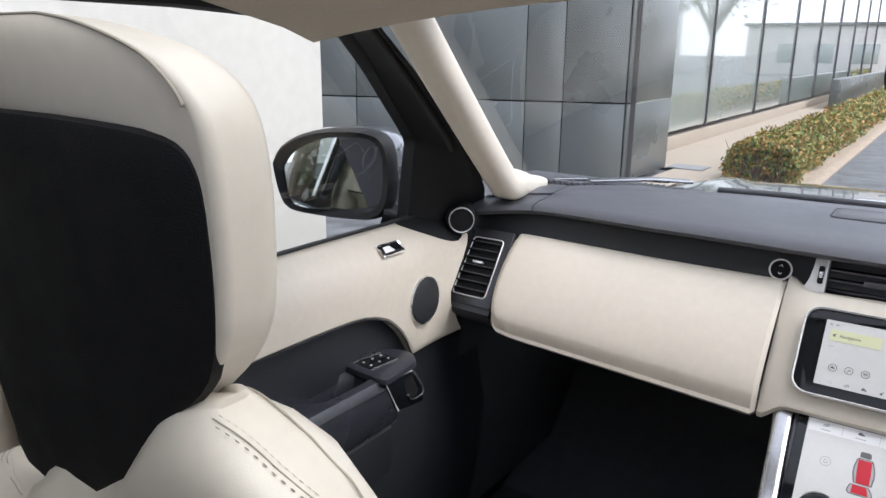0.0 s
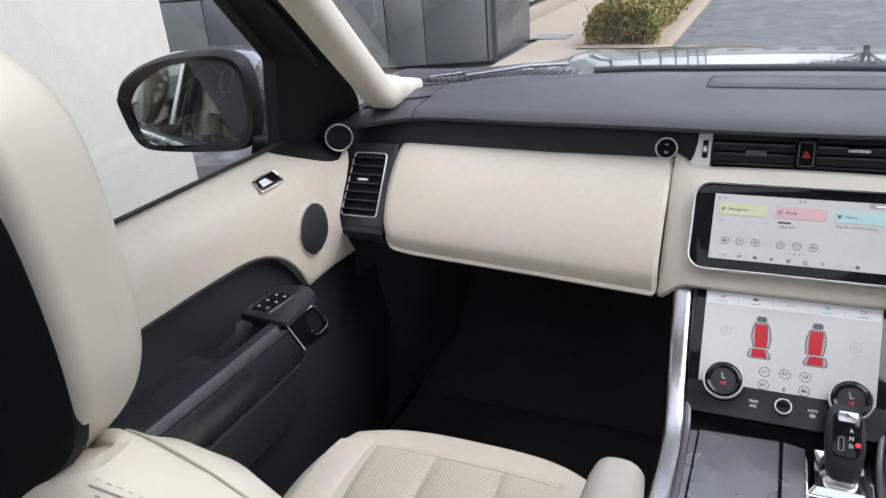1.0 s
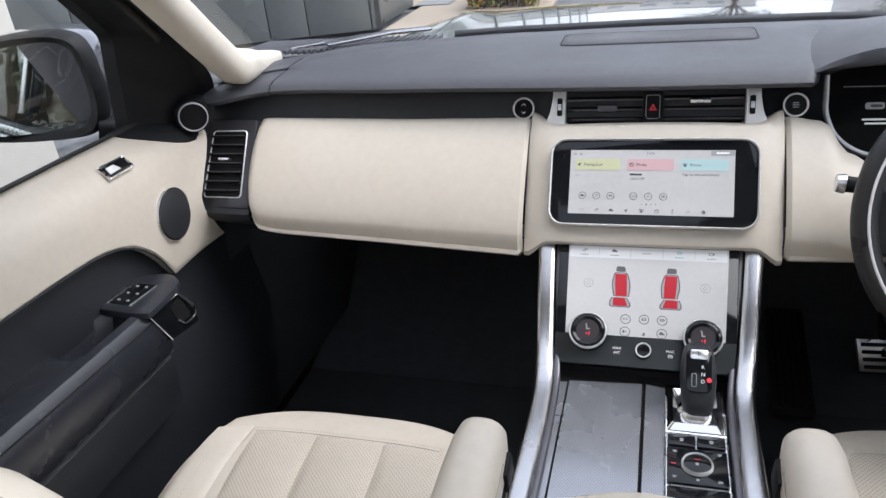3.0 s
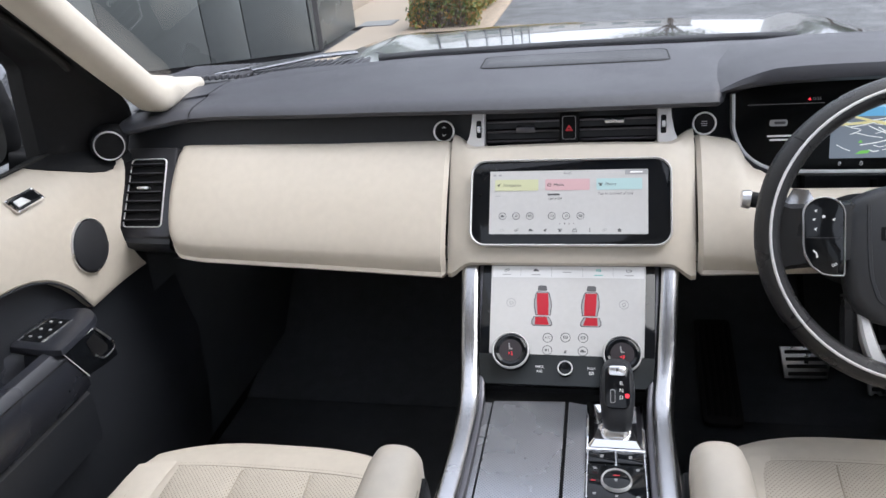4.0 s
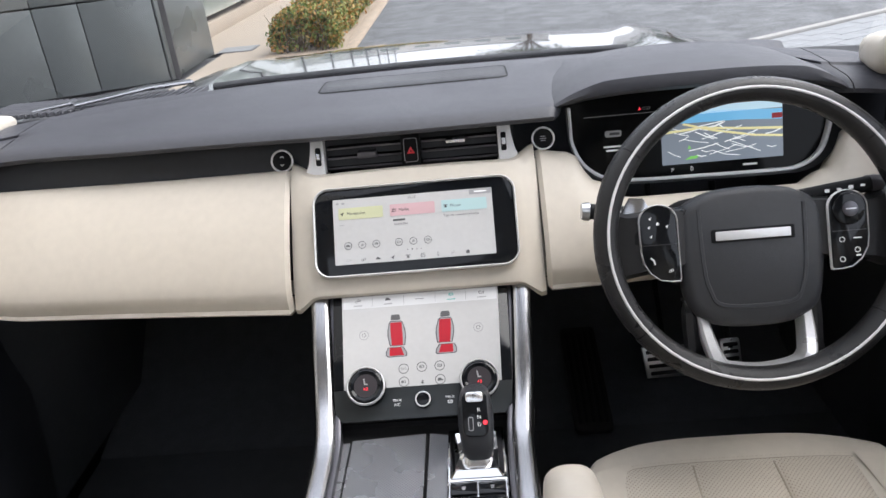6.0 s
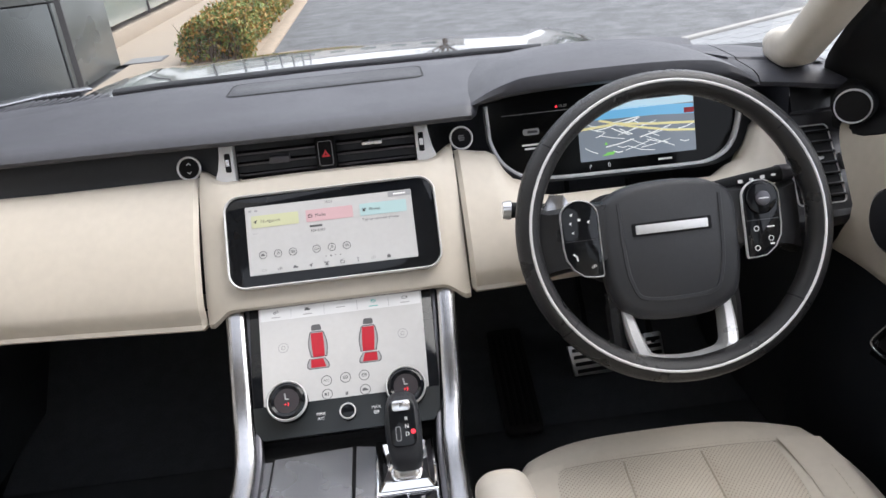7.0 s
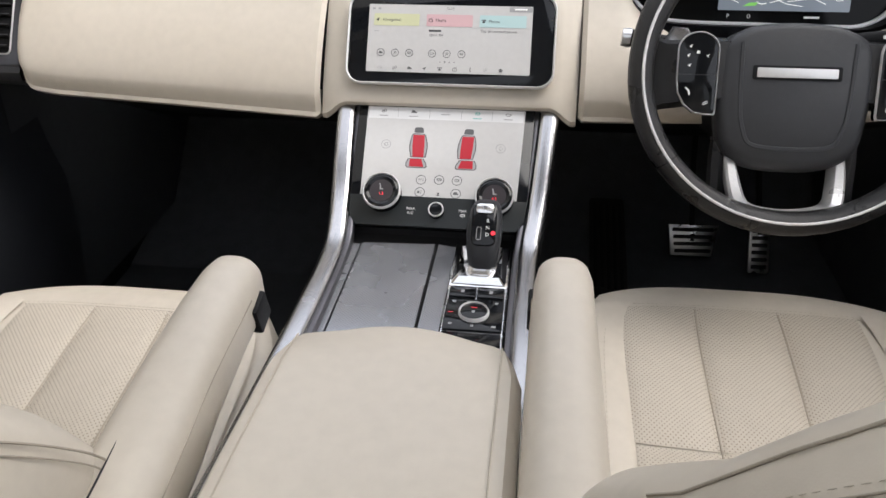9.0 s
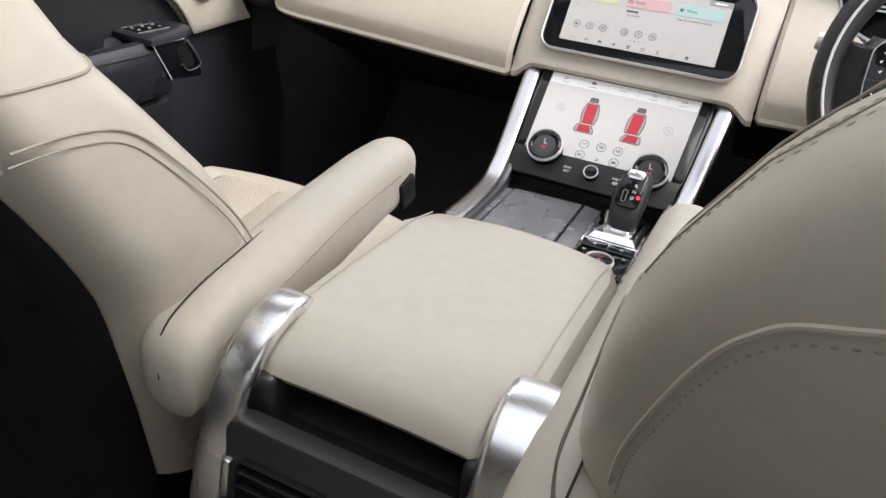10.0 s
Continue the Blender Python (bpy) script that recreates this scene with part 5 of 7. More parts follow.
def cushion_z(u, v, lift):
    """Seat cushion height over its plan: u across (-1..1), v from the rear (0) to the front (1)."""
    return 0.695 + lift + 0.016 * abs(u) ** 3 + 0.067 * v


def front_seat(cx, front, back, lean, label):
    """A front seat: cx its centre line, front its cushion's front edge, back how far its backrest is set forward."""
    e = root("front_seat", (cx, front - 0.25, 0.4), label, "car seat", "front seats")
    half, length = 0.245, 0.52

    def plan(u, v):
        # rounded plan with drawn-in front corners
        w = half * (1 - 0.20 * max(0, (v - 0.62) / 0.38) ** 2.4)
        y = front - length * (1 - v) - 0.055 * abs(u) ** 3.2 * max(0, (v - 0.4) / 0.6)
        return cx + u * w, y

    inward = -1 if cx > 0 else 1

    def flute_u(u, v):
        # the fluted centre narrows to the rear and sits a little inboard
        return u * (0.88 + 0.18 * v) + inward * 0.05

    def skin(u0, u1, v0, v1, nu, nv, lift, puff=0.006, edge=0.008, soft=0.5, fluted=False):
        rows = []
        for j in range(nv + 1):
            row = []
            for i in range(nu + 1):
                a, b = i / nu, j / nv
                u, v = u0 + (u1 - u0) * a, v0 + (v1 - v0) * b
                if fluted:
                    u = flute_u(u, v)
                x, y = plan(u, v)
                m = min(1, 4 * a * (1 - a) + 0.0) ** soft * min(1, 4 * b * (1 - b)) ** 0.35
                row.append((x, y, cushion_z(u, v, lift) + puff * m - edge * (1 - m) ** 3))
            rows.append(row)
        return grid(rows)
    def roll(u, v):
        return 0.026 * max(abs(u) ** 9, v ** 12)
    rows = []
    for k in range(27):
        v = k / 26
        row = []
        for i in range(31):
            u = -1 + 2 * i / 30
            x, y = plan(u, v)
            row.append((x, y, cushion_z(u, v, 0) - roll(u, v)))
        rows.append(row)
    part("cushion", grid(rows), M_CREAM, e, "smooth cream leather cushion")
    ring_u = [(-1, k / 26) for k in range(26)] + [(-1 + 2 * k / 30, 1) for k in range(31)] + [(1, k / 26) for k in range(25, -1, -1)]
    rows = []
    for inset, dz in ((0.0, 0.0), (-0.008, -0.014), (-0.012, -0.036), (-0.010, -0.07), (0.002, -0.15)):
        row = []
        for u, v in ring_u:
            x, y = plan(u, v)
            c = vec((cx, front - 0.3, 0))
            d = vec((x, y, 0)) - c
            p = c + d * (1 - inset / max(d.length, 0.01))
            row.append((p.x, p.y, cushion_z(u, v, 0) - 0.026 + dz))
        rows.append(row)
    part("cushion_border", grid(rows), M_CREAM, e)
    across = [vec((*plan(-0.66 + 1.32 * k / 24, 0.872), cushion_z(-0.66 + 1.32 * k / 24, 0.872, 0.0) - roll(0, 0.872))) for k in range(25)]
    part("front_seam", sweep(across, circle(0.0009, 5)), M_SEAM, e)
    part("stitching", stitches([p + vec((0, 0.006, 0.0003)) for p in across], 0.0035, 0.003, 0.0005), M_THREAD, e)
    for s in (-1, 1):
        part("side_bolster", skin(s * 0.668, s * 0.90, 0.0, 0.88, 10, 16, 0.0006, 0.005, 0.0), M_CREAM, e, "raised cream leather side roll")
        path = [vec((*plan(s * 0.80, v), cushion_z(s * 0.8, v, 0.0058))) for v in [0.05 + 0.72 * k / 24 for k in range(25)]]
        part("stitching", stitches(path, 0.0045, 0.003, 0.0006), M_THREAD, e)
    edges = [-0.655, -0.23, 0.23, 0.655]
    for v0, v1 in ((0.04, 0.40), (0.405, 0.86)):
        for a, b in zip(edges, edges[1:]):
            part("cushion_flute", skin(a + 0.003, b - 0.003, v0, v1, 14, 10, 0.0012, 0.0095, 0.0, 0.6, True), M_PERF, e, "perforated cream leather flute")
    for u in edges[1:3]:
        path = [vec((*plan(flute_u(u, v), v), cushion_z(flute_u(u, v), v, 0.0012))) for v in [0.05 + 0.80 * k / 20 for k in range(21)]]
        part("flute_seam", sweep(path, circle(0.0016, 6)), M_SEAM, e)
        for o in (-0.02, 0.02):
            path = [vec((*plan(flute_u(u + o, v), v), cushion_z(flute_u(u, v), v, 0.0034))) for v in [0.05 + 0.77 * k / 20 for k in range(21)]]
            part("stitching", stitches(path, 0.0045, 0.003, 0.0006), M_THREAD, e)
    part("seat_base", box((cx, front - 0.28, 0.49), (0.42, 0.42, 0.22), 0.03), M_BLACK, e, "black seat base")

    # backrest: level sections, F the front of the side rolls, R the rear, W the half width at a height
    F = ((0.70, -0.545), (0.80, -0.575), (0.93, -0.635), (1.03, -0.69), (1.10, -0.75), (1.15, -0.792), (1.20, -0.815), (1.235, -0.830), (1.26, -0.842), (1.285, -0.862))
    R = ((0.70, -0.785), (0.95, -0.835), (1.07, -0.888), (1.15, -0.915), (1.20, -0.927), (1.235, -0.927), (1.26, -0.922), (1.285, -0.908))
    W = ((0.70, 0.225), (0.85, 0.250), (1.0, 0.268), (1.1, 0.256), (1.15, 0.238), (1.2, 0.212), (1.235, 0.184), (1.26, 0.160), (1.285, 0.122))
    H = ((0.70, 0.03), (0.82, 0.050), (1.03, 0.055), (1.14, 0.022), (1.235, 0.008))

    def lin(knots, x):
        return float(np.interp(x, [k[0] for k in knots], [k[1] for k in knots]))

    def skin_at(z, a):
        """A point of the backrest at height z and angle a: 90 faces forward, 270 to the rear."""
        w, f, r, h = (lin(k, z) for k in (W, F, R, H))
        c_, s_ = math.cos(radians(a)), math.sin(radians(a))
        x = w * (abs(c_) ** 0.5) * (1 if c_ > 0 else -1)
        y = (f + r) / 2 + (f - r) / 2 * (abs(s_) ** 0.5) * (1 if s_ > 0 else -1)
        if s_ > 0:
            y -= h * max(0.0, 1 - (abs(x) / w / 0.86) ** 3)
        outer = max(0.0, min(1.0, (x if cx > 0 else -x) / 0.09))
        dip = 0.085 * math.exp(-(x / (0.062 if cx < 0 else 0.045)) ** 2) * max(0.0, min(1.0, (z - 1.12) / 0.165)) + (0.12 if cx < 0 else 0.06) * outer * outer * max(0.0, min(1.0, (z - 1.12) / 0.165))
        if cx < 0:
            dip -= 0.026 * math.exp(-((x - 0.135) / 0.075) ** 2) * max(0.0, min(1.0, (z - 1.12) / 0.12)) * max(0.0, min(1.0, (x - 0.02) / 0.06))
        return vec((cx + x, y + back, z - dip - 0.014 * max(0.0, (z - 1.235) / 0.05) * (x / 0.12) ** 2))

    def at_x(z, x, front=True, out=0.0):
        """The backrest's skin at height z and distance x from its middle."""
        w = lin(W, z)
        c_ = max(-0.9999, min(0.9999, x / w))
        a = math.degrees(math.acos(abs(c_) ** 2 * (1 if c_ > 0 else -1)))
        p = skin_at(z, a if front else 360 - a)
        return p + vec((0, out if front else -out, 0))
    zs = [0.70 + 0.585 * k / 26 for k in range(27)]
    rows = [[skin_at(z, 360 * i / 72) for i in range(72)] for z in zs]
    mid = vec((cx, (lin(F, 1.285) + lin(R, 1.285)) / 2 + back, 0))
    for k, dz in ((0.93, 0.0015), (0.80, 0.0035), (0.55, 0.005), (0.25, 0.0055)):
        rows.append([vec((p.x, mid.y + (p.y - mid.y) * k, p.z + dz)) for p in rows[26]])
    part("backrest", grid(rows, closed=True, caps=True), M_CREAM, e, "cream leather backrest")

    def along(knots, s, shift=(0, 0, 0), n=8):
        """A line over the backrest's shoulder through (height, depth) knots; depth runs from -1 at the rear to 1 at the front."""
        pts = []
        for p in smooth_path([(z, q, 0) for z, q in knots], n):
            a = math.degrees(math.asin(max(-1.0, min(1.0, p.y * abs(p.y)))))
            pts.append(skin_at(p.x, a if s > 0 else 180 - a) + vec((s * shift[0], shift[1], shift[2])))
        return pts
    least = 1.19 if cx < 0 else 1.12
    for s in (-1, 1):
        # piped front edge and twin stitched seam of the shoulders
        path = [k for k in ((1.127, 0.47), (1.16, 0.46), (1.195, 0.45), (1.222, 0.44), (1.25, 0.48), (1.272, 0.60), (1.284, 0.80)) if k[0] >= least]
        part("piping", sweep(along(path, s, (0.0004, 0, 0.0003)), circle(0.0007, 6), (0, 1, 0.1)), M_SEAM, e)
        path = [k for k in ((1.122, 0.12), (1.154, 0.14), (1.19, 0.10), (1.216, 0.0), (1.245, -0.15), (1.268, -0.35), (1.281, -0.65)) if k[0] >= least]
        part("top_seam", sweep(along(path, s, (0.0003, 0, 0.0002)), circle(0.00045, 6), (0, 1, 0.1)), M_SEAM, e)
        part("stitching", stitches(along(path, s, (0.0022, -0.0036, -0.0006) if cx < 0 else (0.0014, -0.0042, -0.0022)), 0.0032, 0.0034, 0.0005 if cx < 0 else 0.0003, (0, 1, 0.1)), M_STITCH if cx < 0 else M_THREAD, e)
        part("stitching", stitches(along(path, s, (-0.0010, 0.0030, 0.0018)), 0.0030, 0.0022, 0.0003, (0, 1, 0.1)), M_THREAD, e)
    if cx < 0:
        part("seam", sweep([skin_at(1.135, a) + vec((math.cos(radians(a)) * 0.0006, math.sin(radians(a)) * 0.0006, 0)) for a in range(-40, 61, 4)], circle(0.0012, 6)), M_SEAM, e)
    # seam round the side roll
    side = ((-0.885, 1.105), (-0.84, 1.104), (-0.80, 1.094), (-0.765, 1.062), (-0.722, 1.01), (-0.688, 0.96), (-0.66, 0.90), (-0.63, 0.83))
    if cx > 0:
        side = ((-0.835, 0.95), (-0.836, 1.0), (-0.834, 1.045), (-0.825, 1.08), (-0.806, 1.092), (-0.775, 1.070), (-0.745, 1.036))
    for s in (-1, 1):
        for off in (0.0, 0.007):
            path = smooth_path([(cx + s * (lin(W, z - off) + 0.0002), y + back - off * 0.6, z - off) for y, z in side], 6)
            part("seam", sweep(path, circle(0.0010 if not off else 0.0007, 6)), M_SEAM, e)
    # rear: stitched arch, dark shell below it
    arch = [(-0.239, 1.0), (-0.236, 1.04), (-0.228, 1.082), (-0.216, 1.125), (-0.203, 1.152), (-0.182, 1.168), (-0.12, 1.180), (0, 1.186)]
    arch = arch + [(-x, z) for x, z in arch[-2::-1]]
    if cx < 0:
        arch = [(x, z) for x, z in arch if z > 1.075]
    path = smooth_path([at_x(z, x, False, 0.0006) for x, z in arch], 8)
    part("rear_seam", sweep(path, circle(0.0014, 6), (0, 1, 0)), M_CREAM, e)
    path = smooth_path([at_x(z - 0.0065, x * 0.982, False, 0.0002) for x, z in arch], 8)
    part("stitching", stitches(path, 0.0026, 0.0034, 0.0007, (0, 1, 0)), M_SEAM, e)
    rows = []
    for k in range(14):
        top = 1.072 if cx < 0 else 0.97
        z = 0.70 + (top - 0.70) * k / 13
        up = max(0.0, (z - top + 0.092) / 0.092)
        row = []
        for i in range(25):
            a = -44 - 4 * up ** 2 - (92 - 8 * up ** 2) * i / 24
            d = 0.002 + 0.022 * math.sin(math.pi * i / 24) ** 0.4 * (1 - up ** 3)
            row.append(skin_at(z, a) + vec((math.cos(radians(a)) * d * 0.4, math.sin(radians(a)) * d, 0)))
        rows.append(row)
    rows.insert(0, [vec((p.x, p.y, 0.45)) for p in rows[0]])
    part("rear_shell", grid(rows), M_BLACK, e, "black moulded shell on the seat's rear")
    # front: fluted, perforated centre
    for v0, v1 in ((0.80, 0.945), (0.95, 1.115)):
        for a, b in ((-0.150, -0.051), (-0.049, 0.049), (0.051, 0.150)):
            rows = []
            for j in range(9):
                row = []
                for i in range(8):
                    p, q = i / 7, j / 8
                    m = (4 * p * (1 - p)) ** 0.5 * (4 * q * (1 - q)) ** 0.3
                    row.append(at_x(v0 + (v1 - v0) * q, a + (b - a) * p, True, 0.001 + 0.007 * m))
                rows.append(row)
            part("back_flute", grid(rows), M_PERF, e, "perforated cream leather flute")
    # headrest
    hx, hy, hz, hw, hd, hh = cx + (-0.022 if cx < 0 else 0.022), -0.8805 + back + lean, 1.222, 0.173, 0.050, 0.280

    def head_at(u, v, f):
        return (hx + u, hy - 0.09 * f * hh + v + 0.015 * (u / hw) ** 2, hz + f * hh)
    rows = []
    prof = ((-0.20, 0.56, 0.5), (-0.10, 0.58, 0.66), (0.0, 0.60, 0.78), (0.12, 0.63, 0.88), (0.20, 0.65, 0.93), (0.255, 0.72, 0.96), (0.31, 0.81, 0.98), (0.37, 0.885, 1), (0.44, 0.937, 1), (0.52, 0.962, 1), (0.60, 0.977, 1), (0.70, 0.988, 1), (0.79, 0.982, 1), (0.85, 0.955, 0.98), (0.895, 0.895, 0.93), (0.935, 0.79, 0.83), (0.965, 0.63, 0.68), (0.99, 0.42, 0.46), (1.004, 0.2, 0.24))
    for f, a, b in smooth_path(prof, 3):
        rows.append([head_at(u, v, f) for u, v in rrect(2 * hw * a, hd * b, (hd * b * 0.52, hd * b * 0.52, hd * b * 0.13, hd * b * 0.13), 8)])
    hr = part("headrest", grid(rows, closed=True, caps=True), M_CREAM, e, "cream leather headrest with a black rear panel")
    half_out = [(0.0, 0.817), (0.30, 0.816), (0.60, 0.808), (0.80, 0.796), (0.885, 0.778), (0.925, 0.745), (0.940, 0.700), (0.940, 0.62), (0.930, 0.52), (0.905, 0.42), (0.855, 0.33), (0.76, 0.265), (0.64, 0.20), (0.60, 0.10), (0.55, -0.05), (0.50, -0.15), (0.0, -0.17)]
    out = [(p.x * hw, p.y) for p in smooth_path([(u, f, 0) for u, f in half_out], 2)]
    out = out + [(-u, f) for u, f in out[-2:0:-1]]
    mid_f = 0.36
    rows = []
    for k, lift in ((1.0, -0.006), (0.99, 0.0005), (0.96, 0.002), (0.85, 0.003), (0.6, 0.003), (0.3, 0.003)):
        rows.append([head_at(u * k, -hd / 2 - lift, mid_f + (f - mid_f) * k) for u, f in out])
    part("rear_panel", grid(rows, closed=True, caps=True), M_PANEL, hr, "matt black rear panel")
    side_ = [head_at(hw * a * 0.955, -hd * b / 2 - 0.0002, f) for f, a, b in smooth_path(prof, 3) if f > 0.84]
    path = [vec(p) for p in side_] + [vec((2 * hx - x, y, z)) for x, y, z in side_[::-1]]
    part("seam", sweep(path, circle(0.0009, 6)), M_SEAM, hr)
    for s in (-1, 1):
        part("headrest_post", sweep([(cx + s * 0.055, hy + 0.01, hz + 0.03), (cx + s * 0.055, hy + 0.015, hz - 0.06)], circle(0.006, 10), (0, 1, 0)), M_CHROME, e, "chrome post")
    return e


def fold_armrest(seat, x, y_front, y_rear, z, side, sag):
    """The folding armrest on a seat's inner side."""
    a = part("armrest", grid([[(x + p * f, y, zz - sag * max(0.0, min(1.0, (y_front - 0.12 - y) / (y_front - 0.12 - y_rear))) + q * f) for p, q in rrect(0.066, 0.088, 0.028, 5)] for y, zz, f in (
        (y_rear - 0.012, z - 0.056, 0.55), (y_rear - 0.006, z - 0.055, 0.86), (y_rear + 0.008, z - 0.052, 1.02), (y_rear + 0.06, z - 0.045, 1.04), (y_rear + 0.16, z - 0.044, 1.02), (y_front - 0.16, z - 0.041, 0.97), (y_front - 0.08, z - 0.036, 0.92),
        (y_front - 0.03, z - 0.034, 0.88), (y_front - 0.010, z - 0.034, 0.80), (y_front - 0.002, z - 0.034, 0.62), (y_front + 0.002, z - 0.034, 0.3))], closed=True, caps=True), M_CREAM, seat, "padded cream leather folding armrest")
    def drop(q):
        return sag * max(0.0, min(1.0, (y_front - 0.12 - q) / (y_front - 0.12 - y_rear)))
    path = [(x + side * 0.0300, y_rear, z - 0.042), (x + side * 0.0335, y_rear + 0.03, z - 0.030), (x + side * 0.0335, y_rear + 0.14, z - 0.026), (x + side * 0.0315, y_front - 0.15, z - 0.025), (x + side * 0.0300, y_front - 0.05, z - 0.023)]
    part("seam", sweep(smooth_path([(p, q, r - drop(q)) for p, q, r in path], 5), circle(0.0009, 6)), M_SEAM, a)
    path = [(x - side * 0.004, y_rear - 0.012, z - 0.055), (x - side * 0.004, y_rear - 0.004, z - 0.016), (x - side * 0.004, y_rear + 0.03, z - 0.001), (x - side * 0.005, y_rear + 0.09, z + 0.001), (x - side * 0.007, y_rear + 0.145, z - 0.001)]
    # thin dark tube draws the shade of the crease against the backrest
    part("gap", sweep(smooth_path([(p, q, r - drop(q)) for p, q, r in path], 5), circle(0.0009, 6)), M_DARK, a, "dark line for the crease shade beside the backrest")
    part("tilt_button", box((x + side * 0.028, y_front - 0.035, z - 0.048), (0.012, 0.030, 0.034), 0.003, 2, (14, 0, 0)), M_BLACK, a, "black release button")


SEAT_L = front_seat(-0.430, -0.185, 0.0, 0.0, "cream leather passenger seat with perforated flutes and folded armrest")
fold_armrest(SEAT_L, -0.160, -0.432, -0.80, 0.980, 1, 0.035)
SEAT_R = front_seat(0.432, -0.095, -0.005, 0.0, "cream leather driver's seat with perforated flutes and folded armrest")
fold_armrest(SEAT_R, 0.169, -0.392, -0.86, 0.975, -1, 0.0)


def buckle(x, y, z):
    e = root("seat_belt_buckle", (x, y, z - 0.1), "black seat belt buckle with a red button", "seat belt buckle", "seat belt buckles")
    part("case", box((x, y, z - 0.03), (0.022, 0.034, 0.07), 0.005, 2, (-20, 0, 0)), M_BLACK, e)
    part("button", box((x, y - 0.010, z + 0.0035), (0.014, 0.020, 0.006), 0.002, 2, (-20, 0, 0)), M_RED, e, "red release button")
    part("stalk", sweep([(x, y + 0.01, z - 0.06), (x, y + 0.04, z - 0.20)], rrect(0.008, 0.02, 0.003, 2), (1, 0, 0)), M_BLACK, e)


buckle(0.196, -0.60, 0.875)
buckle(-0.196, -0.66, 0.875)


# ---- steering wheel and driver's controls ----
WC = vec((0.4435, -0.12, 1.0765))
WP = Plane(WC, (1, 0, 0), (0, 0.42, 0.9))


M_SPOKE = mat("brushed_silver", (0.74, 0.74, 0.75), 0.30, 0.55, var=0.06, scale=25)


def steering_wheel():
    e = root("steering_wheel", WC, "black leather steering wheel with silver inlays", "steering wheel")
    R = 0.1875
    path = [WP.at(R * math.cos(a), R * math.sin(a) * 0.972) for a in [2 * math.pi * i / 72 for i in range(72)]]
    rows = []
    for i, p in enumerate(path):
        a = 2 * math.pi * i / 72
        rad = WP.u * math.cos(a) + WP.v * math.sin(a)
        thick = 1.0 + 0.10 * math.exp(-((math.sin(a) - 0.45) / 0.2) ** 2)
        rows.append([p + rad * (x * thick) + WP.n * y for x, y in [(0.0155 * math.cos(t), 0.0180 * math.sin(t)) for t in [2 * math.pi * k / 14 for k in range(14)]]])
    part("rim", grid(rows, closed=True, loop=True), M_WHEEL, e, "black grained leather rim")
    rows = []
    for i in range(73):
        a = 2 * math.pi * i / 72
        rad = WP.u * math.cos(a) + WP.v * math.sin(a) * 0.972
        c = WP.at(0, 0)
        rows.append([c + rad * (R - 0.0010 + x * 1.05) + WP.n * (0.0172 + y) for x, y in ((-0.0020, 0), (-0.0008, 0.002), (0.0008, 0.002), (0.0020, 0))])
    part("rim_inlay", grid(rows), M_SATIN, e, "thin silver ring set in the rim")
    for a in (38, 142, 218, 322):
        t = radians(a)
        rad = WP.u * math.cos(t) + WP.v * math.sin(t) * 0.972
        tan = rad.cross(WP.n).normalized()
        c = WP.at(0, 0) + rad * R
        part("rim_joint", sweep([c - tan * 0.0009, c + tan * 0.0009], [(x * 1.025, y * 1.02) for x, y in [(0.0155 * math.cos(k), 0.0180 * math.sin(k)) for k in [2 * math.pi * j / 14 for j in range(14)]]], WP.n), M_BLACK, e)
    HP = Plane(WP.at(0.0, -0.012, -0.035), WP.u, WP.v)
    # airbag cover
    sh = [(-0.062, 0.066), (-0.04, 0.072), (0.0, 0.0745), (0.04, 0.072), (0.062, 0.066), (0.083, 0.054), (0.092, 0.036), (0.0935, 0.0), (0.090, -0.045), (0.082, -0.080), (0.062, -0.098), (0.03, -0.107), (-0.03, -0.107), (-0.062, -0.098), (-0.082, -0.080), (-0.090, -0.045), (-0.0935, 0.0), (-0.092, 0.036), (-0.083, 0.054)]
    sp = [p.to_2d() for p in smooth_path([(a, b, 0) for a, b in sh] + [(*sh[0], 0)], 3)[:-1]]
    rows = [[HP.at(a * k, b * k + 0.012 * 0, h) for a, b in sp] for k, h in ((0.86, -0.035), (0.97, -0.014), (1.0, -0.002), (0.993, 0.008), (0.972, 0.0155), (0.93, 0.0205), (0.86, 0.0235))]
    hub = part("airbag_cover", grid(rows, closed=True, caps=True), M_HUB, e, "dark grey airbag cover")
    # raised shield on the cover
    sh2 = [(-0.066, 0.048), (-0.064, -0.02), (-0.058, -0.056), (-0.040, -0.077), (0.040, -0.077), (0.058, -0.056), (0.064, -0.02), (0.066, 0.048)]
    s2 = smooth_path([(a, b, 0) for a, b in sh2], 5)
    part("raised_line", sweep([HP.at(p.x, p.y, 0.0225) for p in s2], [(0.005, -0.003), (0.002, 0.002), (-0.002, 0.002), (-0.005, -0.003)], HP.n), M_HUB, hub)
    bp = Plane(HP.at(0, 0.012, 0.0238), HP.u, HP.v)
    part("badge_recess", plate(bp, rrect(0.104, 0.017, 0.002, 2), 0.001, (0, 0), -0.0005), M_BLACK, hub)
    part("badge_bar", plate(bp, rrect(0.094, 0.0115, 0.0012, 2), 0.003, (0, 0), 0.0, 0.0012), M_SATIN, hub, "plain bright badge bar")
    # spokes
    for s in (-1, 1):
        rows = []
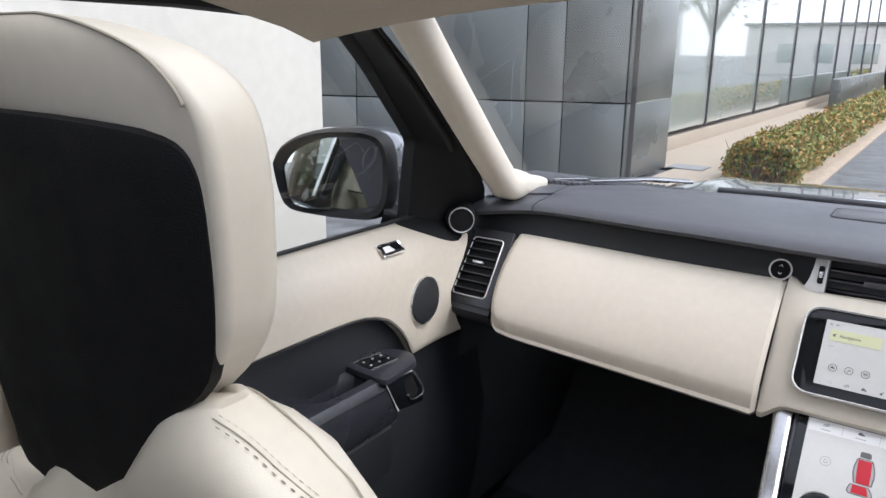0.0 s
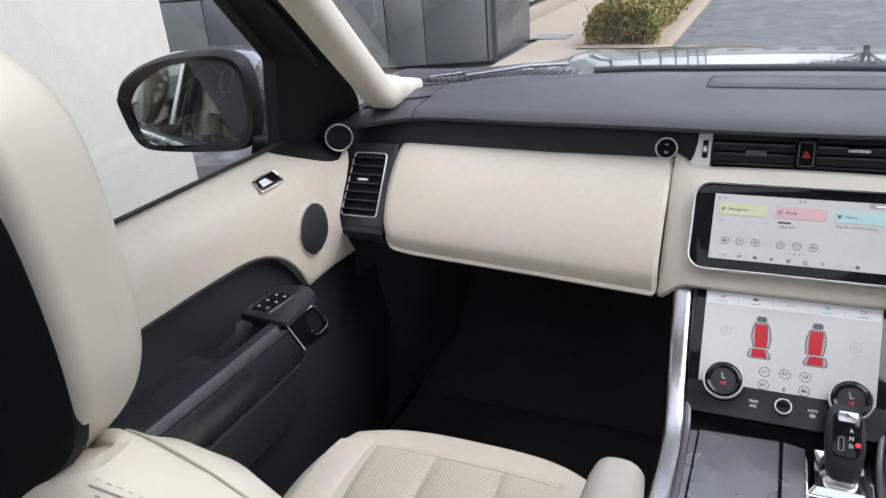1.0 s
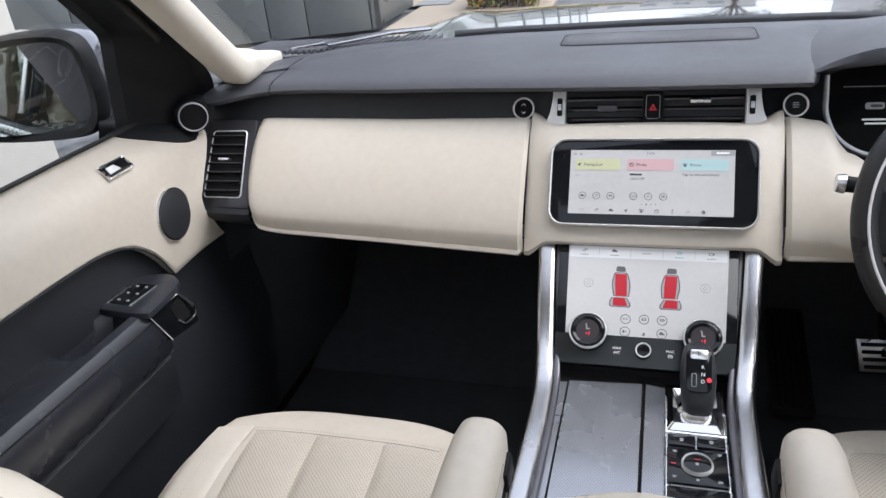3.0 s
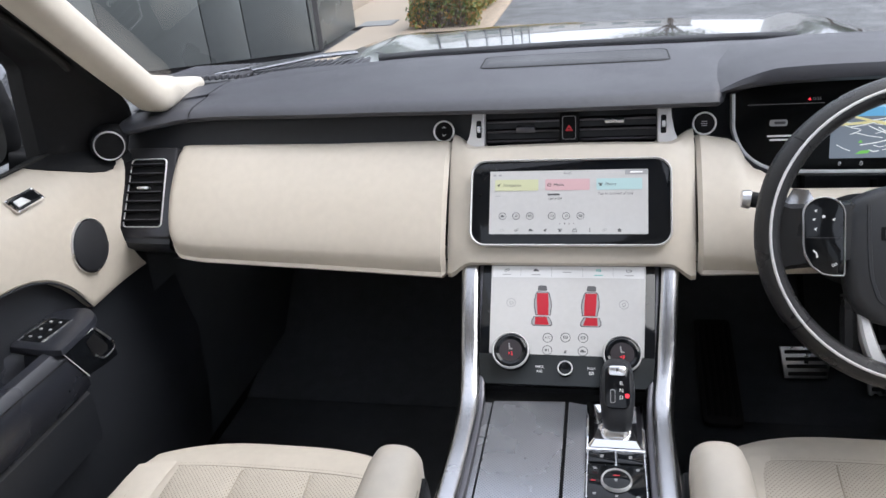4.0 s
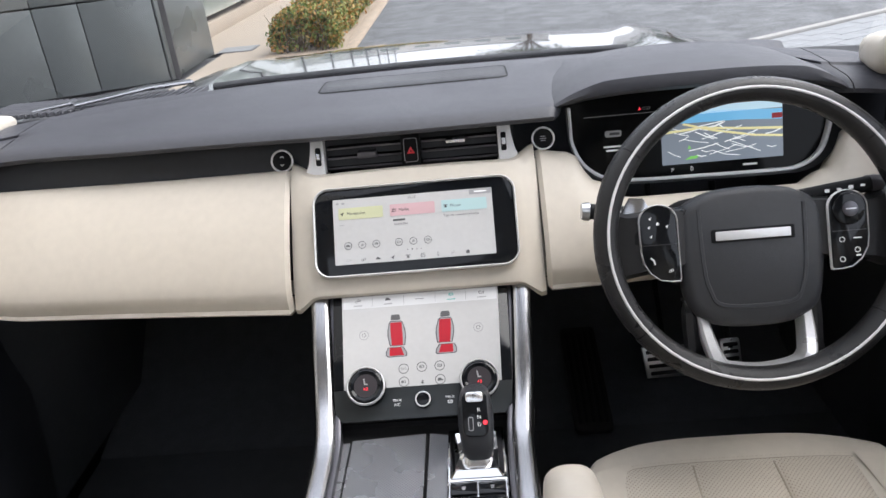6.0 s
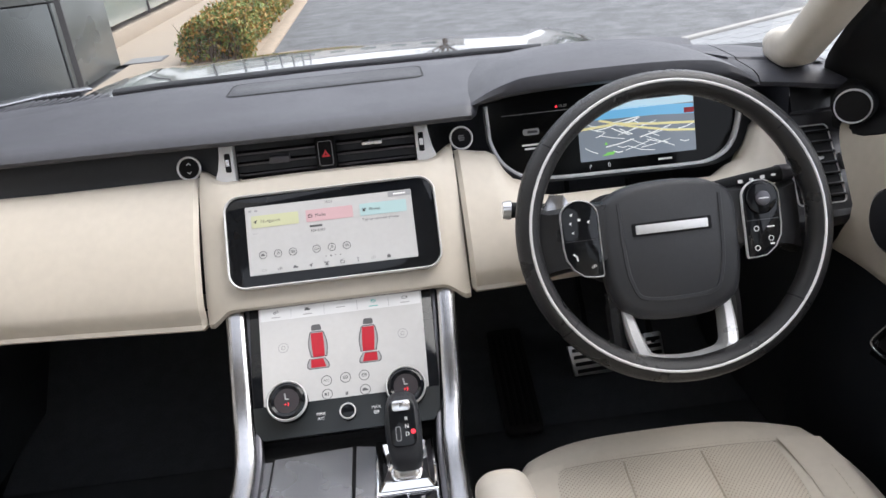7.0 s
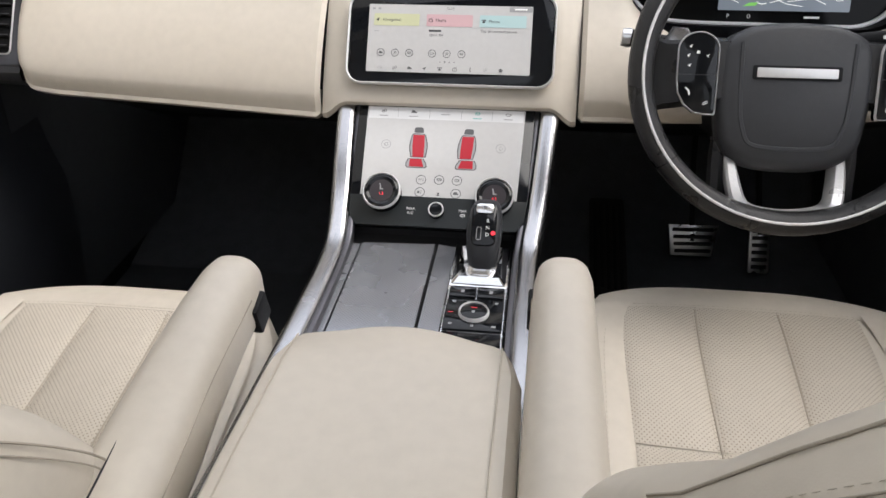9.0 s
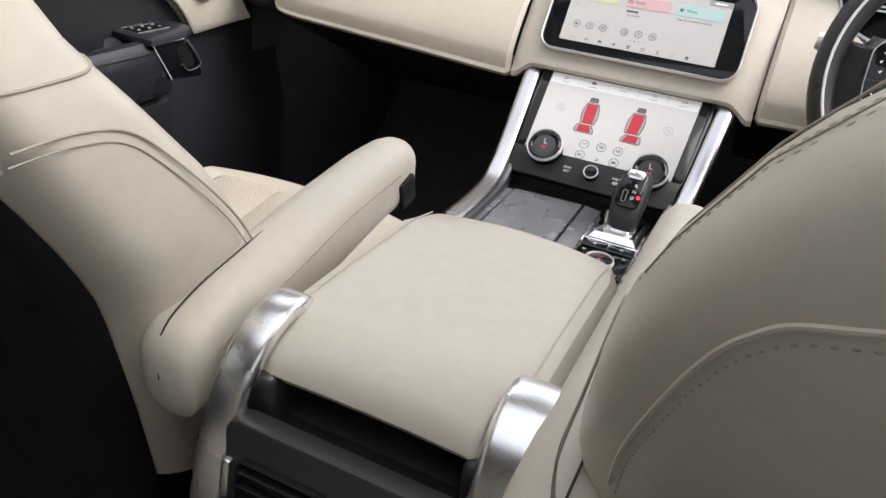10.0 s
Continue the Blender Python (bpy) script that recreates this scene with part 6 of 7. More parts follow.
        for x, b, h, n0 in ((0.080, 0.015, 0.080, 0.010), (0.10, 0.013, 0.082, 0.012), (0.13, 0.010, 0.082, 0.012), (0.155, 0.008, 0.085, 0.008), (0.172, 0.008, 0.10, 0.004)):
            rows.append([HP.at(s * x, b + h / 2 * p, n0 + 0.010 * q - (0.004 if abs(p) > 0.9 else 0)) for p, q in ((1, -1.6), (1, 0), (0.85, 1), (0, 1.1), (-0.85, 1), (-1, 0), (-1, -1.6))])
        part("spoke", grid(rows), M_WHEEL, e, "black leather spoke")
        # switch pod
        half = [(-0.0240, -0.046), (-0.0225, -0.0495), (-0.012, -0.0495), (0.001, -0.0475), (0.013, -0.0385), (0.0215, -0.024), (0.0235, -0.010), (0.0240, 0.028)] + [(0.024 * math.cos(k * math.pi / 12), 0.028 + 0.021 * math.sin(k * math.pi / 12)) for k in range(1, 12)] + [(-0.0240, 0.028), (-0.0240, -0.01)]
        ring = [(s * a, b) for a, b in half][::s]
        cx_ = s * 0.118
        pod = part("switch_pod", plate(HP, ring, 0.015, (cx_, 0.009), 0.012, 0.003), M_PIANO, e, "gloss black switch pod")
        part("pod_frame", frame_ring(HP, [(a * 1.045, b * 1.022) for a, b in ring], [(a * 0.965, b * 0.983) for a, b in ring], 0.0055, (cx_, 0.009), 0.0225), M_SATIN, pod, "thin chrome edge")
        if s > 0:
            dial = part("thumb_dial", plate(HP, circle(0.0200, 30), 0.005, (cx_, 0.034), 0.0255, 0.002), M_PIANO, pod, "round thumb control")
            part("dial_cap", plate(HP, circle(0.0095, 22), 0.003, (cx_ + 0.001, 0.034), 0.0300, 0.001), M_GUN, dial)
            part("dial_bar", plate(HP, rrect(0.013, 0.0018, 0.0005, 1), 0.0006, (cx_ + 0.001, 0.034), 0.0330), M_SATIN, dial)
            for x_, y_ in ((-0.010, -0.004), (-0.011, -0.029), (0.008, -0.018)):
                part("switch_sign", frame_ring(HP, circle(0.0036, 12), circle(0.0027, 12), 0.0004, (cx_ + x_, y_), 0.0272), M_WHITEINK, pod)
            part("switch_sign", plate(HP, rrect(0.010, 0.0016, 0.0005, 1), 0.0004, (cx_ + 0.009, -0.003), 0.0272), M_WHITEINK, pod)
            part("switch_sign", plate(HP, rrect(0.006, 0.0022, 0.0005, 1), 0.0004, (cx_ + 0.009, -0.025), 0.0272), M_WHITEINK, pod)
        else:
            for x_, y_ in ((-0.010, 0.041), (-0.012, 0.030), (-0.001, 0.034), (0.011, 0.030), (-0.010, 0.018)):
                symbol("home" if x_ == -0.001 else "arrow", HP, (cx_ + x_, y_), 0.0026, pod, M_WHITEINK, 0.0272)
            part("switch_sign", sweep([HP.at(cx_ - 0.013, -0.009, 0.0276), HP.at(cx_ - 0.009, -0.0125, 0.0276), HP.at(cx_ - 0.008, -0.018, 0.0276)], circle(0.0011, 6), HP.n), M_WHITEINK, pod)
            symbol("link", HP, (cx_ + 0.012, -0.027), 0.0034, pod, M_WHITEINK, 0.0272)
        part("key_gap", plate(HP, rrect(0.043, 0.0010, 0.0003, 1), 0.0003, (cx_, 0.007), 0.0271), M_BLADE, pod)
    # lower twin spoke with silver frame
    outer = smooth_path([(-0.066, -0.070, 0), (-0.0655, -0.095, 0), (-0.061, -0.128, 0), (-0.055, -0.146, 0), (-0.040, -0.1555, 0), (0.0, -0.1595, 0), (0.040, -0.1555, 0), (0.055, -0.146, 0), (0.061, -0.128, 0), (0.0655, -0.095, 0), (0.066, -0.070, 0)], 5)
    rows = []
    for k, p in enumerate(outer):
        n_ = len(outer) - 1
        t = k / n_
        d = (outer[min(k + 1, n_)] - outer[max(k - 1, 0)]).normalized()
        nrm = vec((-d.y, d.x, 0))
        w = 0.0055 + 0.0030 * math.sin(2 * math.pi * t) ** 2 + 0.0008 * abs(math.cos(math.pi * t))
        h_ = -0.006 + 0.028 * max(0.0, min(1.0, (-p.y - 0.085) / 0.060))
        rows.append([HP.at(*(p + nrm * x).to_2d(), y + h_) for x, y in ((-w, -0.006), (-w, 0.010), (-w * 0.6, 0.013), (w * 0.6, 0.012), (w, 0.006), (w, -0.012))])
    part("lower_spoke_trim", grid(rows), M_SPOKE, e, "silver U-shaped lower trim")
    for s in (-1, 1):
        rows = [[HP.at(s * (x + dx), y, h) for dx, h in ((-0.008, -0.01), (-0.008, 0.004), (0.0, 0.008), (0.008, 0.004), (0.010, -0.01))] for x, y in ((0.078, -0.066), (0.079, -0.10), (0.078, -0.13), (0.080, -0.158))]
        part("lower_spoke", grid(rows), M_WHEEL, e)
        part("shift_paddle", plate(HP, [(s * 0.116, 0.055), (s * 0.124, 0.070), (s * 0.143, 0.072), (s * 0.157, 0.050), (s * 0.150, 0.005), (s * 0.128, 0.0)], 0.004, (0, 0), -0.026, 0.001), M_RAIL, e, "silver gear paddle")


steering_wheel()


def column():
    e = root("steering_column", (0.4435, 0.03, 1.02), "black steering column shroud", "steering column")
    c = WP.n * -1
    rows = []
    for k, (d, f) in enumerate(((0.03, 0.85), (0.06, 1.0), (0.12, 1.05), (0.20, 1.0))):
        rows.append([WP.at(a * f, b * f - 0.01, -d) for a, b in rrect(0.16, 0.125, 0.035, 5)])
    part("shroud", grid(rows, closed=True, caps=True), M_BLACK, e)
    for s, lab in ((-1, "black column stalk with a silver tip"), (1, "black column stalk with white markings")):
        st = root("column_stalk", (0.4435 + s * 0.15, -0.05, 1.11), lab, "stalk", "column stalks")
        a, b, t = (WP.at(-0.07, 0.030, -0.072), WP.at(-0.194, 0.047, -0.076), WP.at(-0.205, 0.048, -0.076)) if s < 0 else (WP.at(0.070, 0.044, -0.036), WP.at(0.158, 0.052, -0.036), WP.at(0.174, 0.053, -0.036))
        part("arm", sweep([a, a.lerp(b, 0.5), b], rrect(0.026, 0.020, 0.008, 4), WP.v, scale=[0.8, 0.95, 1.05]), M_BLACK, st)
        part("tip", sweep([b, b.lerp(t, 0.5), t], circle(0.0125, 16) if s < 0 else rrect(0.026, 0.022, 0.009, 4), WP.v, scale=[1.05, 1.02, 0.9]), M_CHROME if s < 0 else M_GUN, st, "satin silver end" if s < 0 else "")
        for k in range(4):
            q = a.lerp(b, 0.35 + 0.17 * k)
            part("mark", plate(Plane(q, WP.u, WP.v), rrect(0.006, 0.0045 - 0.0015 * (k % 2), 0.0008, 1), 0.0005, (0, 0), 0.0136), M_WHITEINK, st)


column()


def cluster():
    e = root("instrument_cluster", (0.453, 0.17, 1.1), "digital instrument display with a lit map", "instrument display")
    pl = Plane((0.453, 0.150, 1.102), (1, 0, 0), (0, 0.30, 1))
    ring = [(p.x, p.y) for p in smooth_path([(-0.204, 0.080, 0), (-0.203, 0.050, 0), (-0.201, 0.022, 0), (-0.184, -0.012, 0), (-0.150, -0.035, 0), (-0.10, -0.0415, 0), (0.0, -0.043, 0), (0.10, -0.044, 0), (0.147, -0.041, 0), (0.180, -0.020, 0), (0.195, 0.020, 0), (0.197, 0.050, 0), (0.198, 0.080, 0)], 4)]
    full = ring + [(0.15, 0.098), (0.0, 0.10), (-0.15, 0.098)]
    part("cover_glass", plate(pl, full, 0.004, (0, 0), -0.004), mat("display_black", (0.004, 0.0045, 0.005), 0.12, var=0.05, scale=4, spec=0.14), e, "gloss black glass")
    part("chrome_trim", sweep([pl.at(a, b, 0.004) for a, b in ring], rrect(0.007, 0.014, 0.003, 3), pl.n), M_SATIN, e, "satin chrome lower edge")
    part("inner_wall", grid([[pl.at(a * 1.0, b, 0.0) for a, b in ring], [pl.at(a * 1.03, b * 1.05 - 0.002, 0.030) for a, b in ring]]), M_BLACK, e)
    m = part("map", plate(pl, rrect(0.187, 0.088, 0.001, 1), 0.0004, (0.033, 0.0215), 0.0004), mat("lit_map_ground", (0.19, 0.22, 0.26), 0.2, var=0.0, emit=0.36), e, "lit grey and blue map")
    blue = mat("lit_map_blue", (0.15, 0.42, 0.66), 0.2, var=0.0, emit=0.42)
    pale = mat("lit_map_road", (0.78, 0.80, 0.80), 0.2, var=0.0, emit=0.36)
    sand = mat("lit_map_yellow", (0.72, 0.66, 0.34), 0.2, var=0.0, emit=0.36)
    green = mat("lit_map_green", (0.20, 0.55, 0.12), 0.2, var=0.0, emit=0.36)
    part("map_sky", plate(pl, rrect(0.186, 0.012, 0.0005, 1), 0.0003, (0.033, 0.059), 0.0008), mat("lit_map_sky", (0.45, 0.62, 0.72), 0.2, var=0.0, emit=0.42), m)
    part("map_water", plate(pl, [(-0.093, 0.0), (-0.093, 0.012), (0.0, 0.015), (0.093, 0.010), (0.093, -0.006), (0.03, -0.002)], 0.0003, (0.033, 0.041), 0.0008), blue, m)

    def way(pts, w, mt):
        part("map_way", sweep([pl.at(0.033 + a, 0.0215 + b, 0.0010) for a, b in pts], [(-w, 0), (0, 0.0003), (w, 0)], pl.n, caps=False), mt, m)
    rng = random.Random(11)
    way([(-0.093, 0.006), (-0.03, 0.010), (0.03, 0.004), (0.093, 0.0)], 0.0020, sand)
    way([(-0.06, 0.018), (-0.01, 0.004), (0.05, -0.008), (0.093, -0.012)], 0.0018, sand)
    for k in range(30):
        a, b, h = rng.uniform(-0.08, 0.07), rng.uniform(-0.036, 0.012), rng.choice((0.2, 0.35, -0.5, 2.6, 2.9))
        ln = rng.uniform(0.016, 0.055)
        pts = [(a, b), (a + ln * math.cos(h) * 0.5, b + ln * 0.35 * math.sin(h)), (a + ln * math.cos(h), b + ln * 0.6 * math.sin(h) + 0.003)]
        pts = [(max(-0.091, min(0.091, p)), max(-0.038, min(0.018, q))) for p, q in pts]
        way(pts, 0.0006 if k % 3 else 0.0009, pale)
    part("map_park", plate(pl, [(-0.058, -0.038), (-0.05, -0.033), (-0.036, -0.032), (-0.040, -0.037)], 0.0003, (0.033, 0.0215), 0.0009), green, m)
    part("map_marker", plate(pl, [(-0.054, -0.021), (-0.051, -0.016), (-0.048, -0.021)], 0.0003, (0.033, 0.0215), 0.0012), green, m)
    part("red_tag", plate(pl, rrect(0.016, 0.008, 0.0005, 1), 0.0003, (0.118, 0.041), 0.0012), M_RED, m)
    letters("P", pl, (-0.045, -0.031), 0.008, M_WHITEINK, e)
    letters("0", pl, (-0.015, -0.031), 0.010, M_WHITEINK, e)
    part("text_bar", plate(pl, rrect(0.022, 0.003, 0.0005, 1), 0.0003, (0.075, -0.031), 0.0004), M_WHITEINK, e)
    part("thin_line", plate(pl, rrect(0.11, 0.0007, 0.0002, 1), 0.0002, (-0.125, 0.0625), 0.0004), M_GREYINK, e)
    part("warning_mark", plate(pl, [(0, 0.0026), (-0.0024, -0.0018), (0.0024, -0.0018)], 0.0003, (-0.092, 0.069), 0.0004), M_REDLIT, e)
    letters("15:25", pl, (-0.082, 0.069), 0.006, M_GREYINK, e)
    key = part("key_picture", plate(pl, rrect(0.026, 0.010, 0.003, 2), 0.0003, (-0.135, 0.034), 0.0004), M_GREYINK, e)
    part("key_slot", plate(pl, rrect(0.016, 0.004, 0.001, 1), 0.0003, (-0.133, 0.034), 0.0008), M_INK, key)
    for k in range(2):
        part("text_bar", plate(pl, rrect(0.042 - 0.008 * k, 0.0028, 0.0005, 1), 0.0003, (-0.130, 0.014 - 0.006 * k), 0.0004), M_WHITEINK, e)


cluster()


def binnacle():
    rows = []
    for i in range(49):
        s = -1 + 2 * i / 48
        x = 0.438 + s * 0.230
        a = abs(s)
        zl = 1.214 - 0.026 * a ** 4 - 0.012 * max(0.0, s) ** 2
        zt = 1.2435 - 0.052 * a ** 3.4 - 0.012 * max(0.0, s) ** 2
        zc = min(zl + 0.023, zt - 0.004 * a ** 8)
        yf = 0.094 + 0.03 * a ** 4
        rows.append([(x, 0.21, zl - 0.02), (x, yf + 0.04, zl - 0.004), (x, yf + 0.008, zl - 0.002), (x, yf, zl + 0.004), (x, yf - 0.001, (zl + zc) / 2), (x, yf + 0.004, zc), (x, yf + 0.05, (zc + zt) / 2 + 0.002), (x, yf + 0.11, zt), (x, 0.27, zt - 0.003), (x, 0.34, zt - 0.012), (x, 0.41, 1.213 - 0.01 * a ** 6), (x, 0.44, 1.203 - 0.01 * a ** 6)])
    e = root("instrument_hood", (0.435, 0.2, 1.2), "slate leather hood over the instruments", "instrument hood")
    part("hood_top", grid([r[5:] for r in rows]), M_SLATE, e, "slate grey grained leather")
    part("hood_lip", grid([r[:6] for r in rows]), M_SLATE, e, "slate leather front lip")


binnacle()


def pedals():
    pl = Plane((0.506, 0.490, 0.462), (1, 0.06, 0), (0, 0.62, 0.78))
    e = root("brake_pedal", (0.506, 0.5, 0.45), "brushed steel brake pedal with rubber ribs", "pedal", "pedals")
    part("pad", plate(pl, [(-0.055, 0.040), (-0.048, -0.032), (0.044, -0.034), (0.060, 0.038)], 0.010, (0, 0), -0.006, 0.002), M_STEEL, e)
    for k in range(4):
        part("rib", plate(pl, rrect(0.094 - 0.004 * k, 0.0085, 0.002, 2), 0.004, (0.001, 0.027 - 0.0165 * k), 0.003, 0.001), M_RUBBER, e, "black rubber rib")
    part("lever", sweep([pl.at(0, 0, -0.005), (0.506, 0.62, 0.60), (0.50, 0.70, 0.85)], rrect(0.02, 0.012, 0.003, 2), (1, 0, 0)), M_BLACK, e)
    pl = Plane((0.655, 0.480, 0.458), (1, 0.05, 0), (0, 0.55, 0.83))
    e = root("accelerator_pedal", (0.655, 0.5, 0.45), "narrow brushed steel accelerator with rubber ribs", "pedal", "pedals")
    part("pad", plate(pl, rrect(0.046, 0.112, 0.006, 3), 0.008, (0, 0), -0.006, 0.002), M_STEEL, e)
    for k in range(6):
        part("rib", plate(pl, rrect(0.034, 0.009, 0.002, 2), 0.004, (0, 0.041 - 0.0165 * k), 0.001, 0.001), M_RUBBER, e, "black rubber rib")
    part("lever", sweep([pl.at(0, 0.03, -0.005), (0.66, 0.64, 0.60), (0.66, 0.72, 0.82)], rrect(0.02, 0.012, 0.003, 2), (1, 0, 0)), M_BLACK, e)
    pl = Plane((0.315, 0.485, 0.44), (1, 0, 0), (0, 0.9, 0.30))
    e = root("footrest", (0.315, 0.48, 0.42), "black ribbed rubber footrest", "footrest")
    part("pad", plate(pl, rrect(0.085, 0.30, 0.012, 3), 0.014, (0, 0), -0.008, 0.003), M_RUBBER, e)
    for k in range(5):
        part("rib", plate(pl, rrect(0.008, 0.26, 0.002, 2), 0.004, (-0.03 + 0.015 * k, 0), 0.005, 0.001), M_BLACK, e)


pedals()


# ---- front doors ----
def door(s):
    e = root("front_door", (s * 0.85, -0.3, 0.7), "front door lined in cream over black leather", "car door", "front doors")

    def fix(bm):
        if s > 0:
            bmesh.ops.translate(bm, verts=bm.verts, vec=(0.005, 0, -0.012))
        return mirror_x(bm) if s > 0 else bm
    # cream upper panel: rows from the sill of the window down to the dark lower part
    low = ((-0.80, 1.047), (-0.45, 1.047), (-0.33, 1.0465), (-0.26, 1.0435), (-0.225, 1.039), (-0.195, 1.031), (-0.165, 1.0175), (-0.145, 1.003), (-0.125, 0.984), (-0.105, 0.959), (-0.090, 0.936), (-0.079, 0.9215), (-0.072, 0.919), (0.0, 0.922), (0.08, 0.927), (0.11, 0.93))
    cut = ((-0.083, 1.178), (-0.070, 1.168), (-0.055, 1.161), (-0.035, 1.152), (-0.012, 1.142), (0.012, 1.1315), (0.04, 1.122), (0.07, 1.1175), (0.11, 1.121))
    TOP = 1.172

    def along(knots, y):
        return float(np.interp(y, [k[0] for k in knots], [k[1] for k in knots]))

    def face(y, z):
        """The door lining's depth at a place along and up."""
        dx = along(((0.90, 0.002), (0.93, -0.006), (0.98, -0.013), (1.05, -0.015), (1.09, -0.013), (1.11, -0.0095), (1.125, -0.004), (1.135, 0.001), (1.145, 0.009), (1.155, 0.019), (1.165, 0.031), (1.172, 0.041)), z)
        return -0.800 - dx + 0.014 * max(0.0, (y + 0.02) / 0.13) ** 2
    ys = [-0.80 + 0.05 * k for k in range(10)] + [-0.30 + 0.0065 * k for k in range(64)]
    rows = []
    for y in ys:
        zl = along(low, y)
        row = [(-0.850, y, TOP + 0.0005)] + [(face(y, TOP + (zl - TOP) * f), y, TOP + (zl - TOP) * f) for f in (0.0, 0.03, 0.06, 0.1, 0.15, 0.2, 0.25, 0.3, 0.36, 0.42, 0.5, 0.6, 0.7, 0.8, 0.88, 0.94, 0.98)]
        row += [(face(y, zl) - 0.003, y, zl - 0.001), (face(y, zl) - 0.03, y, zl - 0.002)]
        # the front edge is cut back round the air vent
        row = [(x_, y_ if y_ < -0.08 else -0.08 + (y_ + 0.08) * (along(((0.92, 0.075), (0.95, 0.048), (1.0, 0.016), (1.017, 0.006), (1.06, 0.034), (1.12, 0.084), (1.18, 0.10)), z_) + 0.08) / 0.19, z_) for x_, y_, z_ in row]
        rows.append(row)
    part("upper_panel", fix(grid(rows)), M_CREAM, e, "smooth cream leather upper panel")
    path = [vec((face(y, along(low, y)) - 0.002, y, along(low, y) - 0.003)) for y in ys if y < -0.076]
    part("panel_seam", fix(sweep(path, circle(0.0016, 6), (1, 0, 0))), M_DARK, e, "stitched dark edge below the cream panel")
    # black foot of the mirror triangle round the tweeter
    rows = []
    for i in range(40):
        y = -0.083 + 0.193 * i / 39
        c = along(cut, y)
        rows.append([(-0.853, y, TOP + 0.004)] + [(face(y, min(z, TOP)) + 0.0035, y, z) for z in [TOP + 0.004 + (c - TOP - 0.004) * k / 8 for k in range(9)]] + [(face(y, c) + 0.0025, y, c - 0.0015), (face(y, c) - 0.004, y, c - 0.0015)])
    part("mirror_triangle_foot", fix(grid(rows)), M_BLACK, e, "matt black cover round the tweeter")
    # dark lower panel
    rows = []
    for i in range(33):
        y = -0.80 + 0.98 * i / 32
        rows.append([(-0.815, y, 1.06), (-0.808, y, 0.97), (-0.812, y, 0.86), (-0.806, y, 0.80), (-0.79, y, 0.72), (-0.80, y, 0.60), (-0.83, y, 0.42)])
    part("lower_panel", fix(grid(rows)), M_DARK, e, "black leather lower panel")
    # armrest with a pull recess
    rows = []
    for i in range(25):
        t = i / 24
        y = -0.80 + 0.547 * t
        xo = -0.727
        zt = 0.955 - 0.006 * t
        dip = 0.085 * math.exp(-((y + 0.310) / 0.050) ** 6)
        rows.append([(-0.815, y, zt - 0.004), (-0.79, y, zt - dip * 1.0), (-0.764, y, zt - dip * 1.0), (-0.757, y, zt - dip * 0.25), (-0.748, y, zt), (-0.734, y, zt - 0.002), (xo + 0.004, y, zt - 0.014), (xo + 0.010 - 0.006 * t ** 6, y, zt - 0.035), (xo + 0.004 - 0.002 * t ** 6, y, zt - 0.075), (xo - 0.010, y, zt - 0.098), (-0.80, y, zt - 0.115)])
    for i, r in enumerate(rows):        # the front end is cut on a slant
        k = max(0.0, (i / 24 - 0.8) / 0.2)
        rows[i] = [(x, y + 0.5 * k * (0.944 - z) * (x > -0.76), z) for x, y, z in r]
    arm = part("armrest", fix(grid(rows)), M_ARM, e, "black leather armrest with a pull recess")
    path = [vec((-0.7215, -0.79 + 0.540 * k / 20, 0.932 + 0.012 * (1 - k / 20))) for k in range(21)]
    part("seam", fix(sweep(path, circle(0.0012, 6))), M_BLACK, arm)
    # second lower roll
    rows = [[(-0.80, y, 0.842), (-0.760, y, 0.840), (-0.751, y, 0.832), (-0.748, y, 0.81), (-0.757, y, 0.74), (-0.80, y, 0.70)] for y in [-0.80 + 0.60 * k / 10 for k in range(11)]]
    part("door_pocket", fix(grid(rows)), M_DARK, e, "black door pocket roll")
    # switch block at the armrest's front
    top = Plane((0, 0, 0.9450), (1, 0, 0), (0, 1, 0))
    ol = [(p.x, p.y) for p in smooth_path([(-0.818, -0.254, 0), (-0.822, -0.20, 0), (-0.812, -0.158, 0), (-0.790, -0.141, 0), (-0.760, -0.137, 0), (-0.739, -0.147, 0), (-0.724, -0.166, 0), (-0.7195, -0.19, 0), (-0.7175, -0.225, 0), (-0.7165, -0.250, 0), (-0.722, -0.259, 0), (-0.76, -0.260, 0), (-0.818, -0.254, 0)], 3)[:-1]]
    blk = part("switch_block", fix(plate(top, ol, 0.0115, (0, 0), 0.0, 0.008)), M_ARM, e, "rounded black window switch block")
    tp = Plane((-0.779, -0.209, 0.9555), (1, -0.10, 0), (0.10, 1, 0))
    part("switch_plate", fix(plate(tp, rrect(0.041, 0.064, 0.003, 2), 0.003, (0, 0), -0.001, 0.001)), M_PIANO, blk)
    for k in range(6):
        sw = part("switch_mark", fix(plate(tp, rrect(0.0052, 0.0044, 0.0018, 2), 0.0016, (-0.009 + 0.018 * (k % 2), -0.021 + 0.021 * (k // 2)), 0.0018, 0.0006)), M_GREYINK, blk)
    for k in (-1, 1):
        part("plate_edge", fix(plate(tp, rrect(0.0016, 0.066, 0.0005, 1), 0.0034, (k * 0.0215, 0), -0.001, 0.0004)), M_CHROME, blk)
    # inner door release, flush with the armrest's side
    fp = Plane((-0.7215, -0.007, 0.006), (0, 1, 0), (0, 0, 1))
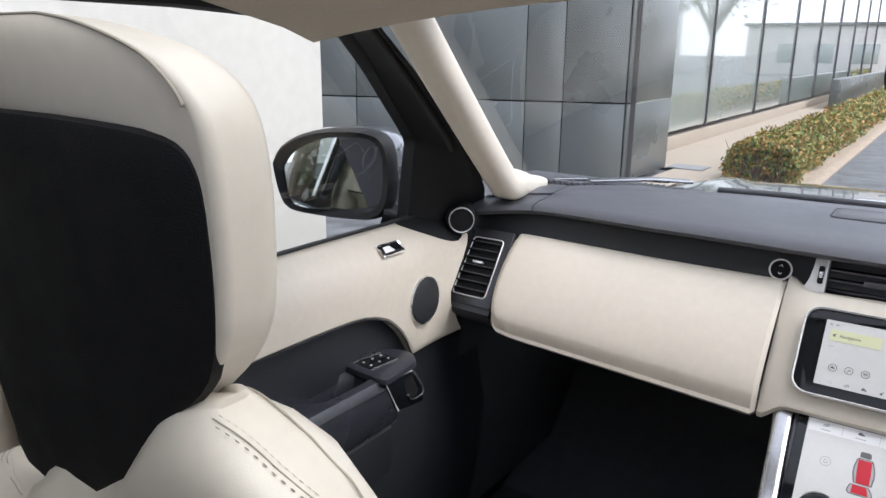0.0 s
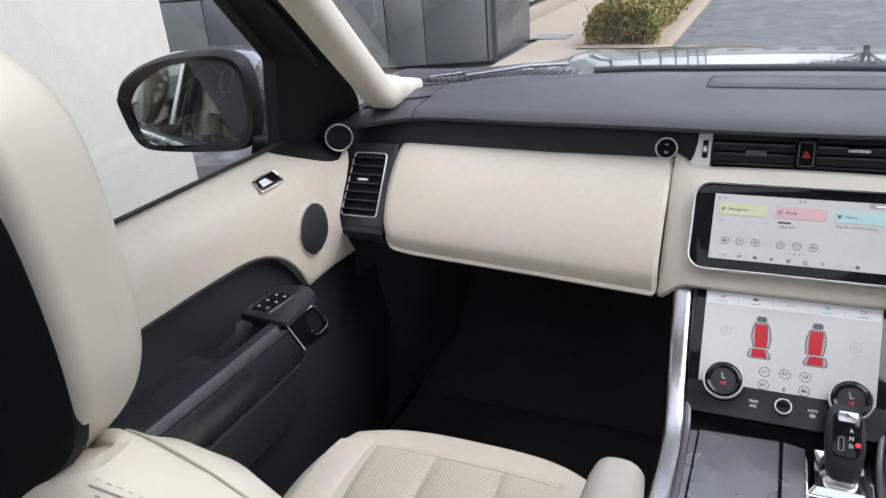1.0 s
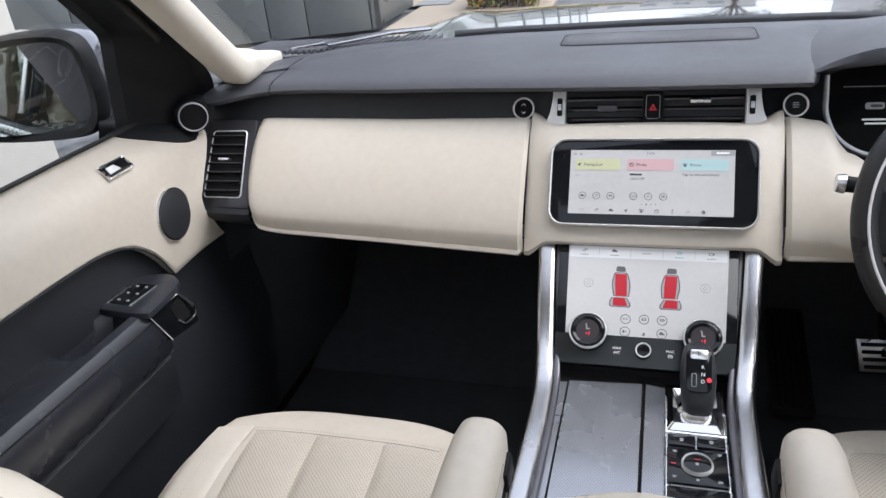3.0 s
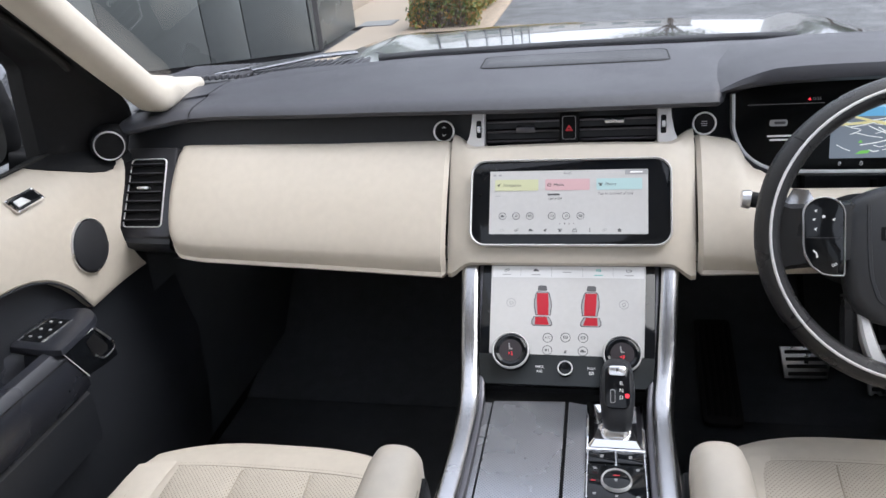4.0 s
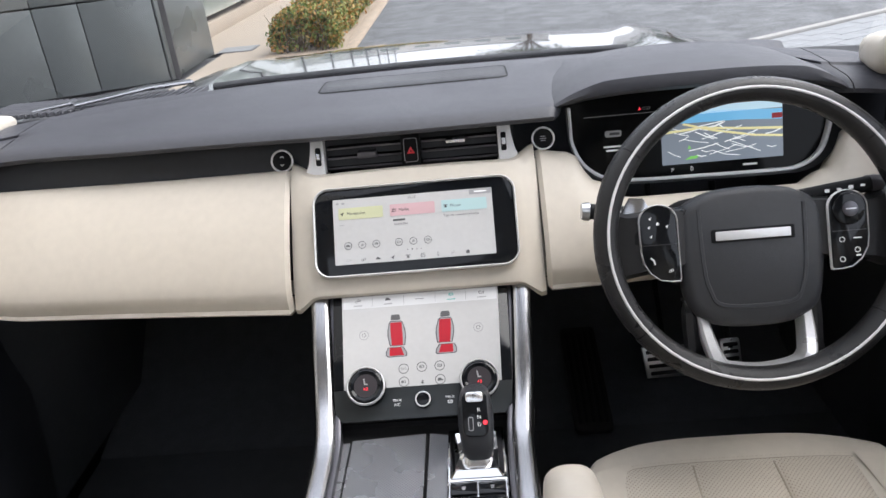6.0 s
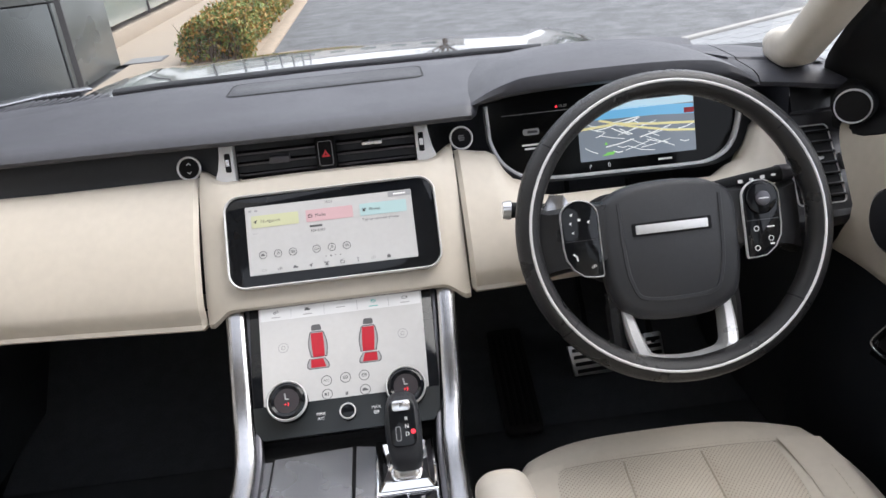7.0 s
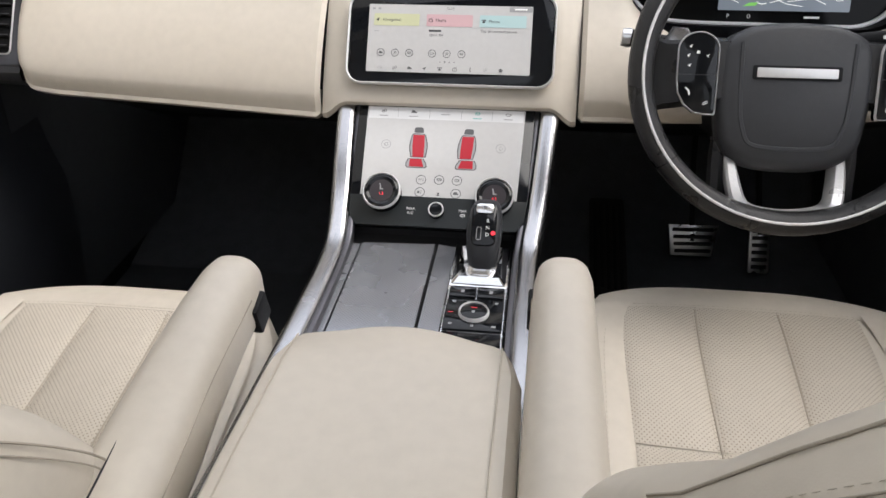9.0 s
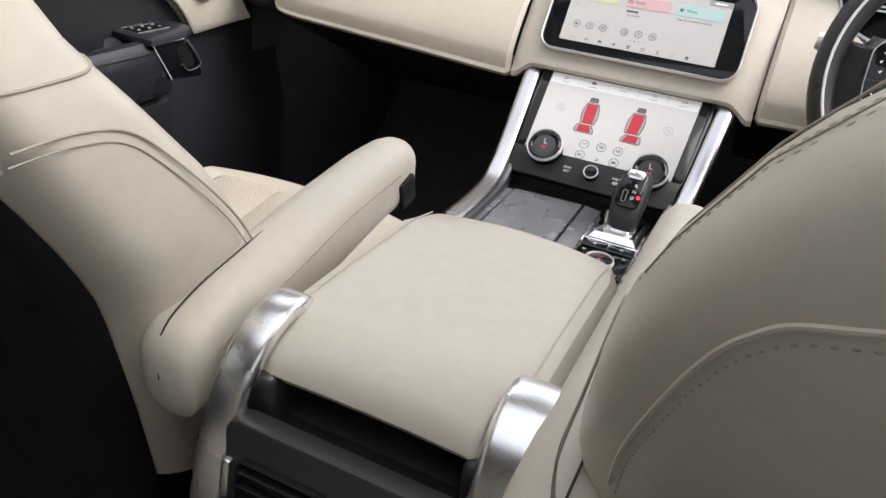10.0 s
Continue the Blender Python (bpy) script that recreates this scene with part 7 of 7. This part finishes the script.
    rel = part("release_housing", fix(plate(fp, [(-0.246, 0.9375), (-0.172, 0.9375), (-0.156, 0.915), (-0.141, 0.888), (-0.139, 0.866), (-0.168, 0.868), (-0.213, 0.876)], 0.05, (0, 0), -0.050, 0.002)), M_PIANO, e, "black door release housing")
    # no hollow here: a flat dark patch gives the recess its shade
    part("release_recess", fix(plate(fp, [(-0.196, 0.926), (-0.176, 0.930), (-0.156, 0.896), (-0.160, 0.888), (-0.178, 0.888), (-0.192, 0.904)], 0.0006, (0, 0), 0.0002)), M_PANEL, rel, "flat dark patch for the shaded finger recess")
    part("release_lever", fix(sweep(smooth_path([fp.at(-0.170, 0.935, 0.001), fp.at(-0.161, 0.920, 0.004), fp.at(-0.148, 0.897, 0.006), fp.at(-0.149, 0.888, 0.006), fp.at(-0.158, 0.884, 0.005), fp.at(-0.176, 0.884, 0.003), fp.at(-0.187, 0.897, 0.001)], 4), rrect(0.0032, 0.0038, 0.0014, 2), (1, 0, 0))), M_CHROME, rel, "chrome release lever")
    part("trim_line", fix(sweep([fp.at(-0.213, 0.876, 0.001), fp.at(-0.246, 0.9385, 0.001), fp.at(-0.176, 0.9385, 0.001)], rrect(0.0020, 0.0020, 0.0004, 1), (1, 0, 0))), M_SATIN, rel, "thin chrome line")
    # speaker
    sp = Plane((-0.784, -0.057, 1.026), (0, 1, 0), (0.0, 0, 1))
    el = [(0.0445 * math.cos(t), 0.047 * math.sin(t)) for t in [2 * math.pi * k / 36 for k in range(36)]]
    sk = part("speaker", fix(plate(sp, [(a * 0.95, b * 0.95) for a, b in el], 0.008, (0, 0), -0.003, 0.004)), M_MESH, e, "round speaker mesh")
    part("speaker_ring", fix(frame_ring(sp, [(a * 1.005, b * 1.005) for a, b in el], [(a * 0.95, b * 0.95) for a, b in el], 0.006, (0, 0), -0.003)), M_CHROME, sk, "thin chrome ring")
    # lock switch on the sill
    lp = Plane((-0.8025, -0.137, 1.1405), (0, 1, 0.0), (-1.0, 0, 0.90))
    lk = part("lock_switch", fix(plate(lp, rrect(0.050, 0.019, 0.002, 2), 0.003, (0, 0), 0.0015, 0.001)), M_PIANO, e, "small black lock switch")
    part("switch_edge", fix(frame_ring(lp, rrect(0.060, 0.027, 0.003, 2), rrect(0.051, 0.020, 0.002, 2), 0.004, (0, 0), 0.0005)), M_BRIGHT, lk, "chrome edge")
    part("rocker", fix(plate(lp, [(-0.023, -0.007), (0.002, -0.007), (-0.004, 0.005), (-0.021, 0.005)], 0.004, (0, 0), 0.0025, 0.001)), M_SATIN, lk)
    # black corner cover with tweeter, window frame
    edge = smooth_path([(-0.845, -0.026, 1.15), (-0.838, -0.024, 1.22), (-0.832, -0.022, 1.285), (-0.827, -0.024, 1.318), (-0.819, -0.052, 1.345), (-0.804, -0.115, 1.396), (-0.785, -0.196, 1.461), (-0.764, -0.298, 1.530), (-0.750, -0.375, 1.575)], 4)
    post = smooth_path([(-0.795, 0.150, 1.15), (-0.765, 0.115, 1.21), (-0.735, 0.030, 1.275), (-0.724, -0.015, 1.308), (-0.716, -0.050, 1.335), (-0.704, -0.130, 1.394), (-0.688, -0.235, 1.462), (-0.672, -0.345, 1.530), (-0.660, -0.42, 1.575)], 4)
    rows = []
    for a, b in zip(edge, post):
        row = [a + vec((-0.030, -0.004, 0.0)), a + vec((-0.004, -0.004, -0.001)), a]
        for k in range(1, 8):
            row.append(a.lerp(b, k / 8) + vec((0.010, 0.004, 0.004)) * math.sin(math.pi * k / 8))
        rows.append(row + [b + vec((-0.004, 0.010, 0.004))])
    cc = part("corner_cover", fix(grid(rows)), M_BLACK, e, "black corner cover ahead of the window and up the frame")
    part("frame_seal", fix(sweep([a.lerp(b, 0.62) + vec((0.012, -0.002, 0.0)) for a, b in zip(edge[12:], post[12:])], rrect(0.012, 0.010, 0.004, 2), (1, 0, 0))), M_RUBBER, cc, "rubber door seal")
    tw = Plane((-0.778, 0.055, 1.163), (0.80, 0.60, 0), (0, 0, 1))
    part("tweeter_pod", fix(grid([[tw.at(a * k, b * k, h) for a, b in circle(0.0285, 28)] for k, h in ((1.25, -0.05), (1.10, -0.012), (1.0, -0.002), (0.9, 0.0))], closed=True, caps=True)), M_BLACK, e)
    t_ = part("tweeter", fix(plate(tw, circle(0.0235, 28), 0.006, (0, 0), -0.001, 0.003)), M_PANEL, e, "small round tweeter")
    part("tweeter_ring", fix(frame_ring(tw, circle(0.0256, 32), circle(0.0232, 32), 0.009, (0, 0), -0.001)), M_SATIN, t_, "bright chrome ring")
    part("sill_ledge", fix(box((-0.885, -0.43, 1.105), (0.09, 0.80, 0.03), 0.004, 1)), M_RUBBER, e, "black ledge at the foot of the glass")
    part("sill_seal", fix(sweep([(-0.842, y, 1.176 - 0.010 * max(0, (y + 0.06) / 0.2)) for y in (-0.82, -0.5, -0.2, -0.03)], rrect(0.010, 0.005, 0.002, 2))), M_RUBBER, e, "black rubber window seal")
    part("waist_seal", fix(box((-0.940, -0.42, 1.106), (0.040, 0.84, 0.024), 0.004, 1)), M_BLACK, e, "black outer window seal")
    part("waist_strip", fix(box((-0.968, -0.42, 1.116), (0.014, 0.84, 0.010), 0.002, 1)), M_CHROME, e, "thin bright waist strip")
    part("outer_skin", fix(box((-0.94, -0.33, 0.70), (0.10, 1.04, 0.80), 0.03, 3)), M_PAINT, e, "grey painted outer skin")
    # side kick panel ahead of the door
    rows = [[(-0.80, y, 0.97), (-0.815, y, 0.8), (-0.83, y, 0.42)] for y in (0.10, 0.3, 0.6, 0.85)]
    part("kick_panel", fix(grid(rows)), M_KICK, e, "black footwell side panel")


door(-1)
door(1)


def door_mirror():
    e = root("door_mirror", (-1.0, 0.0, 1.22), "grey door mirror with black edge", "door mirror")
    pl = Plane((-1.025, -0.050, 1.240), (1, 0.20, 0), (0, -0.05, 1))
    ring = [(p.x, p.y) for p in smooth_path([(-0.125, 0.012, 0), (-0.105, 0.045, 0), (-0.060, 0.073, 0), (0.0, 0.087, 0), (0.072, 0.088, 0), (0.106, 0.070, 0), (0.114, 0.020, 0), (0.108, -0.045, 0), (0.085, -0.078, 0), (0.03, -0.087, 0), (-0.05, -0.086, 0), (-0.098, -0.078, 0), (-0.115, -0.050, 0), (-0.122, -0.015, 0), (-0.125, 0.012, 0)], 4)[:-1]]
    ring = [(a * 1.16, b * 1.02) for a, b in ring]
    rows = [[pl.at(a * k, b * k, h) for a, b in ring] for k, h in ((0.80, -0.03), (0.86, -0.008), (0.97, 0.0), (1.03, -0.012), (1.03, -0.03))]
    part("rim", grid(rows, closed=True), M_BLACK, e, "black mirror surround")
    rows = [[pl.at(a * k, b * k, h) for a, b in ring] for k, h in ((1.03, -0.03), (1.04, -0.05), (0.99, -0.09), (0.85, -0.125), (0.6, -0.148), (0.3, -0.155))]
    part("shell", grid(rows, closed=True, caps=True), M_PAINT, e, "grey metallic mirror shell")
    gl = Plane(pl.at(0, 0, -0.022), (1, 0.510, 0), (0, 0.085, 1))
    part("mirror_glass", plate(gl, [(a * 0.84 + 0.012, b * 0.86) for a, b in ring], 0.002, (0, 0), 0.0), M_MIRROR, e, "mirror glass reflecting the car's flank")
    part("foot", sweep([(-0.93, 0.0, 1.165), (-0.90, 0.02, 1.155), (-0.85, 0.05, 1.15)], rrect(0.07, 0.035, 0.012, 3)), M_BLACK, e, "black mirror foot")


door_mirror()


def rear_view_mirror():
    e = root("interior_mirror", (0.05, -0.27, 1.48), "interior mirror reflecting the beige cabin", "mirror")
    pl = Plane((0.055, -0.285, 1.476), (1, 0.10, 0), (0, 0.12, 1))
    part("housing", plate(pl, rrect(0.245, 0.066, 0.024, 6), 0.03, (0, 0), -0.03, 0.006), M_BLACK, e)
    part("mirror_glass", plate(pl, rrect(0.236, 0.058, 0.021, 6), 0.001, (0, 0), 0.0), M_MIRROR, e, "mirror glass")
    part("stem", sweep([(0.05, -0.25, 1.49), (0.03, -0.18, 1.53), (0.02, -0.15, 1.56)], circle(0.012, 10), (1, 0, 0)), M_BLACK, e)
    s = root("sensor_housing", (0.02, -0.2, 1.54), "black sensor housing at the windscreen's top", "sensor housing")
    part("cover", box((0.03, -0.21, 1.545), (0.13, 0.12, 0.04), 0.014, 3, (-28, 0, 0)), M_BLACK, s)


rear_view_mirror()

# paving blocks beside the car, nearest first
blocks = root("block_paving", (3, 5, GROUND), "grey rectangular paving blocks laid in rows", "paving", kind="structure")
bl_mesh = mesh_of("paving_block", box((0, 0, 0), (0.395, 0.195, 0.03), 0.006, 1), M_BLOCK)
rng = random.Random(2)
cells = []
ang = radians(28.4)
for r in range(-1, 26):
    for k in range(-16, 26):
        a, b = (k + 0.5 * (r % 2)) * 0.405, -0.16 - r * 0.205
        x, y = 2.6 + a * math.cos(ang) - b * math.sin(ang), 6.64 + a * math.sin(ang) + b * math.cos(ang)
        if b > -0.12 or y < 2.6 or x < 0.6:
            continue
        cells.append((abs(x - 3.2) + abs(y - 6.5), x, y))
cells.sort()
for d, x, y in cells[:290]:
    ob = new("paving_block", bl_mesh)
    ob.parent = blocks
    ob.matrix_parent_inverse = Matrix.Translation(blocks.location).inverted()
    ob.matrix_basis = pose(x, y, GROUND - 0.017 + rng.uniform(-0.0015, 0.0015), rng.uniform(-0.4, 0.4), rng.uniform(-0.4, 0.4), 28.4 + rng.uniform(-0.5, 0.5))
bm = bmesh.new()
for d, x, y in cells[290:]:
    m = pose(x, y, GROUND - 0.017, 0, 0, 28.4)
    vs = [bm.verts.new(m @ vec(p)) for p in ((-0.197, -0.097, 0.012), (0.197, -0.097, 0.012), (0.197, 0.097, 0.012), (-0.197, 0.097, 0.012))]
    bm.faces.new(vs)
if len(bm.faces):
    ob = part("far_paving", bm, M_BLOCK, blocks)
    ob["kind"] = "stuff"
